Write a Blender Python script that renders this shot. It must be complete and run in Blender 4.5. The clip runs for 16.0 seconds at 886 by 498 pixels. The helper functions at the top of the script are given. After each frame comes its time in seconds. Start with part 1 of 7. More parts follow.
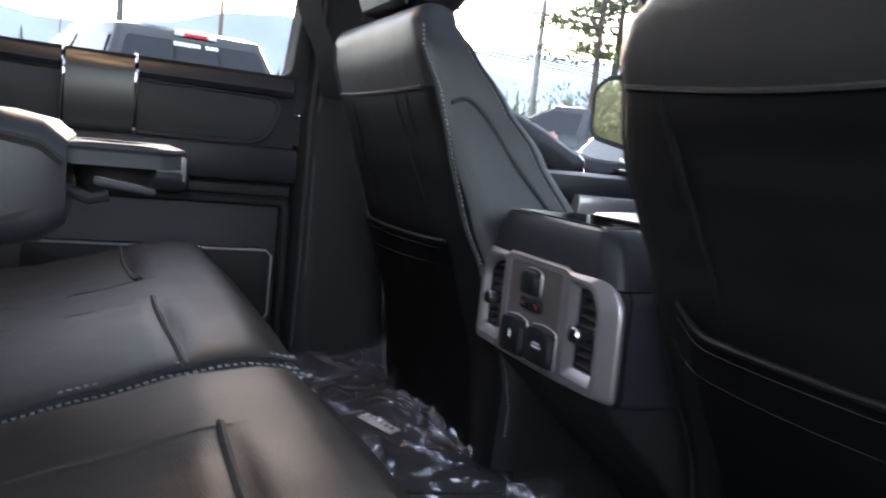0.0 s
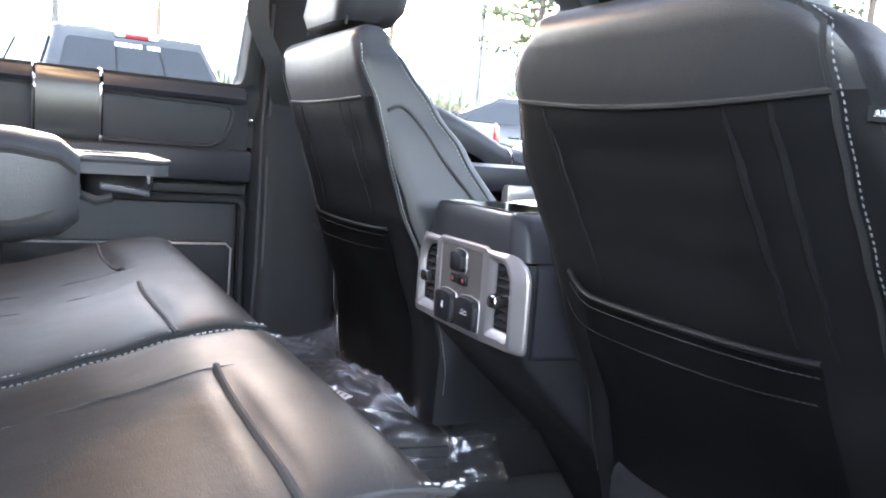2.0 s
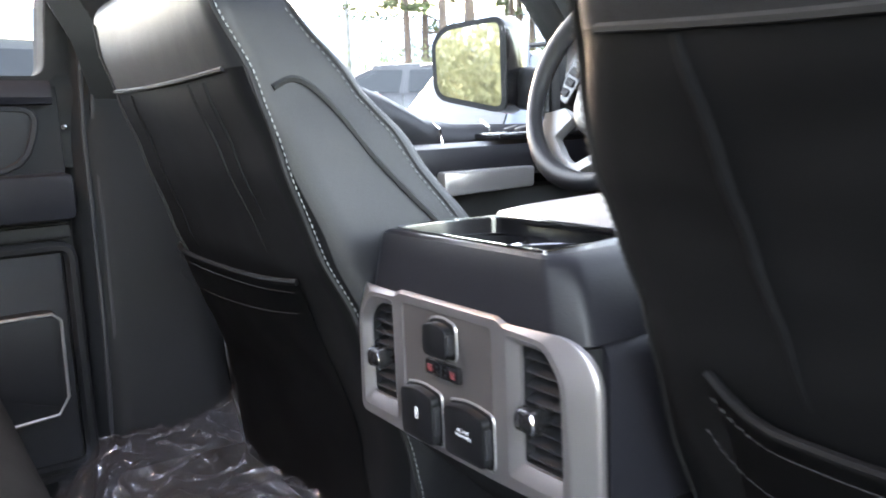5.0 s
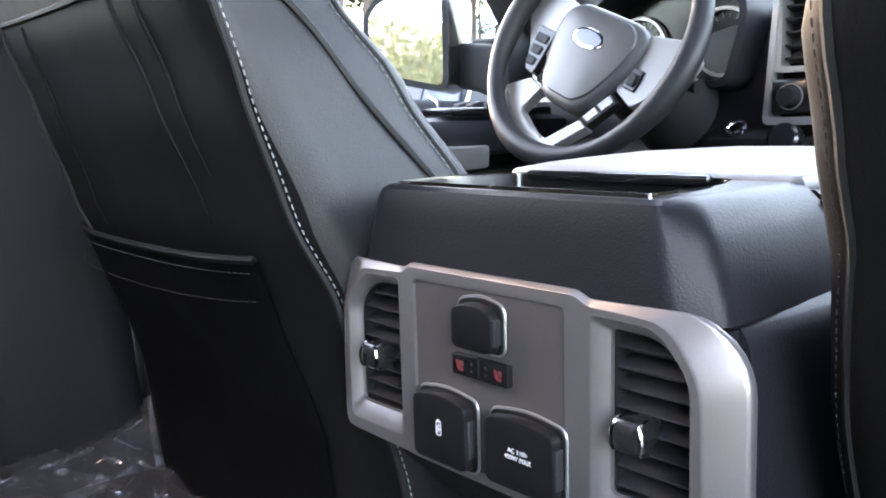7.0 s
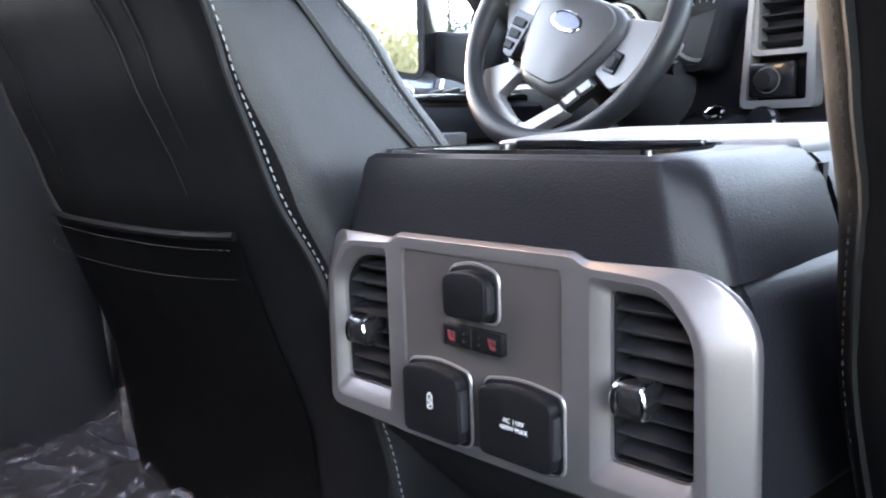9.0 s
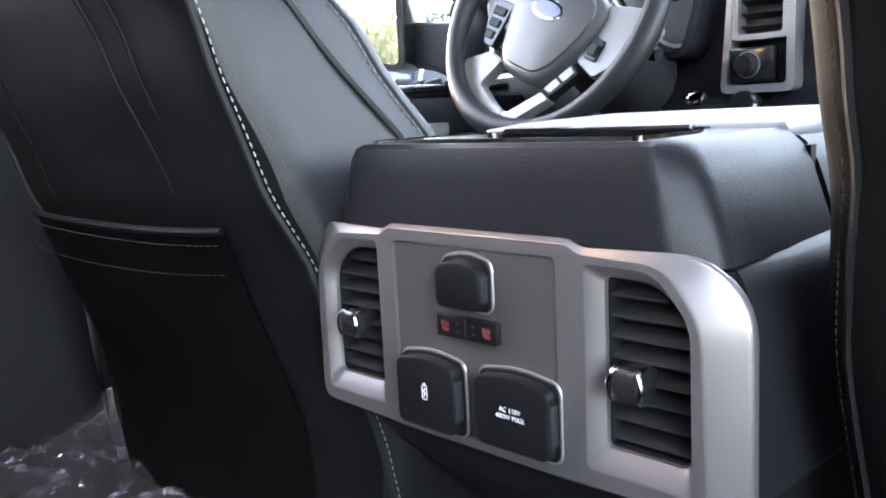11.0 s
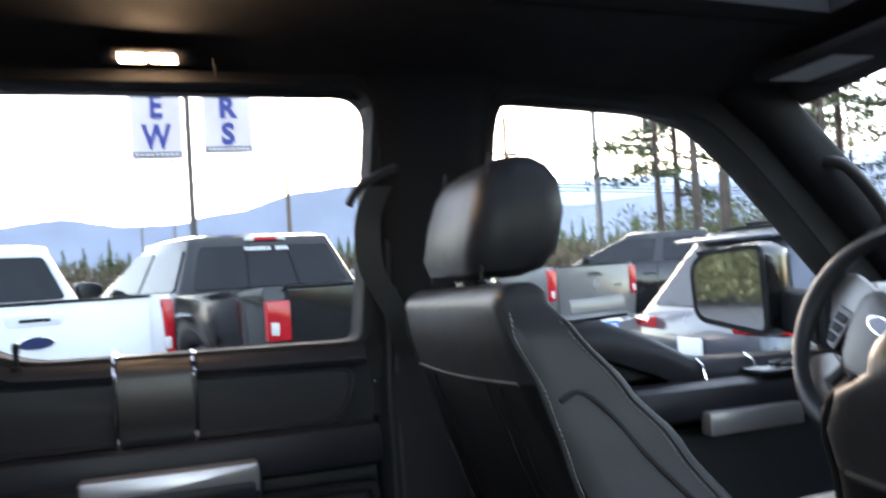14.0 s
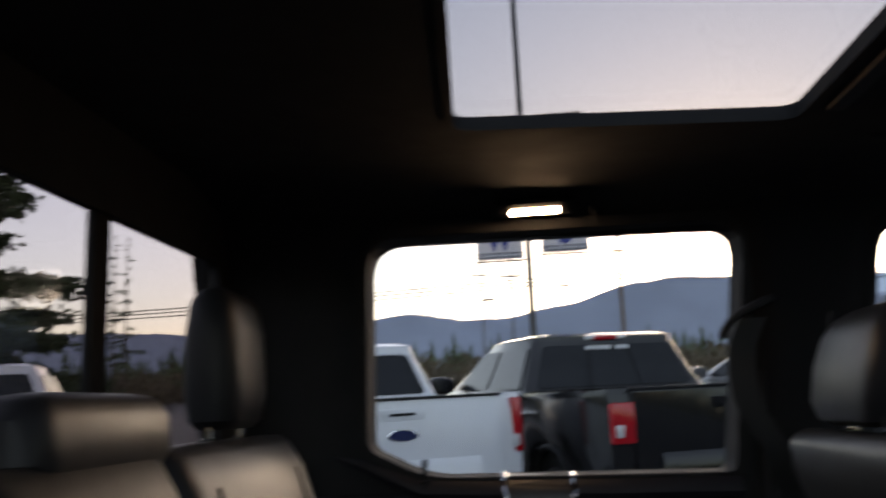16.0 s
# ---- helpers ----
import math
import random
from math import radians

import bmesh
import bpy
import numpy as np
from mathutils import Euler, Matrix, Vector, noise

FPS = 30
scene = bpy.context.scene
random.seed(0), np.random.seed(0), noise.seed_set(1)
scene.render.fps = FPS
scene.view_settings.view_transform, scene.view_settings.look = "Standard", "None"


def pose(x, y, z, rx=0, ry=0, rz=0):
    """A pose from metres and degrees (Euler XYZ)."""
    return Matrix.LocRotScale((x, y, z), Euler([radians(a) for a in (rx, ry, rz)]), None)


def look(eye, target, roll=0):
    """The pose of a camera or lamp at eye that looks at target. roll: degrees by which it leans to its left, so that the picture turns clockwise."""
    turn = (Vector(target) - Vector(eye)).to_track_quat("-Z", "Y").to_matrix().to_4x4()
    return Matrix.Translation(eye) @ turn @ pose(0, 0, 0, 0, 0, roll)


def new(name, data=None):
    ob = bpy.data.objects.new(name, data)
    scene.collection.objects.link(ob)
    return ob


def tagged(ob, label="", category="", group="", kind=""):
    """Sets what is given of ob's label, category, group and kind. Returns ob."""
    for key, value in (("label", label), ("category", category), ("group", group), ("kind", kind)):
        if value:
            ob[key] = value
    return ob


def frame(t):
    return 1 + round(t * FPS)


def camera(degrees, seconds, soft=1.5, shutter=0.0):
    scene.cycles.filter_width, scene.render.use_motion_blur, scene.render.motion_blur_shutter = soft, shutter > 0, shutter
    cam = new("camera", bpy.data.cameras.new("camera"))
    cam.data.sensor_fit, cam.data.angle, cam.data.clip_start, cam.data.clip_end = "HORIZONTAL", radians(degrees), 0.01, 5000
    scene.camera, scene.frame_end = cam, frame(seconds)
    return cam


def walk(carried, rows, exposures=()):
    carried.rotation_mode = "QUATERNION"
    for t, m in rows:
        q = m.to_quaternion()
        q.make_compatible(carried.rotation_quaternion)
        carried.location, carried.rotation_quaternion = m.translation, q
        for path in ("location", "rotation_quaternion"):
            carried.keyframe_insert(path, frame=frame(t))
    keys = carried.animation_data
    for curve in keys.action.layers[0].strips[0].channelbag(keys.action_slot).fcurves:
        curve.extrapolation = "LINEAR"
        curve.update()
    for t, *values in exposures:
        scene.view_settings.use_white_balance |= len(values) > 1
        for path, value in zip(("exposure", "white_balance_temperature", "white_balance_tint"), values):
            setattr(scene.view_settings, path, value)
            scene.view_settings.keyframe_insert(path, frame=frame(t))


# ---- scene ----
cam = camera(56.5, 16.0, soft=1.9, shutter=0.5)
PATH = [
    (0, (-0.5, -0.853, 1.263), (0.281, 0.974, 1.03), 5.6),
    (0.5, (-0.499, -0.969, 1.262), (0.373, 0.81, 0.984), 5.0),
    (1, (-0.523, -1.031, 1.264), (0.405, 0.718, 0.977), 4.2),
    (1.5, (-0.552, -1.053, 1.267), (0.362, 0.706, 0.995), 4.5),
    (2, (-0.564, -1.036, 1.276), (0.329, 0.738, 1.035), 4.2),
    (2.5, (-0.553, -0.949, 1.292), (0.439, 0.772, 1.06), 3.4),
    (3, (-0.528, -0.88, 1.286), (0.603, 0.747, 1.02), 3.4),
    (3.5, (-0.452, -0.832, 1.273), (0.684, 0.787, 0.972), 2.8),
    (4, (-0.392, -0.799, 1.27), (0.686, 0.857, 0.959), 1.1),
    (4.5, (-0.37, -0.688, 1.29), (0.688, 0.983, 0.996), -1.6),
    (5, (-0.371, -0.53, 1.295), (0.738, 1.104, 0.983), -2.5),
    (5.2, (-0.364, -0.478, 1.287), (0.774, 1.136, 0.972), -2.4),
    (7.3, (-0.337, -0.328, 1.232), (0.987, 1.141, 0.936), -2.0),
    (7.5, (-0.335, -0.326, 1.229), (0.991, 1.143, 0.94), -2.6),
    (8, (-0.342, -0.32, 1.228), (0.981, 1.151, 0.937), -3.3),
    (8.5, (-0.342, -0.317, 1.221), (0.987, 1.146, 0.919), -2.6),
    (9, (-0.341, -0.313, 1.216), (1.019, 1.121, 0.91), -1.8),
    (9.2, (-0.353, -0.314, 1.217), (1.041, 1.089, 0.916), -1.8),
    (11.5, (-0.343, -0.307, 1.215), (1.039, 1.099, 0.881), -3.1),
    (12, (-0.344, -0.309, 1.216), (1.026, 1.108, 0.878), -2.8),
    (12.5, (-0.365, -0.342, 1.253), (0.919, 1.161, 0.952), -2.1),
    (13, (-0.421, -0.447, 1.374), (0.601, 1.265, 1.214), -4.6),
    (13.5, (-0.436, -0.563, 1.435), (0.337, 1.281, 1.42), -4.7),
    (13.7, (-0.433, -0.589, 1.437), (0.271, 1.283, 1.47), -4.7),
    (14, (-0.445, -0.641, 1.457), (0.154, 1.264, 1.566), -4.1),
    (14.5, (-0.469, -0.689, 1.506), (-0.08, 1.254, 1.776), -2.5),
    (14.9, (-0.48, -0.71, 1.518), (-0.18, 1.232, 1.891), -1.8),
    (15, (-0.482, -0.712, 1.517), (-0.196, 1.228, 1.912), -1.4),
    (15.3, (-0.485, -0.716, 1.525), (-0.243, 1.226, 1.94), -2.0),
    (15.5, (-0.478, -0.711, 1.509), (-0.304, 1.232, 1.951), -2.0),
    (16, (-0.522, -0.732, 1.522), (-0.694, 1.225, 1.897), -2.5),
]
EXPOSURES = [(0.0, 5.6, 7550, 20), (0.5, 6.93, 7450, 20), (1.0, 7.18, 7450, 20), (1.5, 7.28, 7450, 20), (2.5, 6.93, 7450, 20), (3.0, 6.88, 7750, 18), (3.5, 7.08, 8050, 17), (4.5, 7.23, 8250, 18), (5.2, 6.88, 7950, 18), (7.3, 6.85, 7600, 20), (12.4, 6.9, 7600, 20), (13.1, 6.5, 7300, 18), (13.6, 5.73, 7300, 15), (14.0, 5.03, 7300, 18), (14.5, 4.58, 7400, 18), (15.0, 3.75, 7700, 18), (15.5, 3.35, 7800, 18), (16.0, 3.1, 7700, 20)]
walk(cam, [(t, look(eye, target, roll)) for t, eye, target, roll in PATH], EXPOSURES)

# ---- world, sun and exposure ----
SUN_TURN, SUN_UP = 14.0, 3.0
world = bpy.data.worlds.new("world")
scene.world = world
world.use_nodes = True
wn = world.node_tree.nodes
sky = wn.new("ShaderNodeTexSky")
sky.sky_type, sky.sun_disc = "NISHITA", False
sky.sun_elevation, sky.sun_rotation = radians(SUN_UP), radians(SUN_TURN)
sky.dust_density, sky.ozone_density, sky.air_density = 1.2, 3.0, 1.0
haze = wn.new("ShaderNodeHueSaturation")
haze.inputs["Saturation"].default_value = 0.62
world.node_tree.links.new(sky.outputs[0], haze.inputs["Color"])
world.node_tree.links.new(haze.outputs[0], wn["Background"].inputs[0])
wn["Background"].inputs[1].default_value = 0.15
sun = new("sun", bpy.data.lights.new("sun", "SUN"))
sun.data.energy, sun.data.angle, sun.data.color = 0.15, radians(35), (1.0, 0.82, 0.62)
sun.matrix_world = look((math.sin(radians(SUN_TURN)) * 50, math.cos(radians(SUN_TURN)) * 50, 50 * math.tan(radians(SUN_UP))), (0, 0, 0))

# ---- materials ----
def mat(name, col, rough=0.5, metal=0.0, vary=0.15, scale=8.0, bump=0.0, bscale=200.0, coat=0.0, fine=0.0, ior=1.5, spec=0.5, rand=0.0):
    """A node material: base colour varied at two scales, roughness variation and fine relief."""
    m = bpy.data.materials.new(name)
    m.use_nodes = True
    n, l = m.node_tree.nodes, m.node_tree.links
    b = n["Principled BSDF"]
    b.inputs["Metallic"].default_value = metal
    b.inputs["Coat Weight"].default_value = coat
    b.inputs["Coat Roughness"].default_value = 0.06
    b.inputs["IOR"].default_value = ior
    b.inputs["Specular IOR Level"].default_value = spec
    tc = n.new("ShaderNodeTexCoord")
    big = n.new("ShaderNodeTexNoise")
    big.inputs["Scale"].default_value, big.inputs["Detail"].default_value = scale, 5.0
    l.new(tc.outputs["Object"], big.inputs["Vector"])
    small = n.new("ShaderNodeTexNoise")
    small.inputs["Scale"].default_value, small.inputs["Detail"].default_value = bscale, 3.0
    l.new(tc.outputs["Object"], small.inputs["Vector"])
    mixv = n.new("ShaderNodeMath")
    mixv.operation = "MULTIPLY_ADD"
    mixv.inputs[1].default_value = 0.35
    l.new(small.outputs["Fac"], mixv.inputs[0])
    l.new(big.outputs["Fac"], mixv.inputs[2])
    ramp = n.new("ShaderNodeMapRange")
    ramp.inputs[1].default_value, ramp.inputs[2].default_value = 0.42, 0.93
    ramp.inputs[3].default_value, ramp.inputs[4].default_value = 1 - vary, 1 + vary
    l.new(mixv.outputs[0], ramp.inputs[0])
    fac = ramp.outputs[0]
    if rand:
        info = n.new("ShaderNodeObjectInfo")
        mr = n.new("ShaderNodeMapRange")
        mr.inputs[3].default_value, mr.inputs[4].default_value = 1 - rand, 1 + rand
        l.new(info.outputs["Random"], mr.inputs[0])
        mu = n.new("ShaderNodeMath")
        mu.operation = "MULTIPLY"
        l.new(fac, mu.inputs[0])
        l.new(mr.outputs[0], mu.inputs[1])
        fac = mu.outputs[0]
    sc = n.new("ShaderNodeVectorMath")
    sc.operation = "SCALE"
    sc.inputs[0].default_value = col
    l.new(fac, sc.inputs["Scale"])
    l.new(sc.outputs[0], b.inputs["Base Color"])
    rr = n.new("ShaderNodeMapRange")
    rr.inputs[1].default_value, rr.inputs[2].default_value = 0.3, 0.7
    rr.inputs[3].default_value, rr.inputs[4].default_value = max(0.02, rough * 0.88), min(1, rough * 1.14)
    l.new(big.outputs["Fac"], rr.inputs[0])
    l.new(rr.outputs[0], b.inputs["Roughness"])
    if bump:
        bm_ = n.new("ShaderNodeBump")
        bm_.inputs["Strength"].default_value, bm_.inputs["Distance"].default_value = bump, fine or 0.0006
        l.new(small.outputs["Fac"], bm_.inputs["Height"])
        l.new(bm_.outputs[0], b.inputs["Normal"])
    return m


def pebbled(name, col, rough, cells, depth, spec=0.5, wrinkle=0.35):
    """Grained leather or soft vinyl: small rounded cells with fine creases."""
    m = mat(name, col, rough, vary=0.12, scale=6.0, bscale=700.0, spec=spec)
    n, l = m.node_tree.nodes, m.node_tree.links
    b = n["Principled BSDF"]
    tc = n["Texture Coordinate"]
    v = n.new("ShaderNodeTexVoronoi")
    v.feature = "SMOOTH_F1"
    v.inputs["Scale"].default_value = cells
    wob = n.new("ShaderNodeTexNoise")
    wob.inputs["Scale"].default_value = cells * 0.35
    add = n.new("ShaderNodeVectorMath")
    add.operation = "MULTIPLY_ADD"
    add.inputs[1].default_value = (0.6 / cells, 0.6 / cells, 0.6 / cells)
    l.new(tc.outputs["Object"], wob.inputs["Vector"])
    l.new(wob.outputs["Color"], add.inputs[0])
    l.new(tc.outputs["Object"], add.inputs[2])
    l.new(add.outputs[0], v.inputs["Vector"])
    wr = n.new("ShaderNodeTexNoise")
    wr.inputs["Scale"].default_value, wr.inputs["Detail"].default_value = 14.0, 4.0
    l.new(tc.outputs["Object"], wr.inputs["Vector"])
    b1 = n.new("ShaderNodeBump")
    b1.inputs["Strength"].default_value, b1.inputs["Distance"].default_value = wrinkle, 0.004
    l.new(wr.outputs["Fac"], b1.inputs["Height"])
    b2 = n.new("ShaderNodeBump")
    b2.inputs["Strength"].default_value, b2.inputs["Distance"].default_value = depth, 0.0008
    b2.invert = True
    l.new(v.outputs["Distance"], b2.inputs["Height"])
    l.new(b1.outputs[0], b2.inputs["Normal"])
    l.new(b2.outputs[0], b.inputs["Normal"])
    return m


def rim_gloss(n, l, base=0.04, top=0.75):
    """Gloss that rises towards grazing angles, the same from both sides of a pane."""
    lw, pw, mr = n.new("ShaderNodeLayerWeight"), n.new("ShaderNodeMath"), n.new("ShaderNodeMapRange")
    lw.inputs[0].default_value = 0.5
    pw.operation = "POWER"
    pw.inputs[1].default_value = 5.0
    mr.inputs[3].default_value, mr.inputs[4].default_value = base, top
    l.new(lw.outputs["Facing"], pw.inputs[0])
    l.new(pw.outputs[0], mr.inputs[0])
    return mr.outputs[0]


def glass(name, tint, gloss=0.02):
    """Thin window glass: straight through with a tint, mirror gloss at grazing angles."""
    m = bpy.data.materials.new(name)
    m.use_nodes = True
    n, l = m.node_tree.nodes, m.node_tree.links
    n.remove(n["Principled BSDF"])
    tr, gl, mx = n.new("ShaderNodeBsdfTransparent"), n.new("ShaderNodeBsdfGlossy"), n.new("ShaderNodeMixShader")
    tr.inputs[0].default_value = (*tint, 1)
    gl.inputs["Roughness"].default_value = gloss
    l.new(rim_gloss(n, l, 0.03, 0.7), mx.inputs[0])
    l.new(tr.outputs[0], mx.inputs[1])
    l.new(gl.outputs[0], mx.inputs[2])
    l.new(mx.outputs[0], n["Material Output"].inputs[0])
    return m


def glow(name, col, strength):
    m = bpy.data.materials.new(name)
    m.use_nodes = True
    b = m.node_tree.nodes["Principled BSDF"]
    b.inputs["Base Color"].default_value = (*col, 1)
    b.inputs["Emission Color"].default_value = (*col, 1)
    b.inputs["Emission Strength"].default_value = strength
    return m


LEATHER = pebbled("black leather", (0.0135, 0.0135, 0.0152), 0.42, 900, 0.25, spec=0.34)
LEATHER_UP = pebbled("smooth dark leather", (0.019, 0.0187, 0.0195), 0.40, 900, 0.2, spec=0.4)
LEATHER_SEAT = pebbled("bench leather", (0.0165, 0.0150, 0.0140), 0.50, 800, 0.25, spec=0.18)
VINYL = pebbled("grained vinyl", (0.0135, 0.0133, 0.0168), 0.42, 900, 0.22, spec=0.25, wrinkle=0.04)
# the lid's bright base holds the sky reflection seen on its top
LID = pebbled("armrest vinyl with sky sheen", (0.27, 0.27, 0.27), 0.36, 800, 0.4, wrinkle=0.06)
BACKCLOTH = mat("seat back vinyl", (0.0068, 0.0068, 0.0073), 0.52, vary=0.25, bump=0.3, bscale=600, spec=0.12)
PLASTIC = mat("black plastic", (0.0115, 0.0115, 0.0128), 0.60, vary=0.15, bump=0.4, bscale=900, spec=0.16)
PLASTIC_G = mat("dark grey plastic", (0.022, 0.022, 0.0245), 0.52, vary=0.12, bump=0.4, bscale=900, spec=0.25)
FLAP = mat("smooth black plastic", (0.007, 0.007, 0.008), 0.36, vary=0.1, spec=0.3)
GLOSSBLACK = mat("gloss black plastic", (0.008, 0.008, 0.009), 0.18, vary=0.1)
SILVER = mat("satin silver paint", (0.42, 0.405, 0.40), 0.34, metal=0.75, vary=0.05, bump=0.12, bscale=1500)
WHEELSILVER = mat("satin wheel trim", (0.27, 0.262, 0.258), 0.42, metal=0.6, vary=0.05, bump=0.12, bscale=1500)
PANEL_SILVER = mat("satin grey paint", (0.285, 0.262, 0.265), 0.36, metal=0.75, vary=0.05, bump=0.12, bscale=1500)
THREAD_DARK = mat("dark thread", (0.022, 0.022, 0.022), 0.8, vary=0.25, bscale=900)
TAUPE = mat("warm grey panel", (0.128, 0.114, 0.112), 0.42, metal=0.55, vary=0.05, bump=0.15, bscale=1500)
DARKCHROME = mat("dark chrome", (0.62, 0.62, 0.63), 0.14, metal=1.0, vary=0.05)
KNOBGREY = mat("dark grey satin metal", (0.13, 0.13, 0.135), 0.24, metal=0.9, vary=0.05)
CHROME = mat("chrome", (0.85, 0.85, 0.86), 0.08, metal=1.0, vary=0.03)
THREAD = mat("pale thread", (0.30, 0.30, 0.295), 0.8, vary=0.25, bscale=900)
THREAD_DIM = mat("dull thread", (0.14, 0.14, 0.14), 0.8, vary=0.25, bscale=900)
SEAM = mat("dark seam", (0.006, 0.006, 0.006), 0.7)
CARPET = mat("carpet", (0.022, 0.022, 0.0235), 0.95, vary=0.35, scale=30, bump=1.0, bscale=900, fine=0.003)
RUBBER = mat("rubber mat", (0.014, 0.014, 0.015), 0.6, vary=0.2, bump=0.3, bscale=300)
HEADLINER = mat("black headliner", (0.013, 0.013, 0.0138), 0.95, vary=0.2, scale=20, bump=0.5, bscale=1200)
WHITE_INK = mat("white print", (0.75, 0.75, 0.75), 0.6, vary=0.05)
RED_INK = mat("red print", (0.15, 0.015, 0.017), 0.5, vary=0.05)
PAPER = mat("white paper", (0.72, 0.72, 0.72), 0.7, vary=0.06)
CABIN_GLASS = glass("clear cabin glass", (0.94, 0.96, 0.95))
TINT_GLASS = glass("tinted cabin glass", (0.82, 0.84, 0.84))
REAR_GLASS = glass("smoked rear glass", (0.62, 0.58, 0.58))
ROOF_GLASS = glass("dark tinted roof glass", (0.52, 0.53, 0.54))
MIRROR = mat("mirror", (0.9, 0.9, 0.9), 0.02, metal=1.0, vary=0.0)
LAMP_GLOW = glow("dome lamp lens", (1.0, 0.72, 0.45), 9.0)
ASPHALT = mat("asphalt", (0.055, 0.055, 0.057), 0.85, vary=0.35, scale=0.6, bump=0.8, bscale=120, fine=0.004)
STEEL = mat("galvanised steel", (0.20, 0.20, 0.21), 0.5, metal=0.6, vary=0.2, scale=3)
POLEGREY = mat("dark pole paint", (0.07, 0.065, 0.06), 0.6, vary=0.2, scale=3)
TIMBER = mat("weathered timber", (0.16, 0.11, 0.07), 0.85, vary=0.35, scale=3, bump=0.5, bscale=60)
BANNER = mat("banner fabric", (0.62, 0.62, 0.66), 0.8, vary=0.08, scale=2)
NAVY = mat("navy print", (0.03, 0.05, 0.25), 0.7, vary=0.1)
GREYPRINT = mat("grey print", (0.14, 0.14, 0.16), 0.7, vary=0.1)
WIRE = mat("cable", (0.02, 0.02, 0.02), 0.7)
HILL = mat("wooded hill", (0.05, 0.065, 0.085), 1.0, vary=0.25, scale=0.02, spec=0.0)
# distance haze is painted into these two base colours, paler for the farther range
HILL_FAR = mat("mountain tinted with haze", (0.27, 0.30, 0.365), 1.0, vary=0.12, scale=0.008, spec=0.0)
HILL_HAZED = mat("pale far mountain", (0.50, 0.57, 0.67), 1.0, vary=0.08, scale=0.006, spec=0.0)
UNDERGROWTH = mat("light green leaves", (0.12, 0.135, 0.06), 0.8, vary=0.5, scale=0.8, bscale=8)
NEEDLES = mat("conifer needles", (0.062, 0.082, 0.036), 0.8, vary=0.5, scale=0.8, bscale=8, rand=0.25)
BUSH = mat("yellowed leaves", (0.20, 0.19, 0.095), 0.8, vary=0.5, scale=0.8, bscale=8)
SCRUB = mat("bare scrub", (0.10, 0.075, 0.045), 0.9, vary=0.5, scale=0.8, bscale=8)
BARK = mat("bark", (0.07, 0.05, 0.04), 0.9, vary=0.4, scale=2, bump=0.8, bscale=30, fine=0.01)
TYRE = mat("tyre", (0.015, 0.015, 0.015), 0.85, vary=0.2, bump=0.4, bscale=80)
ALLOY = mat("alloy", (0.45, 0.45, 0.46), 0.3, metal=0.9, vary=0.1)
TAIL = mat("red lamp lens", (0.45, 0.008, 0.015), 0.15, vary=0.1, coat=0.5)
TAIL_W = mat("clear lamp lens", (0.6, 0.6, 0.6), 0.15, vary=0.1, coat=0.5)
CARGLASS = mat("dark car glass", (0.012, 0.014, 0.016), 0.05, vary=0.1, spec=0.28)
BLUEOVAL = mat("blue badge", (0.01, 0.02, 0.08), 0.2, vary=0.05, coat=0.6)
WHITEPAINT = mat("white car paint", (0.72, 0.73, 0.76), 0.3, vary=0.04, scale=1.5, coat=0.6)
BLACKPAINT = mat("black car paint", (0.008, 0.008, 0.009), 0.16, vary=0.1, scale=1.5, coat=0.45, spec=0.3)
GREYPAINT = mat("grey car paint", (0.14, 0.14, 0.145), 0.35, metal=0.4, vary=0.06, scale=1.5, coat=0.7)
BLUEGREYPAINT = mat("blue-grey car paint", (0.048, 0.058, 0.080), 0.3, metal=0.4, vary=0.06, scale=1.5, coat=0.8)
REDPAINT = mat("red car paint", (0.35, 0.015, 0.02), 0.3, vary=0.06, scale=1.5, coat=0.7)

# ---- building helpers ----
def part(name, bm, material, parent=None, label="", smooth=True, bevel=0.0):
    """Links a bmesh, made in world coordinates, as one mesh object under a thing."""
    if bevel:
        bmesh.ops.bevel(bm, geom=bm.edges[:], offset=bevel, segments=2, affect="EDGES", profile=0.6)
    bmesh.ops.recalc_face_normals(bm, faces=bm.faces[:])
    me = bpy.data.meshes.new(name)
    bm.to_mesh(me)
    bm.free()
    if smooth:
        for p in me.polygons:
            p.use_smooth = True
        me.set_sharp_from_angle(angle=radians(38))
    me.materials.append(material)
    ob = new(name, me)
    if parent is not None:
        ob.parent = parent
        ob.matrix_parent_inverse = world_of(parent).inverted()
    if label:
        ob["label"] = label
    return ob


def world_of(ob):
    m = ob.matrix_basis.copy()
    while ob.parent:
        m = ob.parent.matrix_basis @ ob.matrix_parent_inverse @ m
        ob = ob.parent
    return m


def thing(name, base, label, category, kind="", group=""):
    ob = new(name)
    ob.location = base
    ob.empty_display_size = 0.05
    return tagged(ob, label, category, group, kind)


def bmn():
    return bmesh.new()


def box(bm, c, s, rot=None, bev=0.0, seg=2):
    """A box with centre c and full size s, turned by Euler degrees rot, edges rounded by bev."""
    m = Matrix.Translation(c) @ (Euler([radians(a) for a in rot]).to_matrix().to_4x4() if rot else Matrix())
    g = bmesh.ops.create_cube(bm, size=1.0, matrix=m @ Matrix.Diagonal((*s, 1)))
    if bev:
        es = list({e for v in g["verts"] for e in v.link_edges})
        bmesh.ops.bevel(bm, geom=es, offset=bev, segments=seg, affect="EDGES", profile=0.5)
    return bm


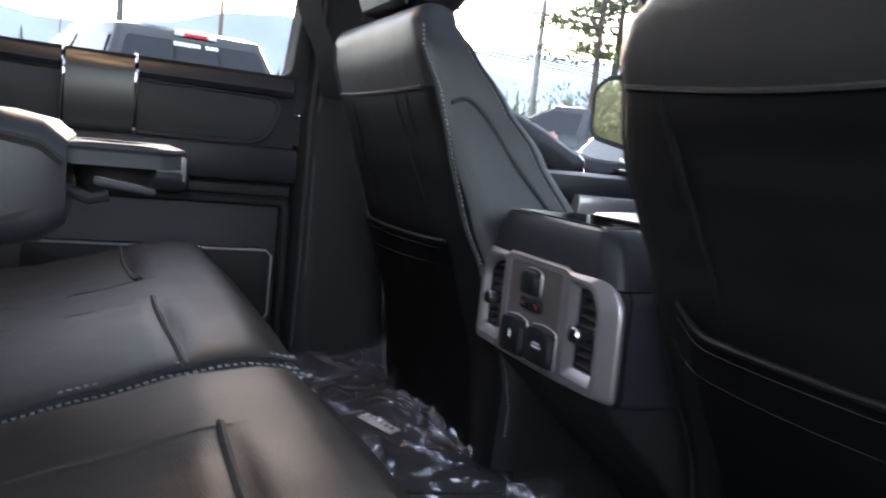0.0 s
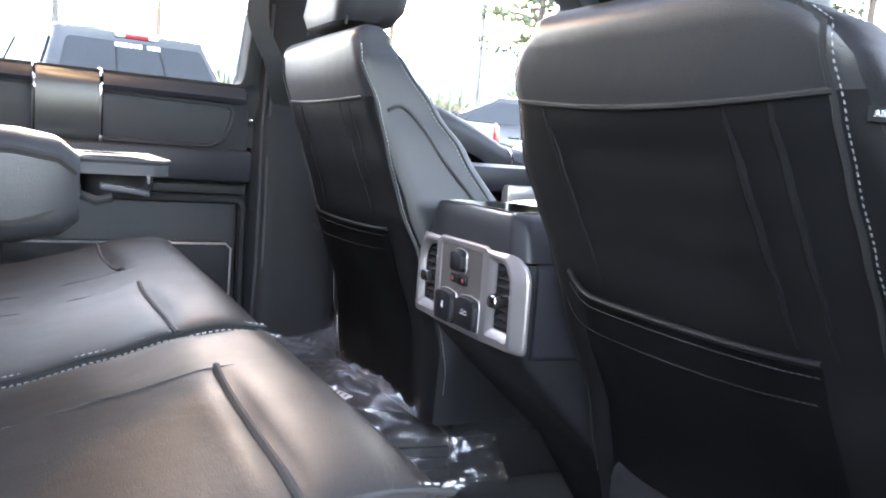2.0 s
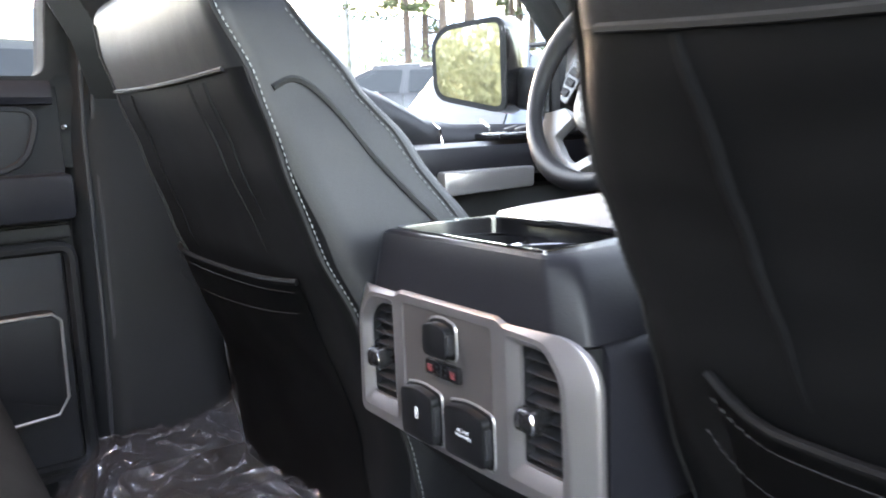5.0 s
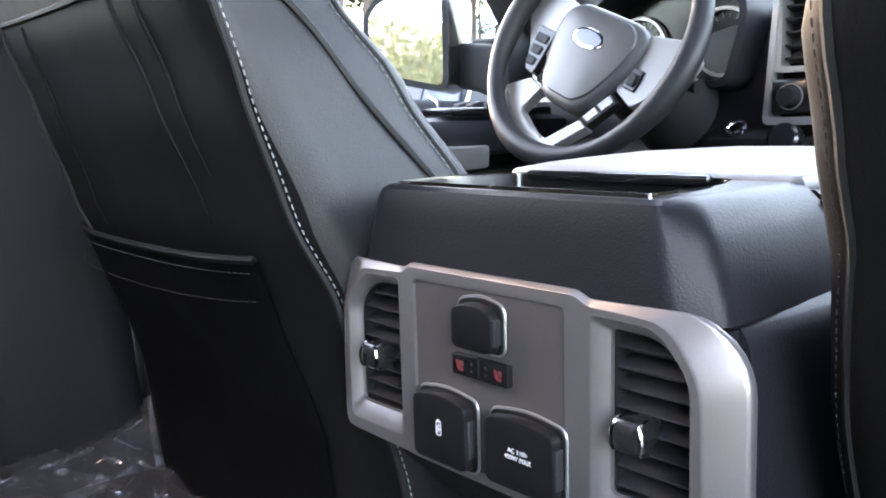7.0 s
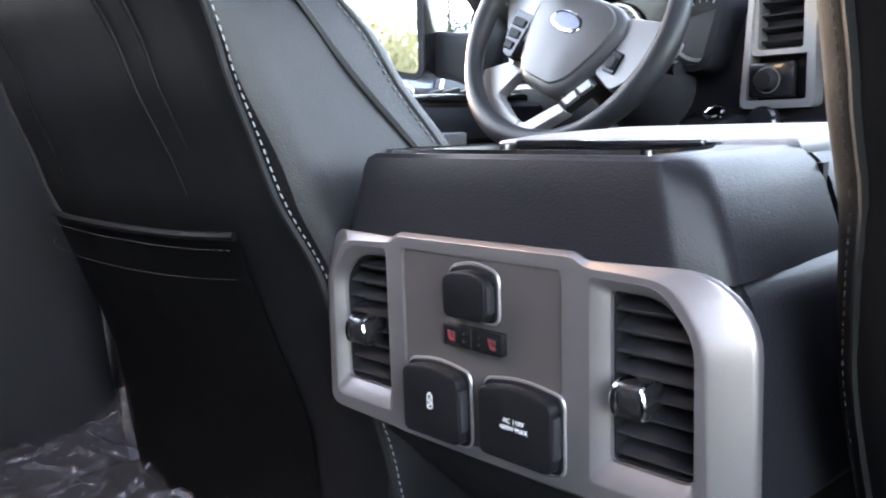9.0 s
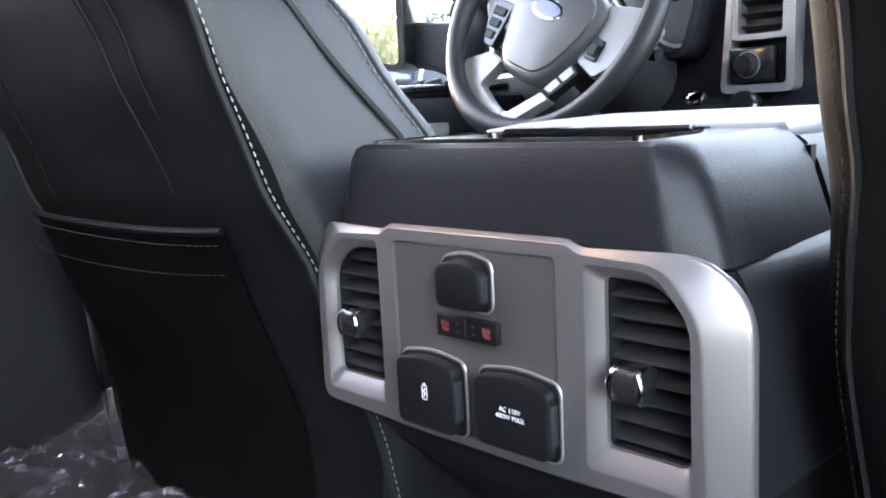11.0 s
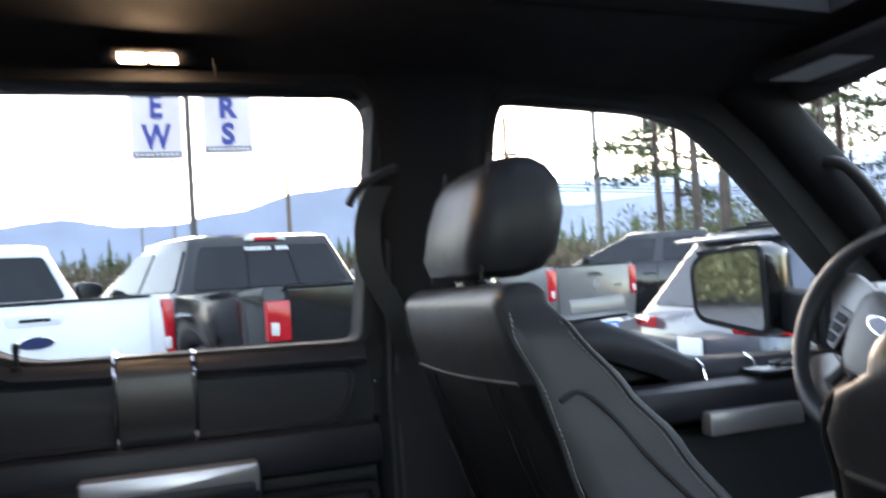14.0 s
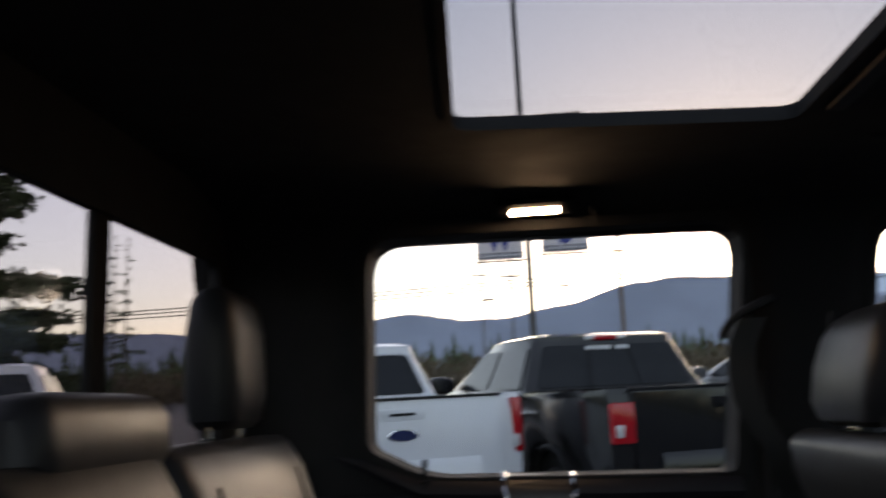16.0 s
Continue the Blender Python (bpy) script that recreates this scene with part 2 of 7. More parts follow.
def loft(bm, rings, cap=True, closed=True):
    """Skins rings of equally many points; closed: each ring is a loop."""
    vs = [[bm.verts.new(p) for p in r] for r in rings]
    n = len(vs[0])
    for a, b in zip(vs, vs[1:]):
        for i in range(n if closed else n - 1):
            j = (i + 1) % n
            bm.faces.new((a[i], a[j], b[j], b[i]))
    if cap and closed:
        for r in (vs[0][::-1], vs[-1]):
            try:
                bm.faces.new(r)
            except ValueError:
                pass
    return bm


def ring_loft(bm, rings):
    """Skins rings into a closed tyre-like form (the last ring meets the first)."""
    vs = [[bm.verts.new(p) for p in r] for r in rings]
    n, k = len(vs[0]), len(vs)
    for q in range(k):
        a, b = vs[q], vs[(q + 1) % k]
        for i in range(n):
            j = (i + 1) % n
            bm.faces.new((a[i], a[j], b[j], b[i]))
    return bm


def tube(bm, pts, r, n=8, closed=False):
    """A round bar along points; r is a radius or a list of radii."""
    P = [Vector(p) for p in pts]
    k = len(P)
    rr = r if hasattr(r, "__len__") else [r] * k
    rings, up = [], None
    for i in range(k):
        a = P[(i - 1) % k] if closed or i else P[0]
        b = P[(i + 1) % k] if closed or i < k - 1 else P[-1]
        d = (b - a).normalized()
        if up is None:
            up = d.orthogonal().normalized()
        up = (up - d * up.dot(d))
        up = up.normalized() if up.length > 1e-6 else d.orthogonal().normalized()
        w = d.cross(up)
        rings.append([P[i] + (up * math.cos(2 * math.pi * j / n) + w * math.sin(2 * math.pi * j / n)) * rr[i] for j in range(n)])
    if closed:
        return ring_loft(bm, rings)
    return loft(bm, rings)


def rrect(w, h, r, n=5, cx=0.0, cy=0.0):
    """A rounded rectangle's outline, w by h."""
    out = []
    for (sx, sy, a0) in ((1, 1, 0), (-1, 1, 90), (-1, -1, 180), (1, -1, 270)):
        for i in range(n + 1):
            a = radians(a0 + 90 * i / n)
            out.append((cx + sx * (w / 2 - r) + r * math.cos(a), cy + sy * (h / 2 - r) + r * math.sin(a)))
    return out


def rounded(poly, r, n=4):
    """A polygon with its corners rounded; r is one radius or one for each corner."""
    out = []
    k = len(poly)
    for i in range(k):
        p, a, b = Vector(poly[i]), Vector(poly[i - 1]), Vector(poly[(i + 1) % k])
        rad = r[i] if hasattr(r, "__len__") else r
        if rad <= 0:
            out.append(tuple(p))
            continue
        da, db = (a - p), (b - p)
        la = min(rad, da.length * 0.48)
        lb = min(rad, db.length * 0.48)
        q0, q1 = p + da.normalized() * la, p + db.normalized() * lb
        for j in range(n + 1):
            t = j / n
            out.append(tuple(q0 * (1 - t) ** 2 + p * 2 * t * (1 - t) + q1 * t * t))
    return out


def inset(poly, d):
    """The outline moved inwards by d (anticlockwise outlines)."""
    k = len(poly)
    area = sum(poly[i - 1][0] * poly[i][1] - poly[i][0] * poly[i - 1][1] for i in range(k))
    s = 1 if area > 0 else -1
    out = []
    for i in range(k):
        p, a, b = Vector(poly[i]), Vector(poly[i - 1]), Vector(poly[(i + 1) % k])
        t = (b - a).normalized()
        out.append(tuple(p + Vector((-t.y, t.x)) * d * s))
    return out


AX = {"yz": lambda u, v, w: (w, u, v), "xz": lambda u, v, w: (u, w, v), "xy": lambda u, v, w: (u, v, w)}


def prism(bm, poly, plane, a, b, edge=0.0):
    """An outline in a plane, from a to b across it; edge rounds the rim at b."""
    f = AX[plane]
    rings = [[f(u, v, a) for u, v in poly]]
    if edge:
        s = 1 if b > a else -1
        rings.append([f(u, v, b - s * edge) for u, v in poly])
        rings.append([f(u, v, b - s * edge * 0.3) for u, v in inset(poly, edge * 0.3)])
        rings.append([f(u, v, b) for u, v in inset(poly, edge)])
    else:
        rings.append([f(u, v, b) for u, v in poly])
    return loft(bm, rings)


def frame_of(bm, outer, inner, f, a, b):
    """A frame between two outlines of equally many points, from depth a to b."""
    return ring_loft(bm, [[f(u, v, a) for u, v in outer], [f(u, v, b) for u, v in outer], [f(u, v, b) for u, v in inner], [f(u, v, a) for u, v in inner]])


def sheet(bm, outer, holes, place, thick):
    """A flat sheet with holes, put in space by place(u, v), thickened by the vector thick."""
    loops, vmap = [outer] + list(holes), []
    edges = []
    for lp in loops:
        vs = [bm.verts.new((u, v, 0)) for u, v in lp]
        for i in range(len(vs)):
            edges.append(bm.edges.new((vs[i], vs[(i + 1) % len(vs)])))
    bmesh.ops.triangle_fill(bm, edges=edges, use_beauty=True, use_dissolve=False)
    faces = bm.faces[:]
    ext = bmesh.ops.extrude_face_region(bm, geom=faces)
    top = {g for g in ext["geom"] if isinstance(g, bmesh.types.BMVert)}
    for v in bm.verts:
        p = Vector(place(v.co.x, v.co.y))
        v.co = p + Vector(thick) if v in top else p
    return bm


def lerp_table(tab, z):
    """A value between the rows (z, value, ...) of a table."""
    if z <= tab[0][0]:
        return tab[0][1:]
    for a, b in zip(tab, tab[1:]):
        if z <= b[0]:
            t = (z - a[0]) / (b[0] - a[0])
            t = t * t * (3 - 2 * t) * 0.4 + t * 0.6
            return tuple(x + (y - x) * t for x, y in zip(a[1:], b[1:]))
    return tab[-1][1:]


def spline(pts, n=8):
    """Points of a smooth curve through pts."""
    P = [Vector(p) for p in pts]
    out = []
    for i in range(len(P) - 1):
        p0, p1, p2, p3 = P[max(i - 1, 0)], P[i], P[i + 1], P[min(i + 2, len(P) - 1)]
        for j in range(n):
            t = j / n
            out.append(0.5 * ((2 * p1) + (p2 - p0) * t + (2 * p0 - 5 * p1 + 4 * p2 - p3) * t * t + (3 * p1 - p0 - 3 * p2 + p3) * t ** 3))
    return out + [P[-1]]


def stitches(bm, pts, r=0.0011, length=0.0055, gap=0.0035):
    """Thread stitches along a path."""
    P = [Vector(p) for p in pts]
    carry, on = 0.0, True
    seg = []
    total = 0.0
    cum = [0.0]
    for a, b in zip(P, P[1:]):
        total += (b - a).length
        cum.append(total)

    def at(s):
        for i in range(len(P) - 1):
            if s <= cum[i + 1]:
                t = (s - cum[i]) / max(1e-9, cum[i + 1] - cum[i])
                return P[i].lerp(P[i + 1], t)
        return P[-1]
    s = 0.0
    while s + length < total:
        tube(bm, [at(s), at(s + length / 2), at(s + length)], [r * 0.7, r, r * 0.7], n=5)
        s += length + gap
    return bm


def wheel_rings(c, axis, pairs, n=28):
    """Rings of a turned form round an axis: pairs of (along, radius)."""
    c, d = Vector(c), Vector(axis).normalized()
    u = d.orthogonal().normalized()
    w = d.cross(u)
    return [[c + d * a + (u * math.cos(2 * math.pi * j / n) + w * math.sin(2 * math.pi * j / n)) * r for j in range(n)] for a, r in pairs]


def turned(bm, c, axis, pairs, n=28):
    return loft(bm, wheel_rings(c, axis, pairs, n))


def lettering(text, place, size, material, name, parent, thick=0.0004, spacing=1.0, bold=0.0, narrow=1.0):
    """Writing in the built-in font, turned into a mesh, its middle at the pose place."""
    cu = bpy.data.curves.new(name, "FONT")
    cu.body, cu.size, cu.align_x, cu.align_y, cu.extrude = text, size, "CENTER", "CENTER", thick
    cu.space_character, cu.offset = spacing, bold
    cu.resolution_u = 3
    tmp = bpy.data.objects.new(name, cu)
    scene.collection.objects.link(tmp)
    me = bpy.data.meshes.new_from_object(tmp.evaluated_get(bpy.context.evaluated_depsgraph_get()))
    bpy.data.objects.remove(tmp)
    bpy.data.curves.remove(cu)
    me.transform(place @ Matrix.Diagonal((narrow, 1, 1, 1)))
    me.materials.clear()
    me.materials.append(material)
    ob = new(name, me)
    if parent is not None:
        ob.parent = parent
        ob.matrix_parent_inverse = world_of(parent).inverted()
    return ob


# pose with its face towards the back of the truck (local x to its right as seen from behind)
def facing_back(x, y, z, lean=0.0):
    return pose(x, y, z, 90 - lean, 0, -90)

# ---- cabin shell ----
FLOOR = 0.66


def side_y(z):
    return 0.86 if z < 1.35 else 0.86 - 0.28 * (z - 1.35)


def roof_z(x, y):
    return 1.893 - 0.033 * x - 0.052 * (abs(y) / 0.72) ** 3


REAR_WIN = rounded([(-0.816, 1.448), (-0.708, 1.392), (-0.146, 1.384), (-0.119, 1.822), (-0.790, 1.827)], [0.02, 0.05, 0.02, 0.055, 0.06], 6)
FRONT_WIN = rounded([(0.090, 1.385), (0.34, 1.388), (0.545, 1.285), (0.97, 1.268), (0.985, 1.40), (0.62, 1.728), (0.50, 1.787), (0.110, 1.814)], [0.02, 0.1, 0.08, 0.02, 0.03, 0.2, 0.12, 0.07], 6)

bm = bmn()
sheet(bm, [(-1.12, 1.30), (1.42, 1.16), (1.42, 1.30), (0.74, 1.79), (0.60, 1.845), (-1.12, 1.87)], [REAR_WIN, FRONT_WIN],
      lambda u, v: (u, side_y(v), v), (0, 0.09, 0))
wall_left = tagged(part("wall_left", bm, HEADLINER, smooth=False), "dark cab side with rounded window openings and black pillars", "cab side", kind="structure")
bm = bmn()
sheet(bm, [(-1.12, 0.55), (1.42, 0.55), (1.42, 1.30), (0.74, 1.79), (0.60, 1.845), (-1.12, 1.87)],
      [[(p[0], p[1]) for p in FRONT_WIN], rounded([(-0.95, 0.68), (-0.155, 0.68), (-0.155, 1.82), (-0.90, 1.83)], 0.08)],
      lambda u, v: (u, -side_y(v), v), (0, -0.09, 0))
wall_right = tagged(part("wall_right", bm, HEADLINER, smooth=False), "dark cab side with the rear doorway standing open", "cab side", kind="structure")
bm = bmn()
sheet(bm, [(-0.95, 0.55), (0.95, 0.55), (0.95, 1.40), (0.80, 2.0), (-0.80, 2.0), (-0.95, 1.40)], [rounded([(-0.71, 1.43), (0.71, 1.43), (0.695, 1.792), (-0.695, 1.792)], 0.035)],
      lambda u, v: (-1.055, u, v), (-0.016, 0, 0))
wall_rear = tagged(part("wall_rear", bm, HEADLINER, smooth=False), "black rear cab wall with a wide sliding window", "cab wall", kind="structure")
# rear window: two fixed panes and a slider between posts
rw = tagged(thing("window_1", (-1.075, 0, 1.43), "rear cab window with a sliding centre pane and dark posts", "window"), kind="structure")
for y0, y1 in ((-0.71, -0.285), (-0.285, 0.285), (0.285, 0.71)):
    bm = box(bmn(), (-1.078, (y0 + y1) / 2, 1.612), (0.004, y1 - y0, 0.38))
    part("pane", bm, REAR_GLASS, rw).visible_shadow = False
for y in (-0.285, 0.285):
    part("post", box(bmn(), (-1.066, y, 1.61), (0.014, 0.046, 0.37), bev=0.005), PLASTIC, rw)
for y in (-0.655, 0.655):
    part("latch_post", box(bmn(), (-1.068, y, 1.61), (0.010, 0.014, 0.37), bev=0.004), PLASTIC, rw)
# floor
bm = bmn()
sheet(bm, [(-1.12, -0.95), (1.45, -0.95), (1.45, 0.95), (-1.12, 0.95)], [], lambda u, v: (u, v, FLOOR), (0, 0, -0.06))
floor = tagged(part("floor", bm, CARPET), "black carpet covering the flat cab floor", "floor", kind="structure")
# ceiling: middle field with the two roof openings, side fields curving down
RG1 = rounded([(-0.560, -0.342), (-0.126, -0.342), (-0.126, 0.378), (-0.604, 0.368)], 0.035)
RG2 = rounded([(-0.010, -0.365), (0.56, -0.38), (0.56, 0.406), (-0.010, 0.380)], 0.010)
bm = bmn()
sheet(bm, [(-1.12, -0.50), (0.70, -0.50), (0.70, 0.50), (-1.12, 0.50)], [RG1, RG2], lambda u, v: (u, v, roof_z(u, 0) - 0.012), (0, 0, 0.014))
for s in (-1, 1):
    rings = []
    for i in range(13):
        y = 0.50 + 0.27 * i / 12
        rings.append([(x, s * y, (roof_z(x, 0) - 0.012) - 0.075 * (i / 12) ** 2.2) for x in (-1.12, -0.6, -0.1, 0.3, 0.70)])
    loft(bm, rings, closed=False)
    loft(bm, [[(x, s * 0.77, roof_z(x, 0) - 0.087) for x in (-1.12, 0.70)], [(x, s * 0.77, roof_z(x, 0) - 0.02) for x in (-1.12, 0.70)], [(x, s * 0.5, roof_z(x, 0) + 0.004) for x in (-1.12, 0.70)]], closed=False)
# windscreen header
loft(bm, [[(0.70, y, roof_z(0.7, 0) - 0.012 - 0.03 * (abs(y) / 0.7) ** 2) for y in (-0.77, -0.4, 0, 0.4, 0.77)], [(0.80, y, roof_z(0.7, 0) - 0.04 - 0.03 * (abs(y) / 0.7) ** 2) for y in (-0.77, -0.4, 0, 0.4, 0.77)], [(0.80, y, roof_z(0.7, 0) + 0.05) for y in (-0.77, -0.4, 0, 0.4, 0.77)], [(0.68, y, roof_z(0.7, 0) + 0.05) for y in (-0.77, -0.4, 0, 0.4, 0.77)]], closed=False)
ceiling = tagged(part("ceiling", bm, HEADLINER), "black headliner with two large roof openings", "ceiling", kind="structure")
# glazed roof panels
for k, (rg, lab) in enumerate(((RG1, "fixed rear roof glass in a black frame"), (RG2, "front sliding roof glass in a black frame"))):
    wnd = tagged(thing("window_%d" % (k + 2), (sum(p[0] for p in rg) / len(rg), 0, 1.92), lab, "roof window"), kind="structure")
    bm = bmn()
    prism(bm, inset(rg, -0.02), "xy", 0, 0.004)
    for v in bm.verts:
        v.co.z += roof_z(v.co.x, 0) + 0.006
    part("pane", bm, ROOF_GLASS, wnd).visible_shadow = False
    bm = bmn()
    frame_of(bm, inset(rg, -0.004), inset(rg, 0.008), lambda u, v, w: (u, v, roof_z(u, 0) + w), -0.016, 0.004)
    part("rubber_seal", bm, HEADLINER, wnd)
# slim track along the roof openings
bm = bmn()
for s in (-1, 1):
    tube(bm, [(x, s * 0.46, roof_z(x, 0) - 0.012) for x in (0.0, 0.2, 0.4, 0.55)], 0.005, 6)
strip = bmn()
loft(strip, [[(x, y, roof_z(x, 0) + dz) for x, dz in ((-0.107, -0.012), (-0.105, -0.018), (-0.084, -0.018), (-0.082, -0.012))] for y in (-0.33, -0.1, 0.12, 0.335)])
tagged(part("trim_4", strip, PLASTIC_G), "dark grey strip along the rear roof glass", "trim", kind="structure")
tagged(part("trim_1", bm, HEADLINER), "slim dark roof track strips", "trim", kind="structure")

# windows of the far side
for k, (poly, mt, lab) in enumerate(((REAR_WIN, TINT_GLASS, "tinted rear door glass"), (FRONT_WIN, CABIN_GLASS, "clear front door glass"))):
    bm = bmn()
    prism(bm, inset(poly, -0.015), "xz", 0, 0.004)
    for v in bm.verts:
        v.co.y += side_y(v.co.z) + 0.055
    w = tagged(part("window_%d" % (k + 4), bm, mt), lab + " in a black rounded frame", "window", kind="structure")
    w.visible_shadow = False
# windscreen
bm = bmn()
loft(bm, [[(x, y, z) for x, y, z in ((0.80 + 0.03 * (1 - (y_ / 0.72) ** 2), y_, 1.775), (1.40 + 0.06 * (1 - (y_ / 0.76) ** 2), y_ * 1.07, 1.335), (1.405 + 0.06 * (1 - (y_ / 0.76) ** 2), y_ * 1.07, 1.339), (0.805 + 0.03 * (1 - (y_ / 0.72) ** 2), y_, 1.779))] for y_ in [-0.72 + 0.12 * i for i in range(13)]])
w = tagged(part("window_6", bm, CABIN_GLASS), "clear raked windscreen above the dashboard", "window", kind="structure")
w.visible_shadow = False
# underbody that carries the cab
tagged(part("underbody", box(bmn(), (0.15, 0, 0.30), (2.40, 1.50, 0.598), bev=0.03), PLASTIC), "plain black underbody carrying the cab", "underbody", kind="structure")
# rubber frames round the side windows
for k, poly in enumerate((REAR_WIN, FRONT_WIN)):
    bm = bmn()
    frame_of(bm, inset(poly, -0.018), inset(poly, -0.001), lambda u, v, w: (u, side_y(v) + w, v), -0.006, 0.03)
    tagged(part("trim_%d" % (k + 2), bm, HEADLINER), "black rubber window surround", "trim", kind="structure")


# ---- front seats ----
def front_seat(name, yc, inward, rows, label):
    """A leather bucket seat. rows: height, rear face x, half width, depth, corner radius."""
    seat = thing(name, (0.28, yc, FLOOR), label, "car seat", group="front seats")
    zs = []
    z0, z1 = rows[0][0], rows[-1][0]
    n = 46
    for i in range(n + 1):
        zs.append(z0 + (z1 - z0) * i / n)
    seam_z, sag = rows_seam[name], 0.006 if inward < 0 else 0.013
    zs = sorted([z for z in zs if abs(z - seam_z) > 0.004] + [seam_z])
    m, extra = 6, 9
    outer_k = 0.90 if inward < 0 else 0.82

    def inner_k(z):
        return 1.0 if inward < 0 else lerp_table([(0.80, 0.95), (1.10, 0.94), (1.17, 0.91), (1.225, 0.925), (1.27, 0.96), (1.325, 1.0), (1.50, 1.0)], z)[0]

    def sect(z):
        xr, w, d, r = lerp_table(rows, z)
        poly = [(-w, 0), (w, 0), (w * 0.96, d), (w * 0.60, d * 0.86), (-w * 0.60, d * 0.86), (-w * 0.96, d)]
        loop = rounded(poly, [r, r, min(r, d * 0.45) * 0.7, 0.03, 0.03, min(r, d * 0.45) * 0.7], m)
        a0, b0 = loop[m], loop[m + 1]
        loop[m + 1:m + 1] = [(a0[0] + (b0[0] - a0[0]) * (j + 1) / (extra + 1), 0.0) for j in range(extra)]
        bulge = 0.010 * math.sin(math.pi * min(1, max(0, (z - 1.0) / 0.45)))
        dip = sag * math.exp(-((z - seam_z) / 0.035) ** 2)
        k = 1 - (1 - outer_k) * min(1, max(0, (1.36 - z) / 0.2))
        return [(xr + v - bulge * (1 - (u / w) ** 2) * (1 if v < 0.02 else 0), yc + u * (k if u * inward < 0 else inner_k(z)), z - dip * math.cos(1.5 * u / w) * (1 if v < 0.02 else 0)) for u, v in loop]
    rings = [sect(z) for z in zs]
    # rounded top
    top = rings[-1]
    cx = sum(p[0] for p in top) / len(top)
    for k in range(1, 5):
        a = k / 5
        rings.append([(cx + (p[0] - cx) * math.cos(a * 1.45), yc + (p[1] - yc) * (1 - 0.10 * (1 - math.cos(a * 1.45))), z1 + 0.028 * math.sin(a * 1.5)) for p in top])
    npt = len(rings[0])
    # faces sorted into the back panel, the top cap and the shell
    bms = {"back": bmn(), "cap": bmn(), "shell": bmn()}
    half = m // 2

    def is_back(i):
        return half <= i < (m + 1) + extra + (half if inward < 0 else m + 1)
    caches = {k: {} for k in bms}

    def vert(k, a, i):
        key = (a, i % npt)
        if key not in caches[k]:
            caches[k][key] = bms[k].verts.new(rings[a][i % npt])
        return caches[k][key]
    for a in range(len(rings) - 1):
        z = rings[a][0][2] if a >= len(zs) else zs[a]
        for i in range(npt):
            if is_back(i):
                k = "cap" if z >= seam_z else "back"
            else:
                k = "shell"
            bms[k].faces.new((vert(k, a, i), vert(k, a, i + 1), vert(k, a + 1, i + 1), vert(k, a + 1, i)))
    bms["shell"].faces.new([vert("shell", len(rings) - 1, i) for i in range(npt)])
    part("backrest", bms["shell"], LEATHER, seat)
    part("back_panel", bms["back"], BACKCLOTH, seat, "plain black vinyl back panel")
    part("upper_panel", bms["cap"], LEATHER_UP, seat, "padded smooth leather top panel")

    def rear(u, z, off=0.0):
        """A place on the rear face, u across from the middle."""
        xr, w, d, r = lerp_table(rows, z)
        w *= inner_k(z) if u * inward > 0 else 1.0
        b = 0.010 * math.sin(math.pi * min(1, max(0, (z - 1.0) / 0.45)))
        e = max(0.0, abs(u) - (w - r)) / r
        fall = r * 0.42 * e * e
        return Vector((xr - b * (1 - (u / w) ** 2) + fall - off, yc + u, z))

    def flank(s, z, v, off=0.0):
        """A place on the side face s, v in front of the rear face."""
        xr, w, d, r = lerp_table(rows, z)
        w *= inner_k(z) if s * inward > 0 else 1.0
        e = max(0.0, r - v) / r
        return Vector((xr + v, yc + s * (w * (1 - 0.04 * v / d) - r * 0.42 * e * e + off), z))
    # seam under the top panel, sagging a little
    w_s = lerp_table(rows, seam_z)[1]
    seam = [rear(u * w_s, seam_z, 0.0008) - Vector((0, 0, sag * math.cos(u * 1.5))) for u in [(-0.86 + 1.72 * i / 24) for i in range(25)]]
    part("seam", tube(bmn(), seam, 0.0026, 6), SEAM, seat)
    # upright pleats on the back panel
    for u0, u1, z_end in ((-0.103, -0.122, 1.130), (-0.148, -0.162, 1.130), (0.154, 0.143, 1.135)) if inward > 0 else ((-0.120, -0.132, 1.14), (0.107, 0.133, 1.16), (0.150, 0.160, 1.20)):
        ps = [rear(inward * (u0 + (u1 - u0) * t), seam_z - 0.010 - t * (seam_z - 0.010 - z_end), -0.0006) for t in [i / 14 for i in range(15)]]
        part("pleat", tube(bmn(), ps, [(0.0034 if inward < 0 else 0.0044) * (1 - 0.75 * (i / 14) ** 2) for i in range(15)], 8), BACKCLOTH, seat)
    # map pocket
    prings = []
    pk_c, pk_h = (-0.021, 0.202) if inward < 0 else (0.030, 0.175)
    for i in range(9):
        t = i / 8
        row = []
        for j in range(25):
            u = -1.0 + 2.0 * j / 24
            zt = (1.132 if inward < 0 else 1.121) - 0.003 * math.cos(u * 1.5) + 0.022 * max(0, (u - 0.72) / 0.28) ** 2 * (inward > 0)
            z = zt + (0.80 - zt) * t
            row.append(rear(inward * (pk_c + pk_h * u), z, 0.002 + 0.020 * (1 - t) * max(0, 1 - abs(u) ** 5) * (0.35 + 0.65 * math.sin(math.pi * min(1, t * 1.5 + 0.25)))))
        prings.append(row)
    pk = bmn()
    loft(pk, prings, closed=False)
    bmesh.ops.solidify(pk, geom=pk.faces[:], thickness=0.004)
    pocket = part("pocket", pk, BACKCLOTH, seat, "soft black map pocket")
    part("hem", tube(bmn(), [p + Vector((-0.001, 0, 0.001)) for p in prings[0]], 0.0036, 8), BACKCLOTH, pocket)
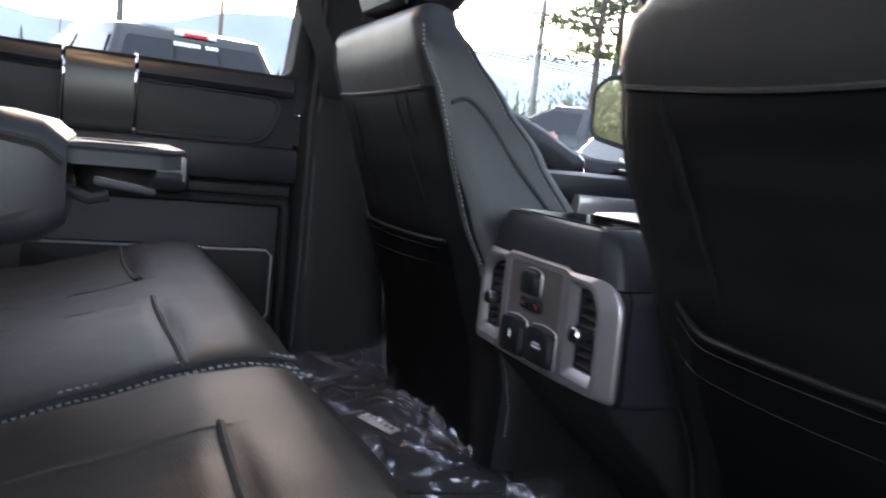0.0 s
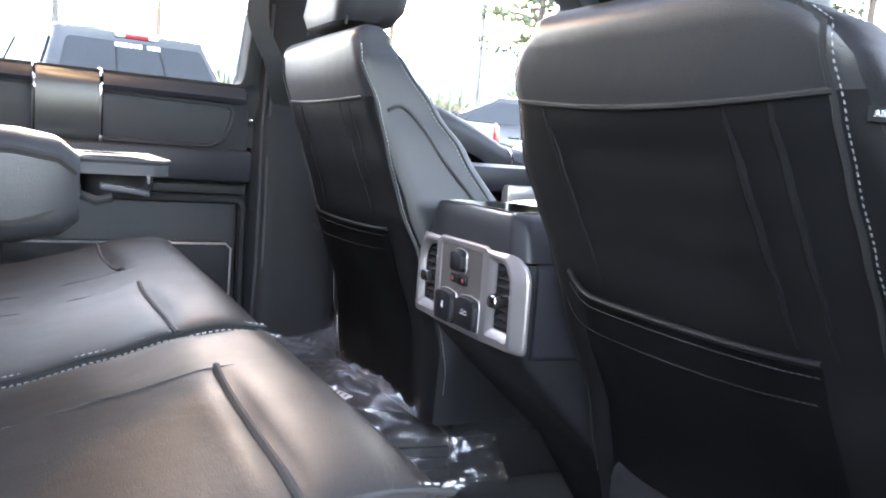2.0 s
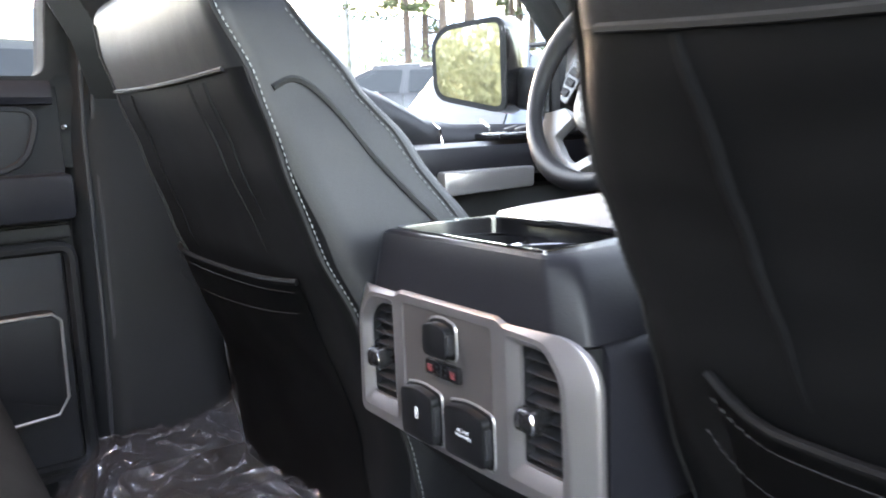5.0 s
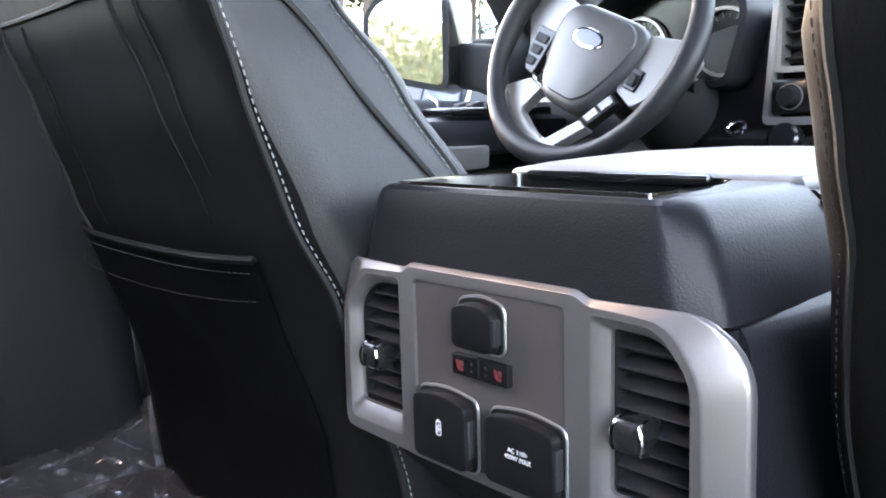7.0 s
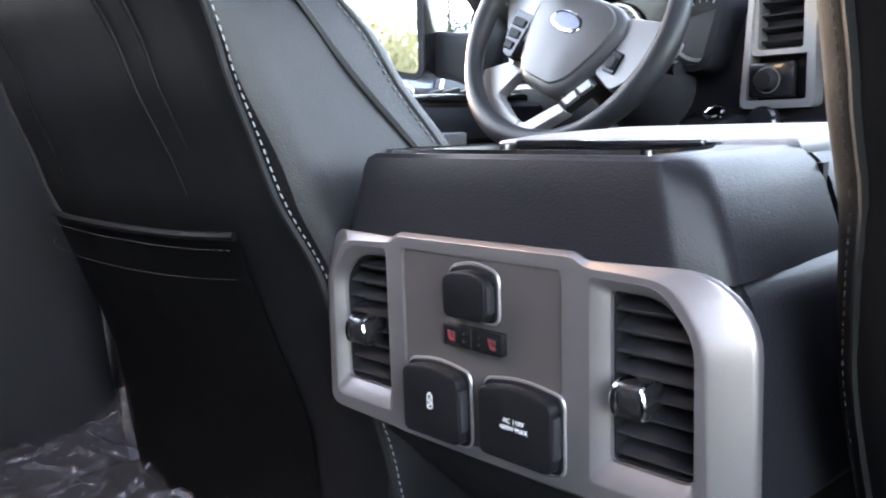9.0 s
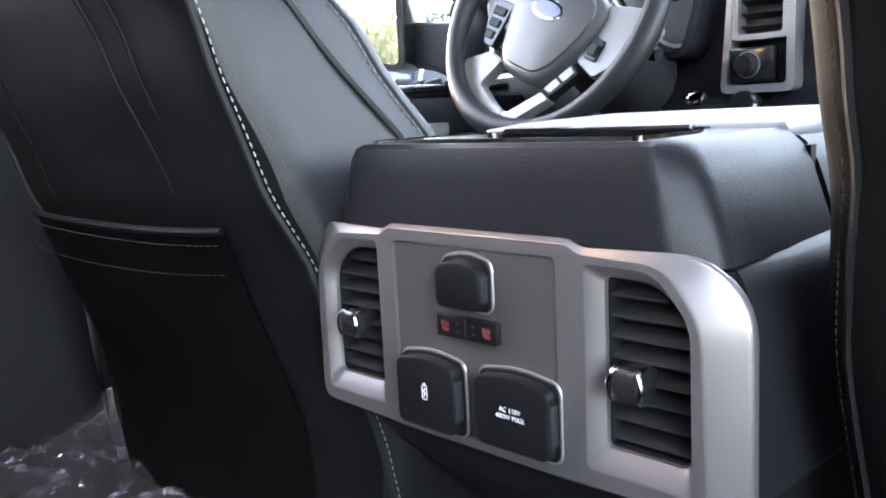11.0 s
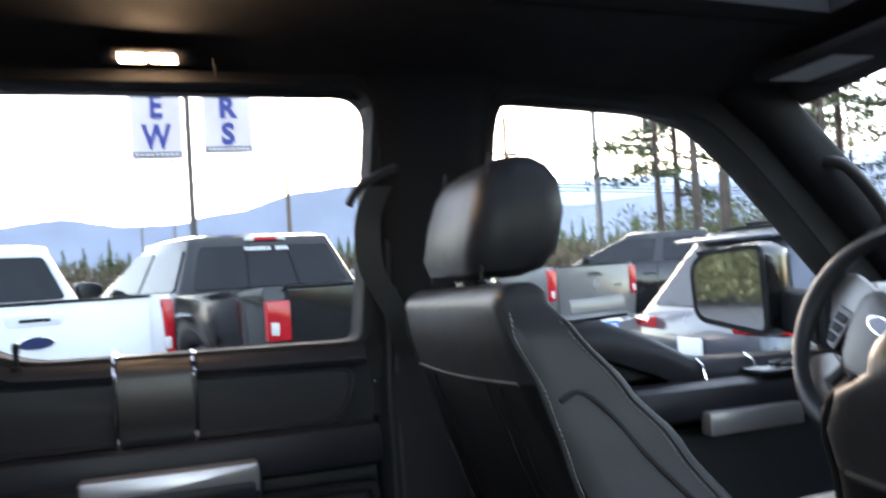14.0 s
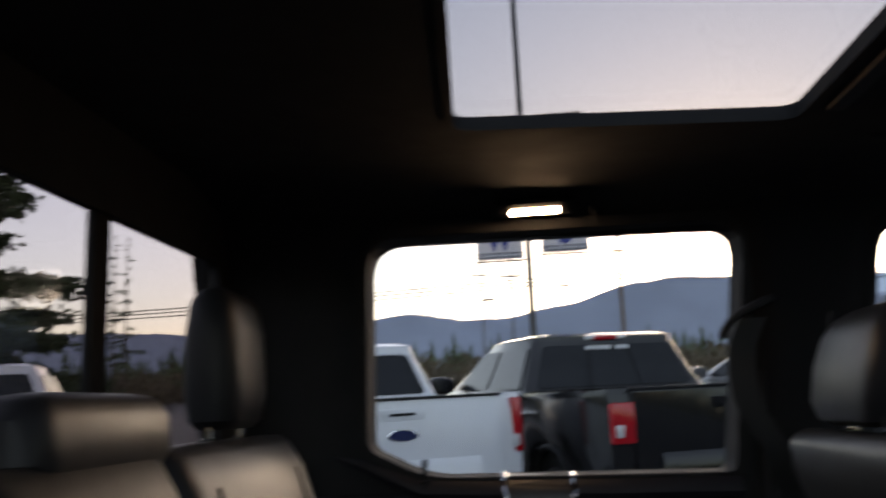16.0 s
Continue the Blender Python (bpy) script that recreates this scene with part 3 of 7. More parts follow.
    part("hem_stitching", stitches(bmn(), [p + Vector((-0.0015, 0, -0.010)) for p in prings[0]], 0.0006, 0.004, 0.003), THREAD_DARK, pocket)
    part("lower_stitching", stitches(bmn(), [p + Vector((-0.010 * max(0, 1 - (j - 12) ** 2 / 150), 0, -0.033)) for j, p in enumerate(prings[0])], 0.0004, 0.004, 0.003), THREAD_DARK, pocket)
    # side seams with pale stitching down both rear corners
    for s in (-1, 1):
        line = []
        path_u = [(0.86, 0.214), (1.16, 0.208), (1.32, 0.201), (1.36, 0.197), (1.46, 0.19)] if s != inward else [(0.86, 0.268), (1.10, 0.262), (1.19, 0.246), (1.29, 0.240), (1.335, 0.238), (1.46, 0.212)]
        for i in range(40):
            z = 0.86 + (rows[-1][0] - 0.004 - 0.86) * i / 39
            u = min(lerp_table(path_u, z)[0], lerp_table(rows, z)[1] * 0.985 * (inner_k(z) if s == inward else 1.0))
            line.append(rear(s * u, z, 0.0002))
        part("side_seam", tube(bmn(), line, 0.0028, 6), SEAM, seat)
        part("side_stitching", stitches(bmn(), [p + Vector((0.0015, s * 0.0065, 0)) for p in line], 0.0006 if inward < 0 else 0.00045, 0.0040 if inward < 0 else 0.0032, 0.0026), THREAD if inward < 0 or s != inward else THREAD_DARK, seat)
        # curved groove on the bolster and front piping
        g = []
        for z, v in ((1.330, 0.026), (1.338, 0.048), (1.330, 0.066), (1.303, 0.082), (1.255, 0.102), (1.18, 0.144), (1.09, 0.20), (0.98, 0.25)):
            g.append(flank(s, z, v, 0.0004))
        part("groove", tube(bmn(), spline(g, 5), 0.0036, 6), SEAM, seat)
        f = []
        for i in range(24):
            z = 0.98 + (rows[-1][0] - 0.02 - 0.98) * i / 23
            d = lerp_table(rows, z)[2]
            f.append(flank(s, z, d * 0.86, -0.0005))
        part("front_seam", tube(bmn(), f, 0.0022, 6), SEAM, seat)
        part("front_stitching", stitches(bmn(), [p + Vector((-0.006, s * 0.0015, 0)) for p in f], 0.0007, 0.0045, 0.003), THREAD_DIM if inward < 0 else THREAD_DARK, seat)
    # seat cushion, base and rails
    cr = []
    for x, hz, ww in ((0.10, 0.92, 0.20), (0.13, 0.965, 0.235), (0.20, 0.985, 0.25), (0.40, 1.0, 0.255), (0.55, 1.02, 0.25), (0.62, 1.0, 0.24), (0.645, 0.94, 0.22)):
        cr.append([(x, yc + u, z) for u, z in rrect(2 * ww, hz - 0.80, 0.05, 5, 0, (hz + 0.80) / 2)])
    part("seat_cushion", loft(bmn(), cr), LEATHER, seat)
    part("seat_base", box(bmn(), (0.34, yc, 0.79), (0.46, 0.44, 0.06), bev=0.015), PLASTIC, seat)
    for s in (-1, 1):
        part("rail", box(bmn(), (0.36, yc + s * 0.17, FLOOR + 0.05), (0.48, 0.05, 0.10), bev=0.01), PLASTIC, seat)
    # headrest on two posts
    px, pz = rows[-1][1] + 0.052, rows[-1][0]
    head = []
    hx, hz = px + 0.02, pz + 0.035
    for t, wy, dx0, dx1 in ((0.0, 0.085, -0.045, 0.02), (0.05, 0.115, -0.062, 0.045), (0.2, 0.130, -0.066, 0.062), (0.5, 0.133, -0.056, 0.074), (0.75, 0.128, -0.042, 0.072), (0.9, 0.110, -0.025, 0.060), (0.97, 0.090, -0.005, 0.045), (1.0, 0.06, 0.01, 0.032)):
        zz = hz + 0.162 * t
        head.append([(hx + v, yc + u, zz) for u, v in rrect(2 * wy, dx1 - dx0, min(0.045, (dx1 - dx0) * 0.45), 6, 0, (dx0 + dx1) / 2)])
    hr = part("headrest", loft(bmn(), head), LEATHER, seat, "rounded black leather headrest")
    for s in (-1, 1):
        arc = [(hx + (-0.050 + 0.028 * t), yc + s * 0.108 * (1 - 0.15 * t), hz + 0.162 * t) for t in [i / 10 for i in range(11)]]
        part("headrest_seam", tube(bmn(), spline(arc, 2), 0.0022, 6), SEAM, hr)
        part("post", tube(bmn(), [(px - 0.005, yc + s * 0.07, pz - 0.01), (px + 0.002, yc + s * 0.07, hz + 0.02)], 0.0065, 12), CHROME, seat, "chrome headrest post")
        part("collar", turned(bmn(), (px - 0.004, yc + s * 0.07, pz + 0.016), (0, 0, 1), [(0, 0.014), (0.012, 0.013), (0.014, 0.010)], 16), GLOSSBLACK, seat)
    return seat, rear, flank


SEAT_ROWS_D = [(0.80, 0.050, 0.250, 0.20, 0.05), (0.95, 0.040, 0.278, 0.27, 0.05), (1.10, -0.004, 0.281, 0.245, 0.045), (1.17, -0.030, 0.271, 0.20, 0.040), (1.27, -0.063, 0.254, 0.162, 0.036), (1.335, -0.087, 0.242, 0.130, 0.034), (1.405, -0.110, 0.234, 0.094, 0.030), (1.438, -0.114, 0.216, 0.072, 0.026)]
SEAT_ROWS_P = [(0.80, 0.115, 0.270, 0.20, 0.06), (0.95, 0.098, 0.302, 0.26, 0.06), (1.10, 0.036, 0.304, 0.235, 0.06), (1.17, 0.004, 0.301, 0.195, 0.058), (1.225, -0.023, 0.293, 0.170, 0.055), (1.27, -0.046, 0.278, 0.145, 0.052), (1.325, -0.072, 0.240, 0.115, 0.048), (1.36, -0.088, 0.224, 0.095, 0.036), (1.385, -0.098, 0.200, 0.080, 0.03), (1.398, -0.102, 0.170, 0.070, 0.028)]
rows_seam = {"driver_seat": 1.351, "passenger_seat": 1.338}
driver_seat, d_rear, d_flank = front_seat("driver_seat", 0.437, -1, SEAT_ROWS_D, "black leather driver's seat with pale stitching and a map pocket")
passenger_seat, p_rear, p_flank = front_seat("passenger_seat", -0.440, 1, SEAT_ROWS_P, "black leather front passenger seat with pale stitching and pocket")

# ---- centre console ----
console = thing("centre_console", (0.25, 0, FLOOR), "black grained console with a silver rear vent panel and cup holders", "console")
CY = 0.0165      # the console's middle line
# lower body
rings = []
for z, x0, w in ((FLOOR, 0.320, 0.112), (0.80, 0.230, 0.124), (0.90, 0.120, 0.138), (0.985, 0.034, 0.146), (1.01, 0.022, 0.150), (1.128, 0.020, 0.150)):
    rings.append([(u, CY + v, z) for u, v in rounded([(x0, -w * 0.94), (x0 + 0.04, -w), (0.74, -w), (0.74, w), (x0 + 0.04, w), (x0, w * 0.94)], 0.012, 3)])
part("body", loft(bmn(), rings), PLASTIC, console)
part("shoulder", loft(bmn(), [[(x, CY + u, z) for u, z in rounded([(-w, 1.00), (w, 1.00), (w, 1.122), (w - 0.012, 1.136), (-w + 0.012, 1.136), (-w, 1.122)], 0.009, 3)] for x, w in ((0.034, 0.151), (0.07, 0.157), (0.16, 0.162), (0.45, 0.163))]), VINYL, console)
# upper grained block, its rear corners cut off by upright facets and its long edges rolled over
up = []
for z, xr, wr, xc, wf in ((1.132, 0.004, 0.1240, 0.020, 0.1480), (1.142, 0.004, 0.1225, 0.0205, 0.1460), (1.172, 0.0062, 0.1165, 0.0235, 0.1360), (1.184, 0.0072, 0.1140, 0.0255, 0.1295), (1.1905, 0.0090, 0.1120, 0.0285, 0.1225), (1.1930, 0.0125, 0.1085, 0.0330, 0.1140)):
    up.append([(u, CY + v, z) for u, v in rounded([(xr, wr), (xr, -wr), (xc, -wf), (0.150, -wf - 0.001), (0.150, wf + 0.001), (xc, wf)], [0.005, 0.005, 0.007, 0.003, 0.003, 0.007], 4)])
deck_out = rounded([(0.0165, CY + 0.1035), (0.0165, CY - 0.1035), (0.080, CY - 0.106), (0.128, CY - 0.086), (0.128, CY + 0.086), (0.080, CY + 0.106)], [0.005, 0.005, 0.02, 0.012, 0.012, 0.02], 4)
bm = loft(bmn(), up, cap=False)
sheet_bm = sheet(bmn(), [(u, v) for u, v, z in up[-1]], [deck_out], lambda u, v: (u, v, 1.1905), (0, 0, 0.0025))
part("upper_body", bm, VINYL, console, "grained soft vinyl surround")
part("top_trim", sheet_bm, VINYL, console)
# forward section of the block under the armrest, behind a dark joint
fw = []
for z, w in ((1.132, 0.1490), (1.142, 0.1470), (1.172, 0.1370), (1.184, 0.1300), (1.188, 0.1250)):
    fw.append([(x, CY + v, z) for x, v in ((0.156, -w), (0.60, -w + 0.006), (0.60, w - 0.006), (0.156, w))])
part("forward_body", loft(bmn(), fw), VINYL, console, "grained soft vinyl surround")
part("joint", box(bmn(), (0.153, CY, 1.155), (0.008, 0.27, 0.055)), SEAM, console)
# cup holder deck with bright rim
holes = [[(0.074 + 0.041 * math.cos(2 * math.pi * i / 28), CY + s * 0.047 + 0.041 * math.sin(2 * math.pi * i / 28)) for i in range(28)] for s in (-1, 1)]
bm = sheet(bmn(), inset(deck_out, 0.0015), holes, lambda u, v: (u, v, 1.1770), (0, 0, 0.003))
part("deck_wall", ring_loft(bmn(), [[(u, v, z) for u, v in inset(deck_out, d)] for d, z in ((0.0005, 1.194), (0.003, 1.194), (0.005, 1.179), (0.0005, 1.179))]), GLOSSBLACK, console)
part("cup_deck", bm, GLOSSBLACK, console, "glossy dark cup holder deck")
frame_bm = bmn()
frame_of(frame_bm, inset(deck_out, -0.0012), inset(deck_out, 0.0010), AX["xy"], 1.188, 1.1956)
part("bright_rim", frame_bm, CHROME, console, "bright metal rim")
part("front_bar", box(bmn(), (0.122, CY, 1.1940), (0.008, 0.150, 0.007), bev=0.002), GLOSSBLACK, console, "glossy black finger bar")
for s in (-1, 1):
    c = (0.074, CY + s * 0.047, 1.176)
    bm = bmn()
    rs = wheel_rings(c, (0, 0, 1), [(0.0045, 0.042), (0.0045, 0.0405), (-0.002, 0.0395), (-0.034, 0.037), (-0.036, 0.0)], 28)
    loft(bm, rs, cap=False)
    part("cup_well", bm, PLASTIC, console)
    part("well_lip", ring_loft(bmn(), wheel_rings(c, (0, 0, 1), [(0.0042, 0.0425), (0.0058, 0.0415), (0.0052, 0.0402), (0.0036, 0.0405)], 28)), DARKCHROME, console)
# armrest lid, its sky sheen painted as bright grey
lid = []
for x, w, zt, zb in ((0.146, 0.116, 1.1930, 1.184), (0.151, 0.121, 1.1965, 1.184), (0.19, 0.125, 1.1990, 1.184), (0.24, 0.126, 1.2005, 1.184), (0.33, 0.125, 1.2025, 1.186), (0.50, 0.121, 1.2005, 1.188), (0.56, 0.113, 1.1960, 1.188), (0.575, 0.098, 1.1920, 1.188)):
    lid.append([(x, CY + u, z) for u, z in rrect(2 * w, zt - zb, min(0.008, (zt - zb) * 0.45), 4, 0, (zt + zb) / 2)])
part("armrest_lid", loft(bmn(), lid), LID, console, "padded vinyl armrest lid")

# rear vent panel: silver surround with a wide cut edge, warm grey field, two vents
PX = -0.003


def mirrored(half):
    """A closed outline from its half, given from the bottom up on the +y side."""
    return [(CY + v, z) for v, z in half] + [(CY - v, z) for v, z in half[::-1]]


def twice(r):
    return r + r[::-1]


fold = rounded(mirrored([(0.060, 1.0115), (0.1485, 1.0135), (0.1445, 1.108), (0.1265, 1.1345), (0.0770, 1.1365), (0.0700, 1.1412)]), twice([0.01, 0.010, 0.012, 0.012, 0.004, 0.004]), 4)
rim_out = rounded(mirrored([(0.060, 1.0090), (0.1665, 1.0100), (0.1655, 1.117), (0.1420, 1.1415), (0.0770, 1.1400), (0.0700, 1.1440)]), twice([0.01, 0.012, 0.016, 0.014, 0.004, 0.004]), 4)
vent_half = [(0.0885, 1.0330), (0.1370, 1.0330), (0.1365, 1.1080), (0.1185, 1.1245), (0.0885, 1.1255)]
vent_l = rounded([(CY + v, z) for v, z in vent_half], [0.004, 0.006, 0.010, 0.010, 0.004], 4)
vent_r = rounded([(CY - v, z) for v, z in vent_half][::-1], [0.004, 0.010, 0.010, 0.006, 0.004], 4)
field = rounded([(CY + 0.0660, 1.0165), (CY - 0.0630, 1.0165), (CY - 0.0630, 1.1345), (CY + 0.0660, 1.1345)], 0.005, 4)


def flank_share(v):
    """The cut edge runs far forwards at the two ends of the panel and little along it."""
    t = min(1.0, max(0.0, (abs(v - CY) - 0.110) / 0.034))
    return 0.22 + 0.78 * t * t * (3 - 2 * t)


bez_half = [(0.0805, 1.0215), (0.1415, 1.0215), (0.1405, 1.1085), (0.1215, 1.1315), (0.0805, 1.1325)]
bez_l = rounded([(CY + v, z) for v, z in bez_half], [0.004, 0.006, 0.010, 0.010, 0.004], 4)
bez_r = rounded([(CY - v, z) for v, z in bez_half][::-1], [0.004, 0.010, 0.010, 0.006, 0.004], 4)


def between(a, b, k):
    return [(p[0] + (q[0] - p[0]) * k, p[1] + (q[1] - p[1]) * k) for p, q in zip(a, b)]


bm = sheet(bmn(), fold, [bez_l[::-1], bez_r[::-1], field[::-1]], lambda u, v: (PX, u, v), (0.012, 0, 0))
part("vent_surround", bm, PANEL_SILVER, console, "satin silver vent surround", smooth=True)
bm = bmn()
loft(bm, [[(PX + dx * flank_share(a[0]), a[0] + (b[0] - a[0]) * k, a[1] + (b[1] - a[1]) * k) for a, b in zip(fold, rim_out)] for k, dx in ((0.0, 0.0), (0.04, 0.0002), (0.10, 0.0009), (0.86, 0.0108), (0.95, 0.0122), (1.0, 0.0145), (0.985, 0.0175))], cap=False)
part("outer_edge", bm, PANEL_SILVER, console)
for vt, bz, side in ((vent_l, bez_l, 1), (vent_r, bez_r, -1)):
    bm = bmn()
    lp = [between(bz, vt, k) for k in (-0.02, 0.10, 0.90, 1.0, 1.04)]
    ring_loft(bm, [[(PX + dx, u, v) for u, v in q] for q, dx in zip(lp, (-0.0002, 0.0001, 0.0068, 0.0074, 0.0105))] + [[(PX + 0.016, u, v) for u, v in lp[-1]], [(PX + 0.016, u, v) for u, v in lp[0]]])
    part("vent_bezel", bm, PANEL_SILVER, console)
    us, vs = [p[0] for p in vt], [p[1] for p in vt]
    vent = part("vent", prism(bmn(), inset(vt, -0.001), "yz", PX + 0.036, PX + 0.040), PLASTIC, console, "black air vent")
    part("vent_wall", ring_loft(bmn(), [[(PX + dx, u, v) for u, v in inset(vt, d)] for dx, d in ((0.0100, 0.0006), (0.0100, 0.0016), (0.0380, 0.0016), (0.0380, 0.0006))]), PLASTIC, vent)
    k = 8
    for i in range(k):
        z = min(vs) + 0.003 + (max(vs) - min(vs) - 0.004) * (i + 0.5) / k
        a, b = min(us) + 0.001, max(us) - 0.001
        if z > 1.106:
            cut = (z - 1.106) * 1.0
            if side < 0:
                a += cut
            else:
                b -= cut
        # a curved blade: its front lip drops a little
        blade = [(0.0110, -0.0042), (0.0112, -0.0030), (0.0180, 0.0006), (0.0300, 0.0022), (0.0300, 0.0004), (0.0185, -0.0012)]
        part("slat", loft(bmn(), [[(PX + dx, y, z + dz) for dx, dz in blade] for y in (a, b)]), PLASTIC_G, vent)
    kc = (CY + side * 0.1085, 1.0740)
    kb = bmn()
    loft(kb, [[(PX + dx, kc[0] + u, kc[1] + v) for u, v in rounded([(-w * 0.86, -h), (w * 0.86, -h), (w, -h * 0.1), (w * 0.72, h), (-w * 0.72, h), (-w, -h * 0.1)], 0.0022, 3)] for dx, w, h in ((0.016, 0.0066, 0.0066), (-0.002, 0.0098, 0.0092), (-0.0060, 0.0092, 0.0086), (-0.0078, 0.0066, 0.0062))])
    knob = part("vent_knob", kb, KNOBGREY, console, "dark grey vent slider")
    for s_ in (-1, 1):
        part("knob_trim", tube(bmn(), spline([(PX + 0.002, kc[0] + s_ * 0.0074, kc[1] + 0.0092), (PX - 0.0060, kc[0] + s_ * 0.0078, kc[1] + 0.0070), (PX - 0.0072, kc[0] + s_ * 0.0098, kc[1] - 0.0008), (PX - 0.0060, kc[0] + s_ * 0.0084, kc[1] - 0.0078), (PX + 0.002, kc[0] + s_ * 0.0078, kc[1] - 0.0092)], 4), 0.0010, 6), CHROME, knob, "bright edge")
part("control_field", prism(bmn(), field, "yz", PX + 0.010, PX + 0.0016), TAUPE, console, "warm grey satin control field")
part("field_outline", frame_of(bmn(), inset(field, -0.0004), inset(field, 0.0009), AX["yz"], PX + 0.010, PX + 0.0006), PANEL_SILVER, console)


def flap(name, cx, cz, w, h, label, depth=0.010, rim=(0.0, 0.0)):
    """A hinged cover with a crowned top, on a bright-edged base, with a finger tab at its free side."""
    def outline(ww, hh, dx=0.0, dz=0.0):
        return rounded([(cx + dx + ww / 2, cz + dz - hh / 2), (cx + dx - ww / 2, cz + dz - hh / 2), (cx + dx - ww / 2, cz + dz + hh / 2 - 0.0035), (cx + dx, cz + dz + hh / 2 + 0.001), (cx + dx + ww / 2, cz + dz + hh / 2 - 0.0035)], [0.006, 0.006, 0.006, 0.03, 0.006], 5)
    o = outline(w, h)
    base = outline(w + 0.004, h + 0.004, *rim)
    body = part(name, prism(bmn(), o, "yz", PX - 0.002, PX - depth, edge=0.0020), FLAP, console, label)
    part("flap_base", prism(bmn(), base, "yz", PX + 0.004, PX - 0.0022, edge=0.0008), FLAP, body)
    part("flap_rim", tube(bmn(), [(PX - 0.0002, u, v) for u, v in inset(base, -0.0006)], 0.0010, 6, closed=True), SILVER, body, "bright rim")
    part("finger_tab", box(bmn(), (PX - depth * 0.55, cx - w / 2 - 0.0006, cz - 0.001), (0.0062, 0.0030, h * 0.55), bev=0.001), PLASTIC_G, body)
    return body


flap("socket_cover", CY + 0.0020, 1.1130, 0.0345, 0.0290, "square black power socket cover", rim=(-0.0005, 0.0008))
usb = flap("charging_cover", CY + 0.0335, 1.0415, 0.0500, 0.0460, "black charging port cover with a battery symbol")
acf = flap("outlet_cover", CY - 0.0350, 1.0430, 0.0540, 0.0440, "black mains outlet cover with white lettering")
hs = part("heater_switch", box(bmn(), (PX + 0.001, CY + 0.0020, 1.0855), (0.008, 0.0480, 0.0135), bev=0.0010), GLOSSBLACK, console, "seat heater switch with red symbols")
part("switch_gap", box(bmn(), (PX - 0.0029, CY + 0.0020, 1.0855), (0.0008, 0.0008, 0.0125)), SEAM, hs)
for s in (-1, 1):
    sy = CY + 0.0020 + s * 0.0165
    part("heater_symbol", tube(bmn(), [(PX - 0.0031, sy + 0.0022, 1.0885), (PX - 0.0031, sy + 0.0014, 1.0845), (PX - 0.0031, sy + 0.0004, 1.0832), (PX - 0.0031, sy - 0.0028, 1.0832)], 0.0011, 6), RED_INK, hs)
    for q in range(3):
        part("heat_wave", tube(bmn(), [(PX - 0.0031, sy - 0.0002 - 0.0011 * q, 1.0850), (PX - 0.0031, sy - 0.0006 - 0.0011 * q, 1.0868), (PX - 0.0031, sy - 0.0002 - 0.0011 * q, 1.0884)], 0.0003, 5), RED_INK, hs)
    for q in (0.0022, -0.0022):
        part("heater_dot", box(bmn(), (PX - 0.0030, CY + 0.0020 + s * 0.0062, 1.0855 + q), (0.0006, 0.0012, 0.0012)), PLASTIC_G, hs)
lettering("AC 110V\n400W MAX", facing_back(PX - 0.0104, CY - 0.0362, 1.0440), 0.0042, WHITE_INK, "print", acf, 0.0001)
part("battery_symbol", frame_of(bmn(), rrect(0.0046, 0.0095, 0.0012, 3, CY + 0.0325, 1.0425), rrect(0.0034, 0.0083, 0.0007, 3, CY + 0.0325, 1.0425), AX["yz"], PX - 0.0098, PX - 0.0103), WHITE_INK, usb)
part("battery_cap", box(bmn(), (PX - 0.0101, CY + 0.0325, 1.0478), (0.0005, 0.0020, 0.0010)), WHITE_INK, usb)
part("bolt_symbol", tube(bmn(), [(PX - 0.0102, CY + 0.0318, 1.0455), (PX - 0.0102, CY + 0.0332, 1.0428), (PX - 0.0102, CY + 0.0320, 1.0424), (PX - 0.0102, CY + 0.0330, 1.0398)], 0.0004, 5), WHITE_INK, usb)

console.location.z += 0.003

# ---- rear bench ----
rear_bench = thing("rear_bench", (-0.6, 0, FLOOR), "shiny black leather rear bench with sewn panels and lowered armrest", "bench seat")


def bench_z(x):
    return lerp_table([(-0.82, 1.010), (-0.70, 1.012), (-0.58, 1.028), (-0.50, 1.050), (-0.42, 1.072), (-0.36, 1.078), (-0.32, 1.072)], x)[0]


def seam_x(y):
    """Where the sewn cross seams lie: a little further back towards the far door."""
    return -0.418 - 0.040 * max(0.0, min(1.0, (y + 0.15) / 0.6))


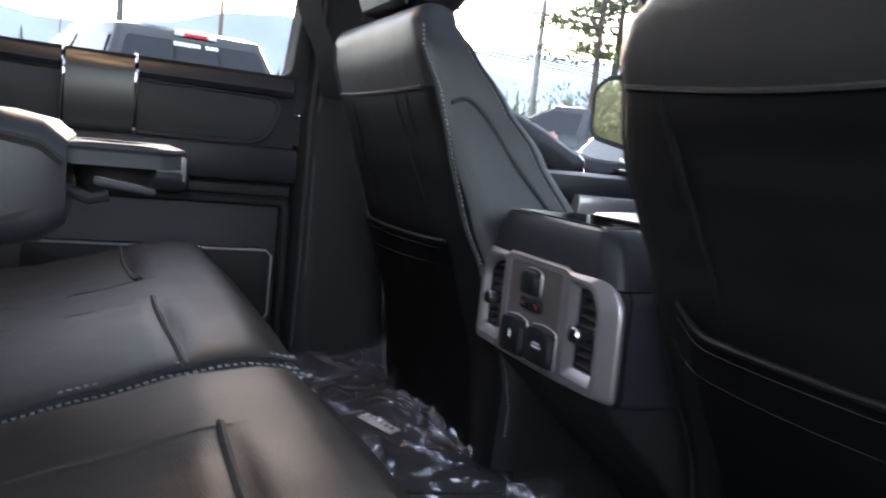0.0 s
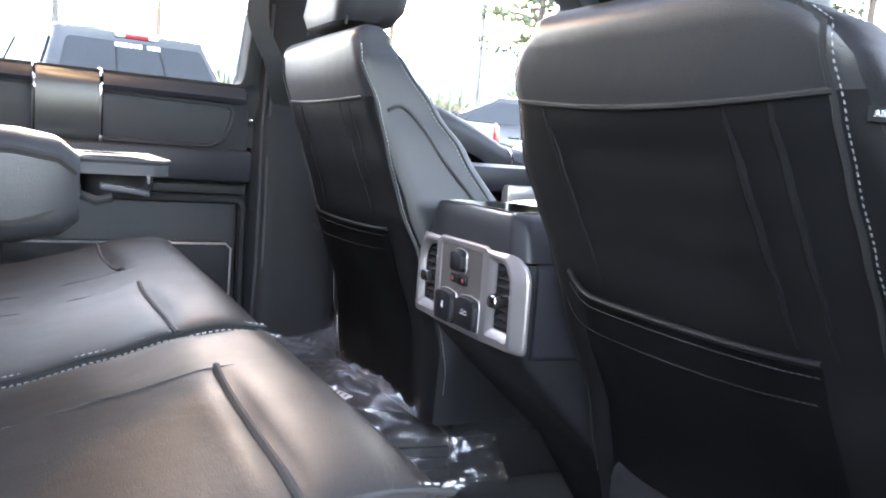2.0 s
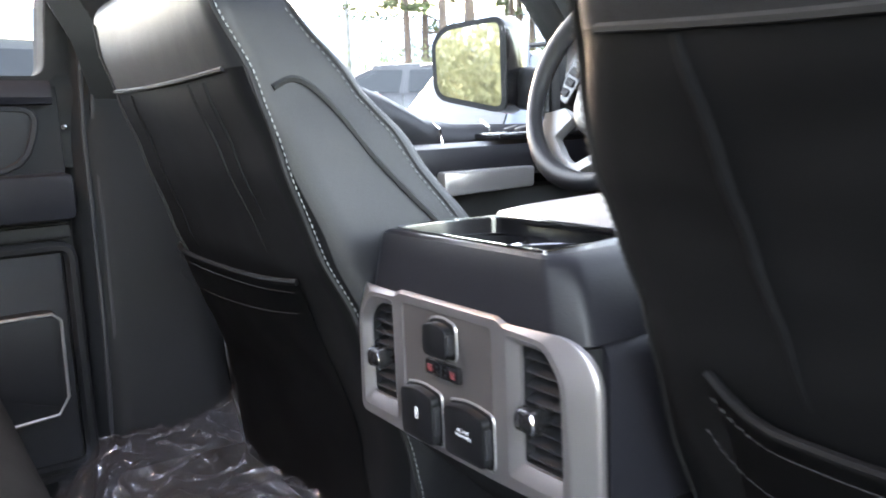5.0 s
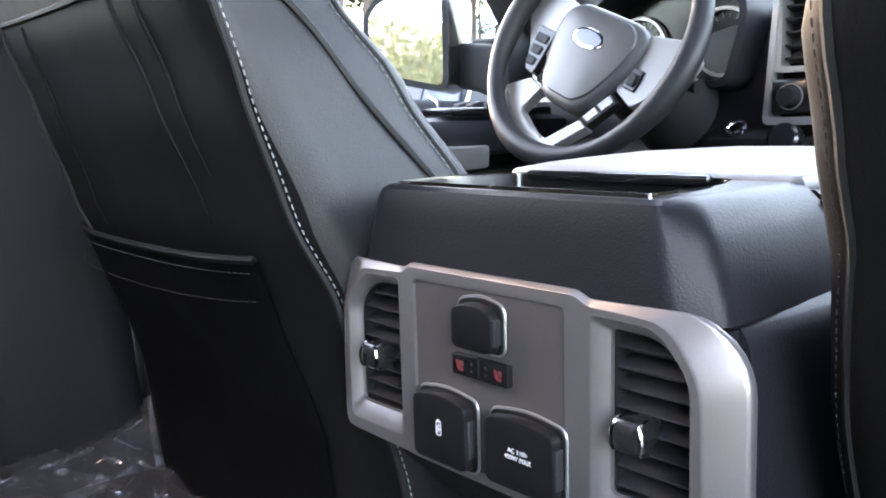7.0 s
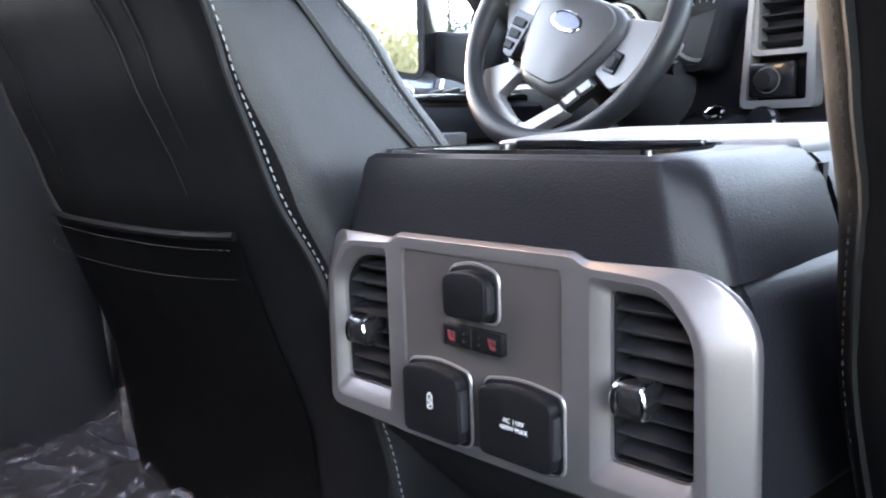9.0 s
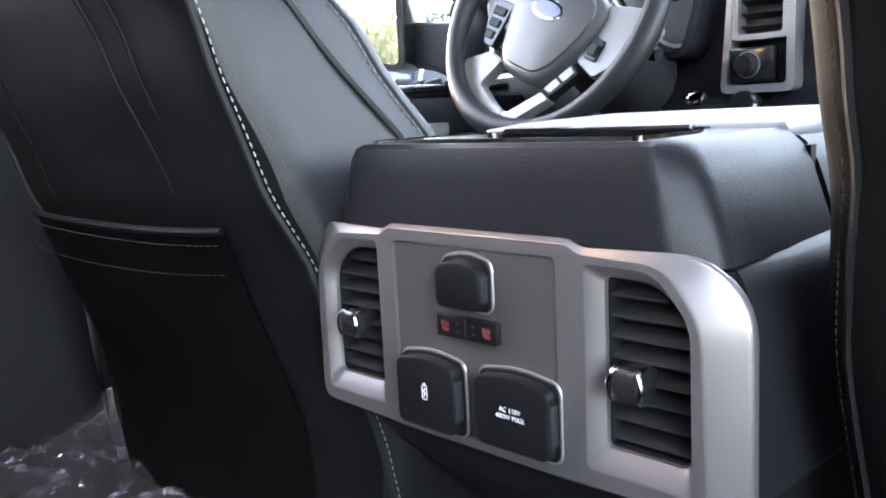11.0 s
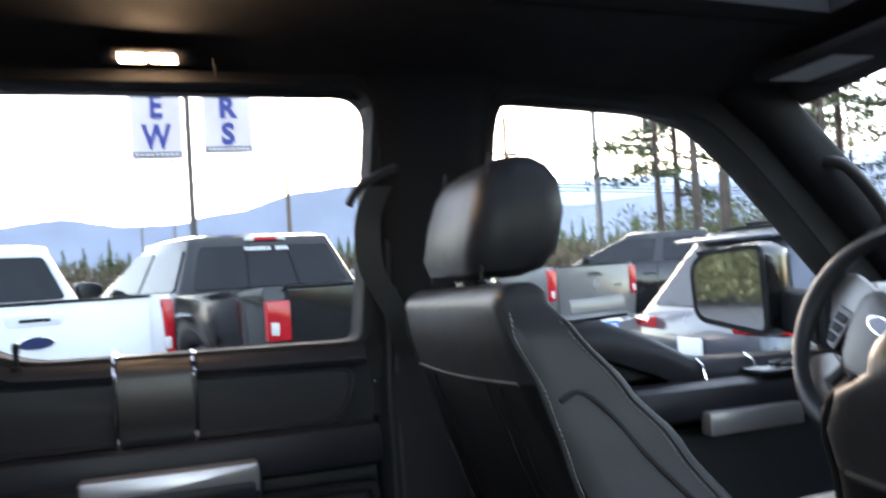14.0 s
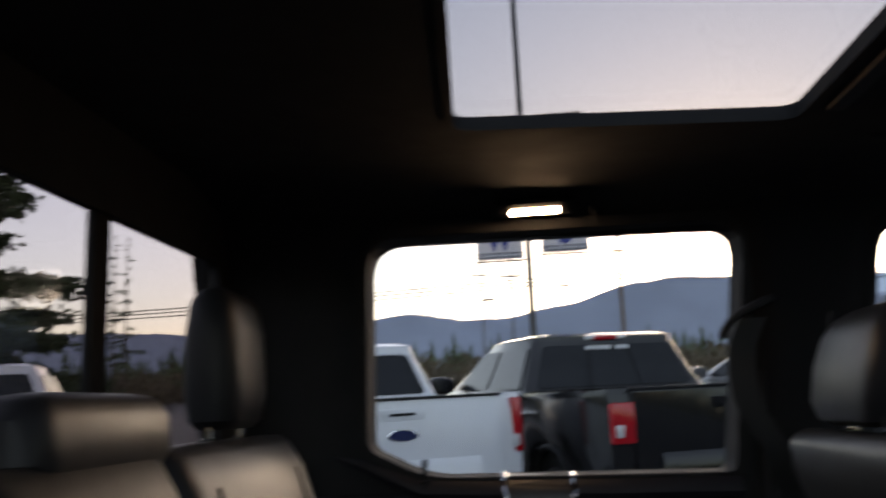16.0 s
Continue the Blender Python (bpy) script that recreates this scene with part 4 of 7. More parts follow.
def bench_cushion(y0, y1, name, label, dip, seams):
    """A bench cushion between y0 and y1; seams: (start, end) spans of its sewn cross seam."""
    mid, half = (y0 + y1) / 2, (y1 - y0) / 2

    def top(x, y):
        e = min(1.0, abs(y - mid) / half)
        z = bench_z(x) - 0.020 * e ** 6
        for a, b in seams:
            if a < y < b:
                w_ = math.sin(math.pi * (y - a) / (b - a)) ** 0.5
                if x < -0.40:
                    z -= dip * min(1.0, (-0.40 - x) / 0.05) * w_
                z -= 0.007 * w_ * math.exp(-((x - seam_x(y)) / 0.010) ** 2)
        return z
    rings = []
    ys = [y0 + (y1 - y0) * (0.5 - 0.5 * math.cos(math.pi * i / 40)) for i in range(41)]
    for i, y in enumerate(ys):
        e = abs(y - mid) / half
        sh = 0.028 * (1 - math.sqrt(max(0.0, 1 - max(0.0, (e - 0.90) / 0.10) ** 2)))
        loop = []
        for x in (-0.82, -0.76, -0.70, -0.64, -0.58, -0.53, -0.49, -0.465, -0.452, -0.444, -0.437, -0.430, -0.423, -0.416, -0.408, -0.40, -0.385, -0.365, -0.345):
            loop.append((x, y, top(x, y) - sh))
        fx = -0.282 - sh * 0.8 - 0.014 * e ** 4
        for dx, z in ((-0.045, 1.060), (-0.022, 1.040), (-0.006, 1.010), (0.0, 0.975), (-0.006, 0.92), (-0.025, 0.872)):
            loop.append((fx + dx, y, z - sh * 0.6))
        loop += [(-0.40, y, 0.86), (-0.82, y, 0.86)]
        rings.append(loop)
    c = part(name, loft(bmn(), rings), LEATHER_SEAT, rear_bench, label)
    sm, st = bmn(), bmn()
    for a, b in seams:
        part("cross_seam", tube(bmn(), [(seam_x(y), y, top(seam_x(y), y) + 0.0008) for y in [a + (b - a) * i / 10 for i in range(11)]], 0.0034, 6), SEAM, c)
        for y in (a, b):
            ln = [(x, y + (0.015 if y == b else -0.015) * max(0, (-0.42 - x) / 0.3), top(x, y) - 0.0007) for x in [-0.80 + 0.40 * i / 14 for i in range(15)]]
            part("panel_seam", tube(bmn(), ln, 0.0009, 6), SEAM, c)
            if y < -0.5:
                part("panel_stitching", stitches(bmn(), [(p[0], p[1] - 0.010, p[2] + 0.0008) for p in ln], 0.0010), THREAD, c)
    for y, sg in ((y0, 1), (y1, -1)):
        yy = y + sg * 0.022
        fr = [(-0.282 - 0.014 + dx, yy, z) for dx, z in ((-0.04, 1.056), (-0.02, 1.037), (-0.006, 1.010), (0.002, 0.975), (-0.004, 0.925))]
        ln = [(x, yy, top(x, yy) - 0.002) for x in [-0.80 + 0.48 * i / 20 for i in range(21)]] + fr
        part("edge_seam", tube(bmn(), ln, 0.0026, 6), SEAM, c)
        for off in (0.008, -0.010):
            part("edge_stitching", stitches(bmn(), [(p[0] + 0.001, p[1] + sg * off, p[2] + (0.0018 if off > 0 else -0.004)) for p in ln], 0.0007, 0.0042, 0.0028), THREAD, c)
    part("plinth", box(bmn(), (-0.56, mid, 0.80), (0.46, (y1 - y0) * 0.96, 0.14), bev=0.01), PLASTIC, c)
    for s in (-1, 1):
        part("leg", box(bmn(), (-0.55, mid + s * half * 0.6, FLOOR + 0.035), (0.40, 0.05, 0.07), bev=0.008), PLASTIC, c)
    return c


bench_cushion(-0.615, -0.142, "cushion", "narrow leather cushion section", 0.007, ((-0.600, -0.320),))
bench_cushion(-0.132, 0.66, "cushion", "wide leather cushion section", 0.006, ((-0.122, 0.112), (0.240, 0.575)))


def bench_back(y0, y1, label):
    rings = []
    for z, x, d in ((0.93, -0.79, 0.14), (0.98, -0.775, 0.16), (1.15, -0.80, 0.16), (1.35, -0.855, 0.14), (1.44, -0.885, 0.12), (1.475, -0.905, 0.09), (1.488, -0.925, 0.05)):
        rings.append([(x - d + u, y, z) for u, y in rrect(d, y1 - y0 - (0.02 if z > 1.47 else 0), min(0.04, d * 0.42), 5, d / 2, (y0 + y1) / 2)])
    b = part("backrest", loft(bmn(), rings), LEATHER, rear_bench, label)
    for y in (y0 + 0.08, y1 - 0.08):
        part("panel_seam", tube(bmn(), [(x + 0.0005, y, z) for z, x in ((0.98, -0.776), (1.15, -0.799), (1.35, -0.854), (1.44, -0.884))], 0.0022, 6), SEAM, b)
    return b


bench_back(-0.64, -0.162, "black leather rear seat back, narrow section")
bench_back(0.162, 0.66, "black leather rear seat back beside the far door")
part("backrest", loft(bmn(), [[(x - d + u, y, z) for u, y in rrect(d, 0.31, min(0.03, d * 0.42), 4, d / 2, 0)] for z, x, d in ((0.93, -0.86, 0.08), (1.30, -0.91, 0.08), (1.31, -0.86, 0.13), (1.44, -0.885, 0.12), (1.475, -0.905, 0.09), (1.488, -0.925, 0.05))]), LEATHER_SEAT, rear_bench)


def rear_headrest(y, x, z0, h, w, label):
    hd = thing("headrest", (x, y, z0), label, "headrest", group="rear headrests")
    rings = []
    for t, k, d0, d1 in ((0, 0.72, -0.025, 0.025), (0.06, 0.90, -0.036, 0.038), (0.25, 1.0, -0.040, 0.044), (0.7, 1.0, -0.038, 0.040), (0.9, 0.90, -0.032, 0.032), (0.97, 0.78, -0.022, 0.022), (1.0, 0.6, -0.012, 0.012)):
        rings.append([(x + v, y + u, z0 + 0.02 + h * t) for u, v in rrect(w * k, d1 - d0, (d1 - d0) * 0.44, 6, 0, (d0 + d1) / 2)])
    part("pad", loft(bmn(), rings), LEATHER, hd)
    for s in (-1, 1):
        part("post", tube(bmn(), [(x, y + s * 0.065, z0 - 0.03), (x, y + s * 0.065, z0 + 0.035)], 0.006, 10), CHROME, hd)
        part("collar", turned(bmn(), (x, y + s * 0.065, z0 - 0.001), (0, 0, 1), [(-0.012, 0.015), (0.008, 0.014), (0.010, 0.010)], 14), GLOSSBLACK, hd)


rear_headrest(0.485, -0.965, 1.483, 0.205, 0.180, "tall black leather rear headrest on chrome posts")
rear_headrest(-0.40, -0.965, 1.49, 0.20, 0.20, "tall black leather rear headrest on chrome posts")
rear_headrest(0.055, -0.955, 1.448, 0.082, 0.285, "low black leather centre headrest")

# lowered centre armrest with cup holder tray
rings = []
for x, w, zb, zt in ((-0.905, 0.140, 1.1330, 1.2080), (-0.88, 0.148, 1.1130, 1.2260), (-0.70, 0.150, 1.1110, 1.2300), (-0.58, 0.150, 1.1150, 1.2270), (-0.540, 0.148, 1.1230, 1.2200), (-0.522, 0.140, 1.1380, 1.2060)):
    rings.append([(x, u, z) for u, z in rrect(2 * w, zt - zb, (zt - zb) * 0.24, 6, 0, (zb + zt) / 2)])
arm = part("armrest", loft(bmn(), rings), LEATHER, rear_bench, "lowered leather armrest with cup holders")
for s in (-1, 1):
    part("piping", tube(bmn(), [(-0.88, s * 0.147, 1.1310), (-0.70, s * 0.1485, 1.1290), (-0.58, s * 0.148, 1.1370), (-0.54, s * 0.144, 1.1510), (-0.523, s * 0.134, 1.1690)], 0.0042, 6), LEATHER_SEAT, arm)
for s in (-1, 1):
    part("piping", tube(bmn(), [(-0.88, s * 0.1475, 1.2060), (-0.70, s * 0.1495, 1.2100), (-0.58, s * 0.1495, 1.2080), (-0.542, s * 0.147, 1.2010), (-0.526, s * 0.140, 1.1880)], 0.0042, 6), LEATHER_SEAT, arm)
tray_o = rounded([(-0.56, -0.125), (-0.445, -0.125), (-0.432, -0.105), (-0.432, 0.105), (-0.445, 0.125), (-0.56, 0.125)], 0.008, 3)
tray_h = [[(-0.485 + 0.036 * math.cos(2 * math.pi * i / 22), s * 0.062 + 0.042 * math.sin(2 * math.pi * i / 22)) for i in range(22)] for s in (-1, 1)]
part("cup_tray", sheet(bmn(), tray_o, tray_h, lambda u, v: (u, v, 1.1870), (0, 0, 0.016)), PLASTIC_G, arm, "grey plastic cup holder tray")
part("tray_lip", tube(bmn(), [(u, v, 1.2015) for u, v in tray_o], 0.003, 6, closed=True), PLASTIC_G, arm)
for s in (-1, 1):
    part("cup_well", loft(bmn(), wheel_rings((-0.485, s * 0.062, 1.1860), (0, 0, 1), [(0, 0.036), (-0.022, 0.031), (-0.024, 0.0)], 18), cap=False), PLASTIC, arm)
part("pull_latch", box(bmn(), (-0.478, -0.118, 1.1710), (0.050, 0.012, 0.007), (0, 8, 0), bev=0.003), PLASTIC_G, arm, "grey latch under the tray")
part("latch_arm", tube(bmn(), [(-0.53, -0.11, 1.1680), (-0.505, -0.118, 1.1590), (-0.49, -0.118, 1.1630)], 0.005, 8), PLASTIC, arm)

arm.location.z += 0.038

# ---- floor things ----
mat_o = rounded([(-0.26, -0.80), (0.30, -0.80), (0.34, -0.30), (0.34, 0.10), (-0.26, 0.10)], 0.04, 4)
fm = thing("floor_mat", (0, -0.3, FLOOR), "black rubber floor mat with raised channels", "floor mat")
part("mat", prism(bmn(), mat_o, "xy", FLOOR, FLOOR + 0.012, edge=0.004), RUBBER, fm)
for i in range(4):
    q = inset(mat_o, 0.012 + 0.028 * i)
    part("ridge", tube(bmn(), [(u, v, FLOOR + 0.013) for u, v in q], 0.004, 6, closed=True), RUBBER, fm)

PLASTIC_FILM = bpy.data.materials.new("clear film")
PLASTIC_FILM.use_nodes = True
_n, _l = PLASTIC_FILM.node_tree.nodes, PLASTIC_FILM.node_tree.links
_n.remove(_n["Principled BSDF"])
_tr, _gl, _mx = _n.new("ShaderNodeBsdfTransparent"), _n.new("ShaderNodeBsdfGlossy"), _n.new("ShaderNodeMixShader")
_tr.inputs[0].default_value = (0.88, 0.87, 0.88, 1)
_gl.inputs["Roughness"].default_value = 0.09
_gl.inputs["Color"].default_value = (0.9, 0.9, 0.95, 1)
_l.new(rim_gloss(_n, _l, 0.14, 0.95), _mx.inputs[0])
_l.new(_tr.outputs[0], _mx.inputs[1])
_l.new(_gl.outputs[0], _mx.inputs[2])
_df, _m2 = _n.new("ShaderNodeBsdfDiffuse"), _n.new("ShaderNodeMixShader")
_df.inputs[0].default_value = (0.55, 0.54, 0.56, 1)
_m2.inputs[0].default_value = 0.032
_vo, _vb = _n.new("ShaderNodeTexVoronoi"), _n.new("ShaderNodeBump")
_vo.inputs["Scale"].default_value = 9.5
_vb.inputs["Strength"].default_value, _vb.inputs["Distance"].default_value = 1.0, 0.02
_nz, _nb = _n.new("ShaderNodeTexNoise"), _n.new("ShaderNodeBump")
_nz.inputs["Scale"].default_value, _nz.inputs["Detail"].default_value, _nz.inputs["Distortion"].default_value = 13.0, 3.0, 1.2
_nb.inputs["Strength"].default_value, _nb.inputs["Distance"].default_value = 0.7, 0.012
_l.new(_nz.outputs["Fac"], _nb.inputs["Height"])
_l.new(_vo.outputs["Distance"], _vb.inputs["Height"])
_l.new(_nb.outputs[0], _vb.inputs["Normal"])
_l.new(_vb.outputs[0], _gl.inputs["Normal"])
_l.new(_mx.outputs[0], _m2.inputs[1])
_l.new(_df.outputs[0], _m2.inputs[2])
_l.new(_m2.outputs[0], _n["Material Output"].inputs[0])

bag = thing("wrapped_mats", (0.06, 0.5, FLOOR), "folded black floor mats in a crinkled clear plastic bag", "plastic bag")
for k in range(5):
    part("folded_mat", prism(bmn(), rounded([(-0.14 + 0.010 * k, 0.25 + 0.01 * k), (0.19 - 0.010 * k, 0.24), (0.20 - 0.008 * k, 0.80), (-0.16 + 0.01 * k, 0.82)], 0.05, 4), "xy", FLOOR + 0.003 + 0.019 * k, FLOOR + 0.020 + 0.019 * k, edge=0.005), RUBBER, bag)
bmb = bmn()
NX, NY = 110, 170
grid = []
for i in range(NX + 1):
    row = []
    for j in range(NY + 1):
        u, v = i / NX, j / NY
        x, y = -0.23 + (0.46 + 0.085 * min(1, v * 2)) * u, 0.20 + 0.70 * v
        e = min(u, 1 - u) * 0.475
        f = min(v * 1.5, 1 - v) * 0.75
        h = 0.138 * min(1, e / 0.07) ** 0.55 * min(1, f / 0.075) ** 0.55
        p = Vector((x * 6 + 0.4 * y, y * 5, 0.3))
        fold_a = (1 - abs(noise.noise(p))) ** 9
        fold_b = (1 - abs(noise.noise(Vector((x * 13 - y * 9, x * 5 + y * 12, 4.0))))) ** 12
        fold_c = (1 - abs(noise.noise(Vector((x * 30 + y * 14, y * 24 - x * 8, 7.0))))) ** 6
        nz = noise.noise(p * 0.7) * 0.020 + fold_a * 0.016 + fold_b * 0.012 + fold_c * 0.0055 + noise.noise(p * 5.0) * 0.002
        peak = 0.055 * math.exp(-((x - 0.12) ** 2 + (y - 0.80) ** 2) / 0.0016) + 0.02 * math.exp(-((x + 0.05) ** 2 + (y - 0.66) ** 2) / 0.008)
        edge = 0.016 * noise.noise(Vector((x * 12, y * 12, 2.0)))
        row.append(bmb.verts.new((x + edge, y + edge, FLOOR + 0.006 + h + nz * min(1, h / 0.03 + 0.25) + peak)))
    grid.append(row)
for i in range(NX):
    for j in range(NY):
        bmb.faces.new((grid[i][j], grid[i + 1][j], grid[i + 1][j + 1], grid[i][j + 1]))
film = part("film", bmb, PLASTIC_FILM, bag, "crinkled clear plastic film")
film.visible_shadow = False
lab = bmn()
box(lab, (-0.05, 0.40, FLOOR + 0.146), (0.024, 0.080, 0.0012), (4, -6, 24))
tag_ob = part("label", lab, PAPER, bag, "white paper label with grey print")
for i in range(5):
    part("label_print", box(bmn(), (-0.045 + 0.005 * (2 - i), 0.374 + 0.013 * i, FLOOR + 0.1475 + 0.001 * (i - 2)), (0.008, 0.005, 0.001), (4, -6, 24)), GREYPRINT, tag_ob)

# ---- far side doors ----
INSERT = mat("satin charcoal insert", (0.026, 0.025, 0.025), 0.34, metal=0.2, vary=0.06, bump=0.1, bscale=1500)

def door_box(c, s, m, parent, name="panel", bev=0.008, rot=None, label=""):
    return part(name, box(bmn(), c, s, rot, bev=bev), m, parent, label)


rd = tagged(thing("door_1", (-0.52, 0.85, 0.68), "closed rear door trim with black grained panels and chrome strips", "door"), kind="structure")
door_box((-0.56, 0.875, 1.03), (0.86, 0.05, 0.68), PLASTIC, rd, "inner_skin", 0.004)
# sill cap along the glass, following its kink
part("sill", loft(bmn(), [[(x, 0.862 - dy, z + dz) for dy, dz in ((-0.03, 0.0), (0.012, 0.002), (0.026, -0.010), (0.030, -0.026), (0.024, -0.036), (-0.03, -0.038))] for x, z in ((-0.98, 1.500), (-0.835, 1.446), (-0.722, 1.392), (-0.60, 1.386), (-0.14, 1.378))]), VINYL, rd, "padded grained window sill")
band = rounded([(-0.97, 1.248), (-0.185, 1.244), (-0.160, 1.336), (-0.97, 1.362)], [0.03, 0.05, 0.03, 0.03], 4)
part("recess_band", prism(bmn(), band, "xz", 0.866, 0.846, edge=0.004), PLASTIC_G, rd)
part("band_edge", tube(bmn(), [(u, 0.848, v) for u, v in band], 0.006, 6, closed=True), VINYL, rd)
part("dark_insert", loft(bmn(), [[(x, 0.868 - dy, z) for dy, z in ((0.0, 1.238), (0.030, 1.240), (0.041, 1.256), (0.041, 1.352), (0.036, 1.371 - (x + 0.563) * 0.05), (0.020, 1.389 - (x + 0.563) * 0.05), (-0.02, 1.393 - (x + 0.563) * 0.05), (-0.02, 1.246))] for x in (-0.563, -0.441)]), INSERT, rd, "satin charcoal insert wrapping over the sill")
for x in (-0.565, -0.439):
    st = part("chrome_strip", tube(bmn(), [(x, 0.834, 1.240), (x, 0.826, 1.262), (x, 0.826, 1.352), (x, 0.831, 1.374 - (x + 0.563) * 0.05), (x, 0.847, 1.391 - (x + 0.563) * 0.05), (x, 0.885, 1.395 - (x + 0.563) * 0.05)], 0.0042, 8), CHROME, rd, "thin chrome strip")
door_box((-0.555, 0.835, 1.203), (0.86, 0.05, 0.072), VINYL, rd, "mid_ledge", 0.012)
door_box((-0.56, 0.850, 1.150), (0.85, 0.03, 0.02), SEAM, rd, "shadow_gap", 0.003)
# armrest with metal pull
door_box((-0.63, 0.80, 1.166), (0.58, 0.10, 0.05), VINYL, rd, "armrest", 0.018, (3, 0, 0))
part("pull_handle", prism(bmn(), rounded([(-0.62, 1.160), (-0.346, 1.158), (-0.346, 1.206), (-0.62, 1.206)], 0.006, 3), "xz", 0.79, 0.752, edge=0.005), SILVER, rd, "satin silver door pull")
door_box((-0.56, 0.845, 0.945), (0.82, 0.03, 0.38), PLASTIC_G, rd, "lower_panel", 0.012)
part("lower_frame", tube(bmn(), [(u, 0.830, v) for u, v in rounded([(-0.90, 0.78), (-0.14, 0.78), (-0.14, 1.128), (-0.90, 1.128)], 0.02, 3)], 0.010, 8, closed=True), PLASTIC, rd)
part("pocket", prism(bmn(), rounded([(-0.62, 0.875), (-0.185, 0.875), (-0.170, 0.90), (-0.168, 1.034), (-0.62, 1.034)], 0.02, 3), "xz", 0.83, 0.785, edge=0.006), PLASTIC, rd, "door pocket with a bright edge")
part("pocket_rim", tube(bmn(), [(-0.62, 0.786, 1.034), (-0.182, 0.786, 1.034), (-0.171, 0.786, 1.023), (-0.172, 0.786, 0.905), (-0.188, 0.786, 0.880), (-0.26, 0.786, 0.874)], 0.0026, 6), SILVER, rd)
part("lock_pin", turned(bmn(), (-0.712, 0.842, 1.382), (0, 0, 1), [(0, 0.010), (0.006, 0.009), (0.008, 0.0045), (0.028, 0.0045), (0.032, 0.006), (0.042, 0.0055), (0.045, 0.003)], 14), PLASTIC, rd, "black lock button")

# centre pillar with belt
bp = tagged(thing("pillar_1", (-0.02, 0.86, FLOOR), "black moulded centre pillar trim beside the driver's seat", "pillar"), kind="structure")
rings = []
for z, x0, x1, yi in ((FLOOR, -0.15, 0.12, 0.80), (0.9, -0.13, 0.10, 0.815), (1.2, -0.128, 0.092, 0.835), (1.36, -0.124, 0.082, 0.835), (1.6, -0.118, 0.090, 0.765), (1.80, -0.128, 0.105, 0.705), (1.86, -0.16, 0.14, 0.68)):
    rings.append([(u, v, z) for u, v in rounded([(x0, yi + 0.10), (x0 + 0.004, yi + 0.03), (x0 + 0.04, yi), (x1 - 0.04, yi), (x1 - 0.004, yi + 0.03), (x1, yi + 0.10)], [0, 0.012, 0.02, 0.02, 0.012, 0], 3)])
part("cover", loft(bmn(), rings), PLASTIC, bp)
for dx in (-0.103, -0.088):
    part("rib", tube(bmn(), [(dx - 0.01, 0.822, 0.72), (dx, 0.828, 1.0), (dx + 0.004, 0.846, 1.30), (dx + 0.006, 0.792, 1.56)], 0.004, 6), PLASTIC_G, bp)
part("pillar_pin", turned(bmn(), (-0.124, 0.850, 1.307), (-0.6, -1, 0), [(0, 0.005), (0.004, 0.005), (0.006, 0.003)], 12), CHROME, bp, "bright striker pin")
belt = thing("seat_belt", (-0.06, 0.78, 1.3), "black seat belt hanging from its loop on the centre pillar", "seat belt")
bl = [(-0.118, 0.740, 1.650), (-0.140, 0.742, 1.60), (-0.144, 0.744, 1.55), (-0.138, 0.748, 1.505), (-0.120, 0.754, 1.470), (-0.095, 0.770, 1.428), (-0.070, 0.815, 1.37), (-0.050, 0.855, 1.33)]
bb = bmn()
sp = spline(bl, 6)
loft(bb, [[p + Vector((-0.022, 0.003, 0)), p + Vector((0.022, -0.003, 0)), p + Vector((0.022, -0.0045, 0)), p + Vector((-0.022, 0.0015, 0))] for p in sp])
part("webbing", bb, mat("belt webbing", (0.018, 0.018, 0.018), 0.75, bump=0.6, bscale=500), belt)
part("guide_loop", tube(bmn(), spline([(-0.174, 0.738, 1.618), (-0.162, 0.732, 1.640), (-0.140, 0.728, 1.659), (-0.105, 0.726, 1.675), (-0.085, 0.742, 1.682)], 5), 0.0075, 8), PLASTIC_G, belt)
# near side pillar
bp2 = tagged(thing("pillar_2", (-0.05, -0.86, FLOOR), "black moulded centre pillar trim at the open doorway", "pillar"), kind="structure")
rings = []
for z, x0, x1, yi in ((FLOOR, -0.215, 0.12, 0.800), (0.9, -0.205, 0.10, 0.795), (1.2, -0.185, 0.092, 0.79), (1.36, -0.170, 0.082, 0.785), (1.6, -0.145, 0.090, 0.73), (1.80, -0.128, 0.105, 0.69), (1.86, -0.16, 0.14, 0.68)):
    rings.append([(u, -v, z) for u, v in rounded([(x0, yi + 0.14), (x0 + 0.002, yi + 0.03), (x0 + 0.03, yi), (x1 - 0.04, yi), (x1 - 0.004, yi + 0.03), (x1, yi + 0.14)], [0, 0.012, 0.02, 0.02, 0.012, 0], 3)])
part("cover", loft(bmn(), rings), PLASTIC, bp2)

# driver's door
fd = tagged(thing("door_2", (0.55, 0.85, 0.68), "closed driver's door trim with a silver pull and window switches", "door"), kind="structure")
door_box((0.62, 0.885, 0.97), (1.02, 0.05, 0.58), PLASTIC, fd, "inner_skin", 0.004)
part("sill", loft(bmn(), [[(x, 0.862 - dy, z + dz) for dy, dz in ((-0.03, 0.0), (0.012, 0.002), (0.030, -0.012), (0.040, -0.04), (0.032, -0.075), (-0.03, -0.085))] for x, z in ((0.09, 1.380), (0.20, 1.386), (0.34, 1.380), (0.45, 1.338), (0.53, 1.296), (0.60, 1.281), (0.75, 1.276), (1.05, 1.268))]), VINYL, fd, "padded grained window sill")
door_box((0.60, 0.80, 1.212), (0.86, 0.13, 0.07), VINYL, fd, "armrest", 0.025)
part("switch_plate", box(bmn(), (0.76, 0.775, 1.256), (0.26, 0.085, 0.014), bev=0.005), GLOSSBLACK, fd, "glossy window switch plate")
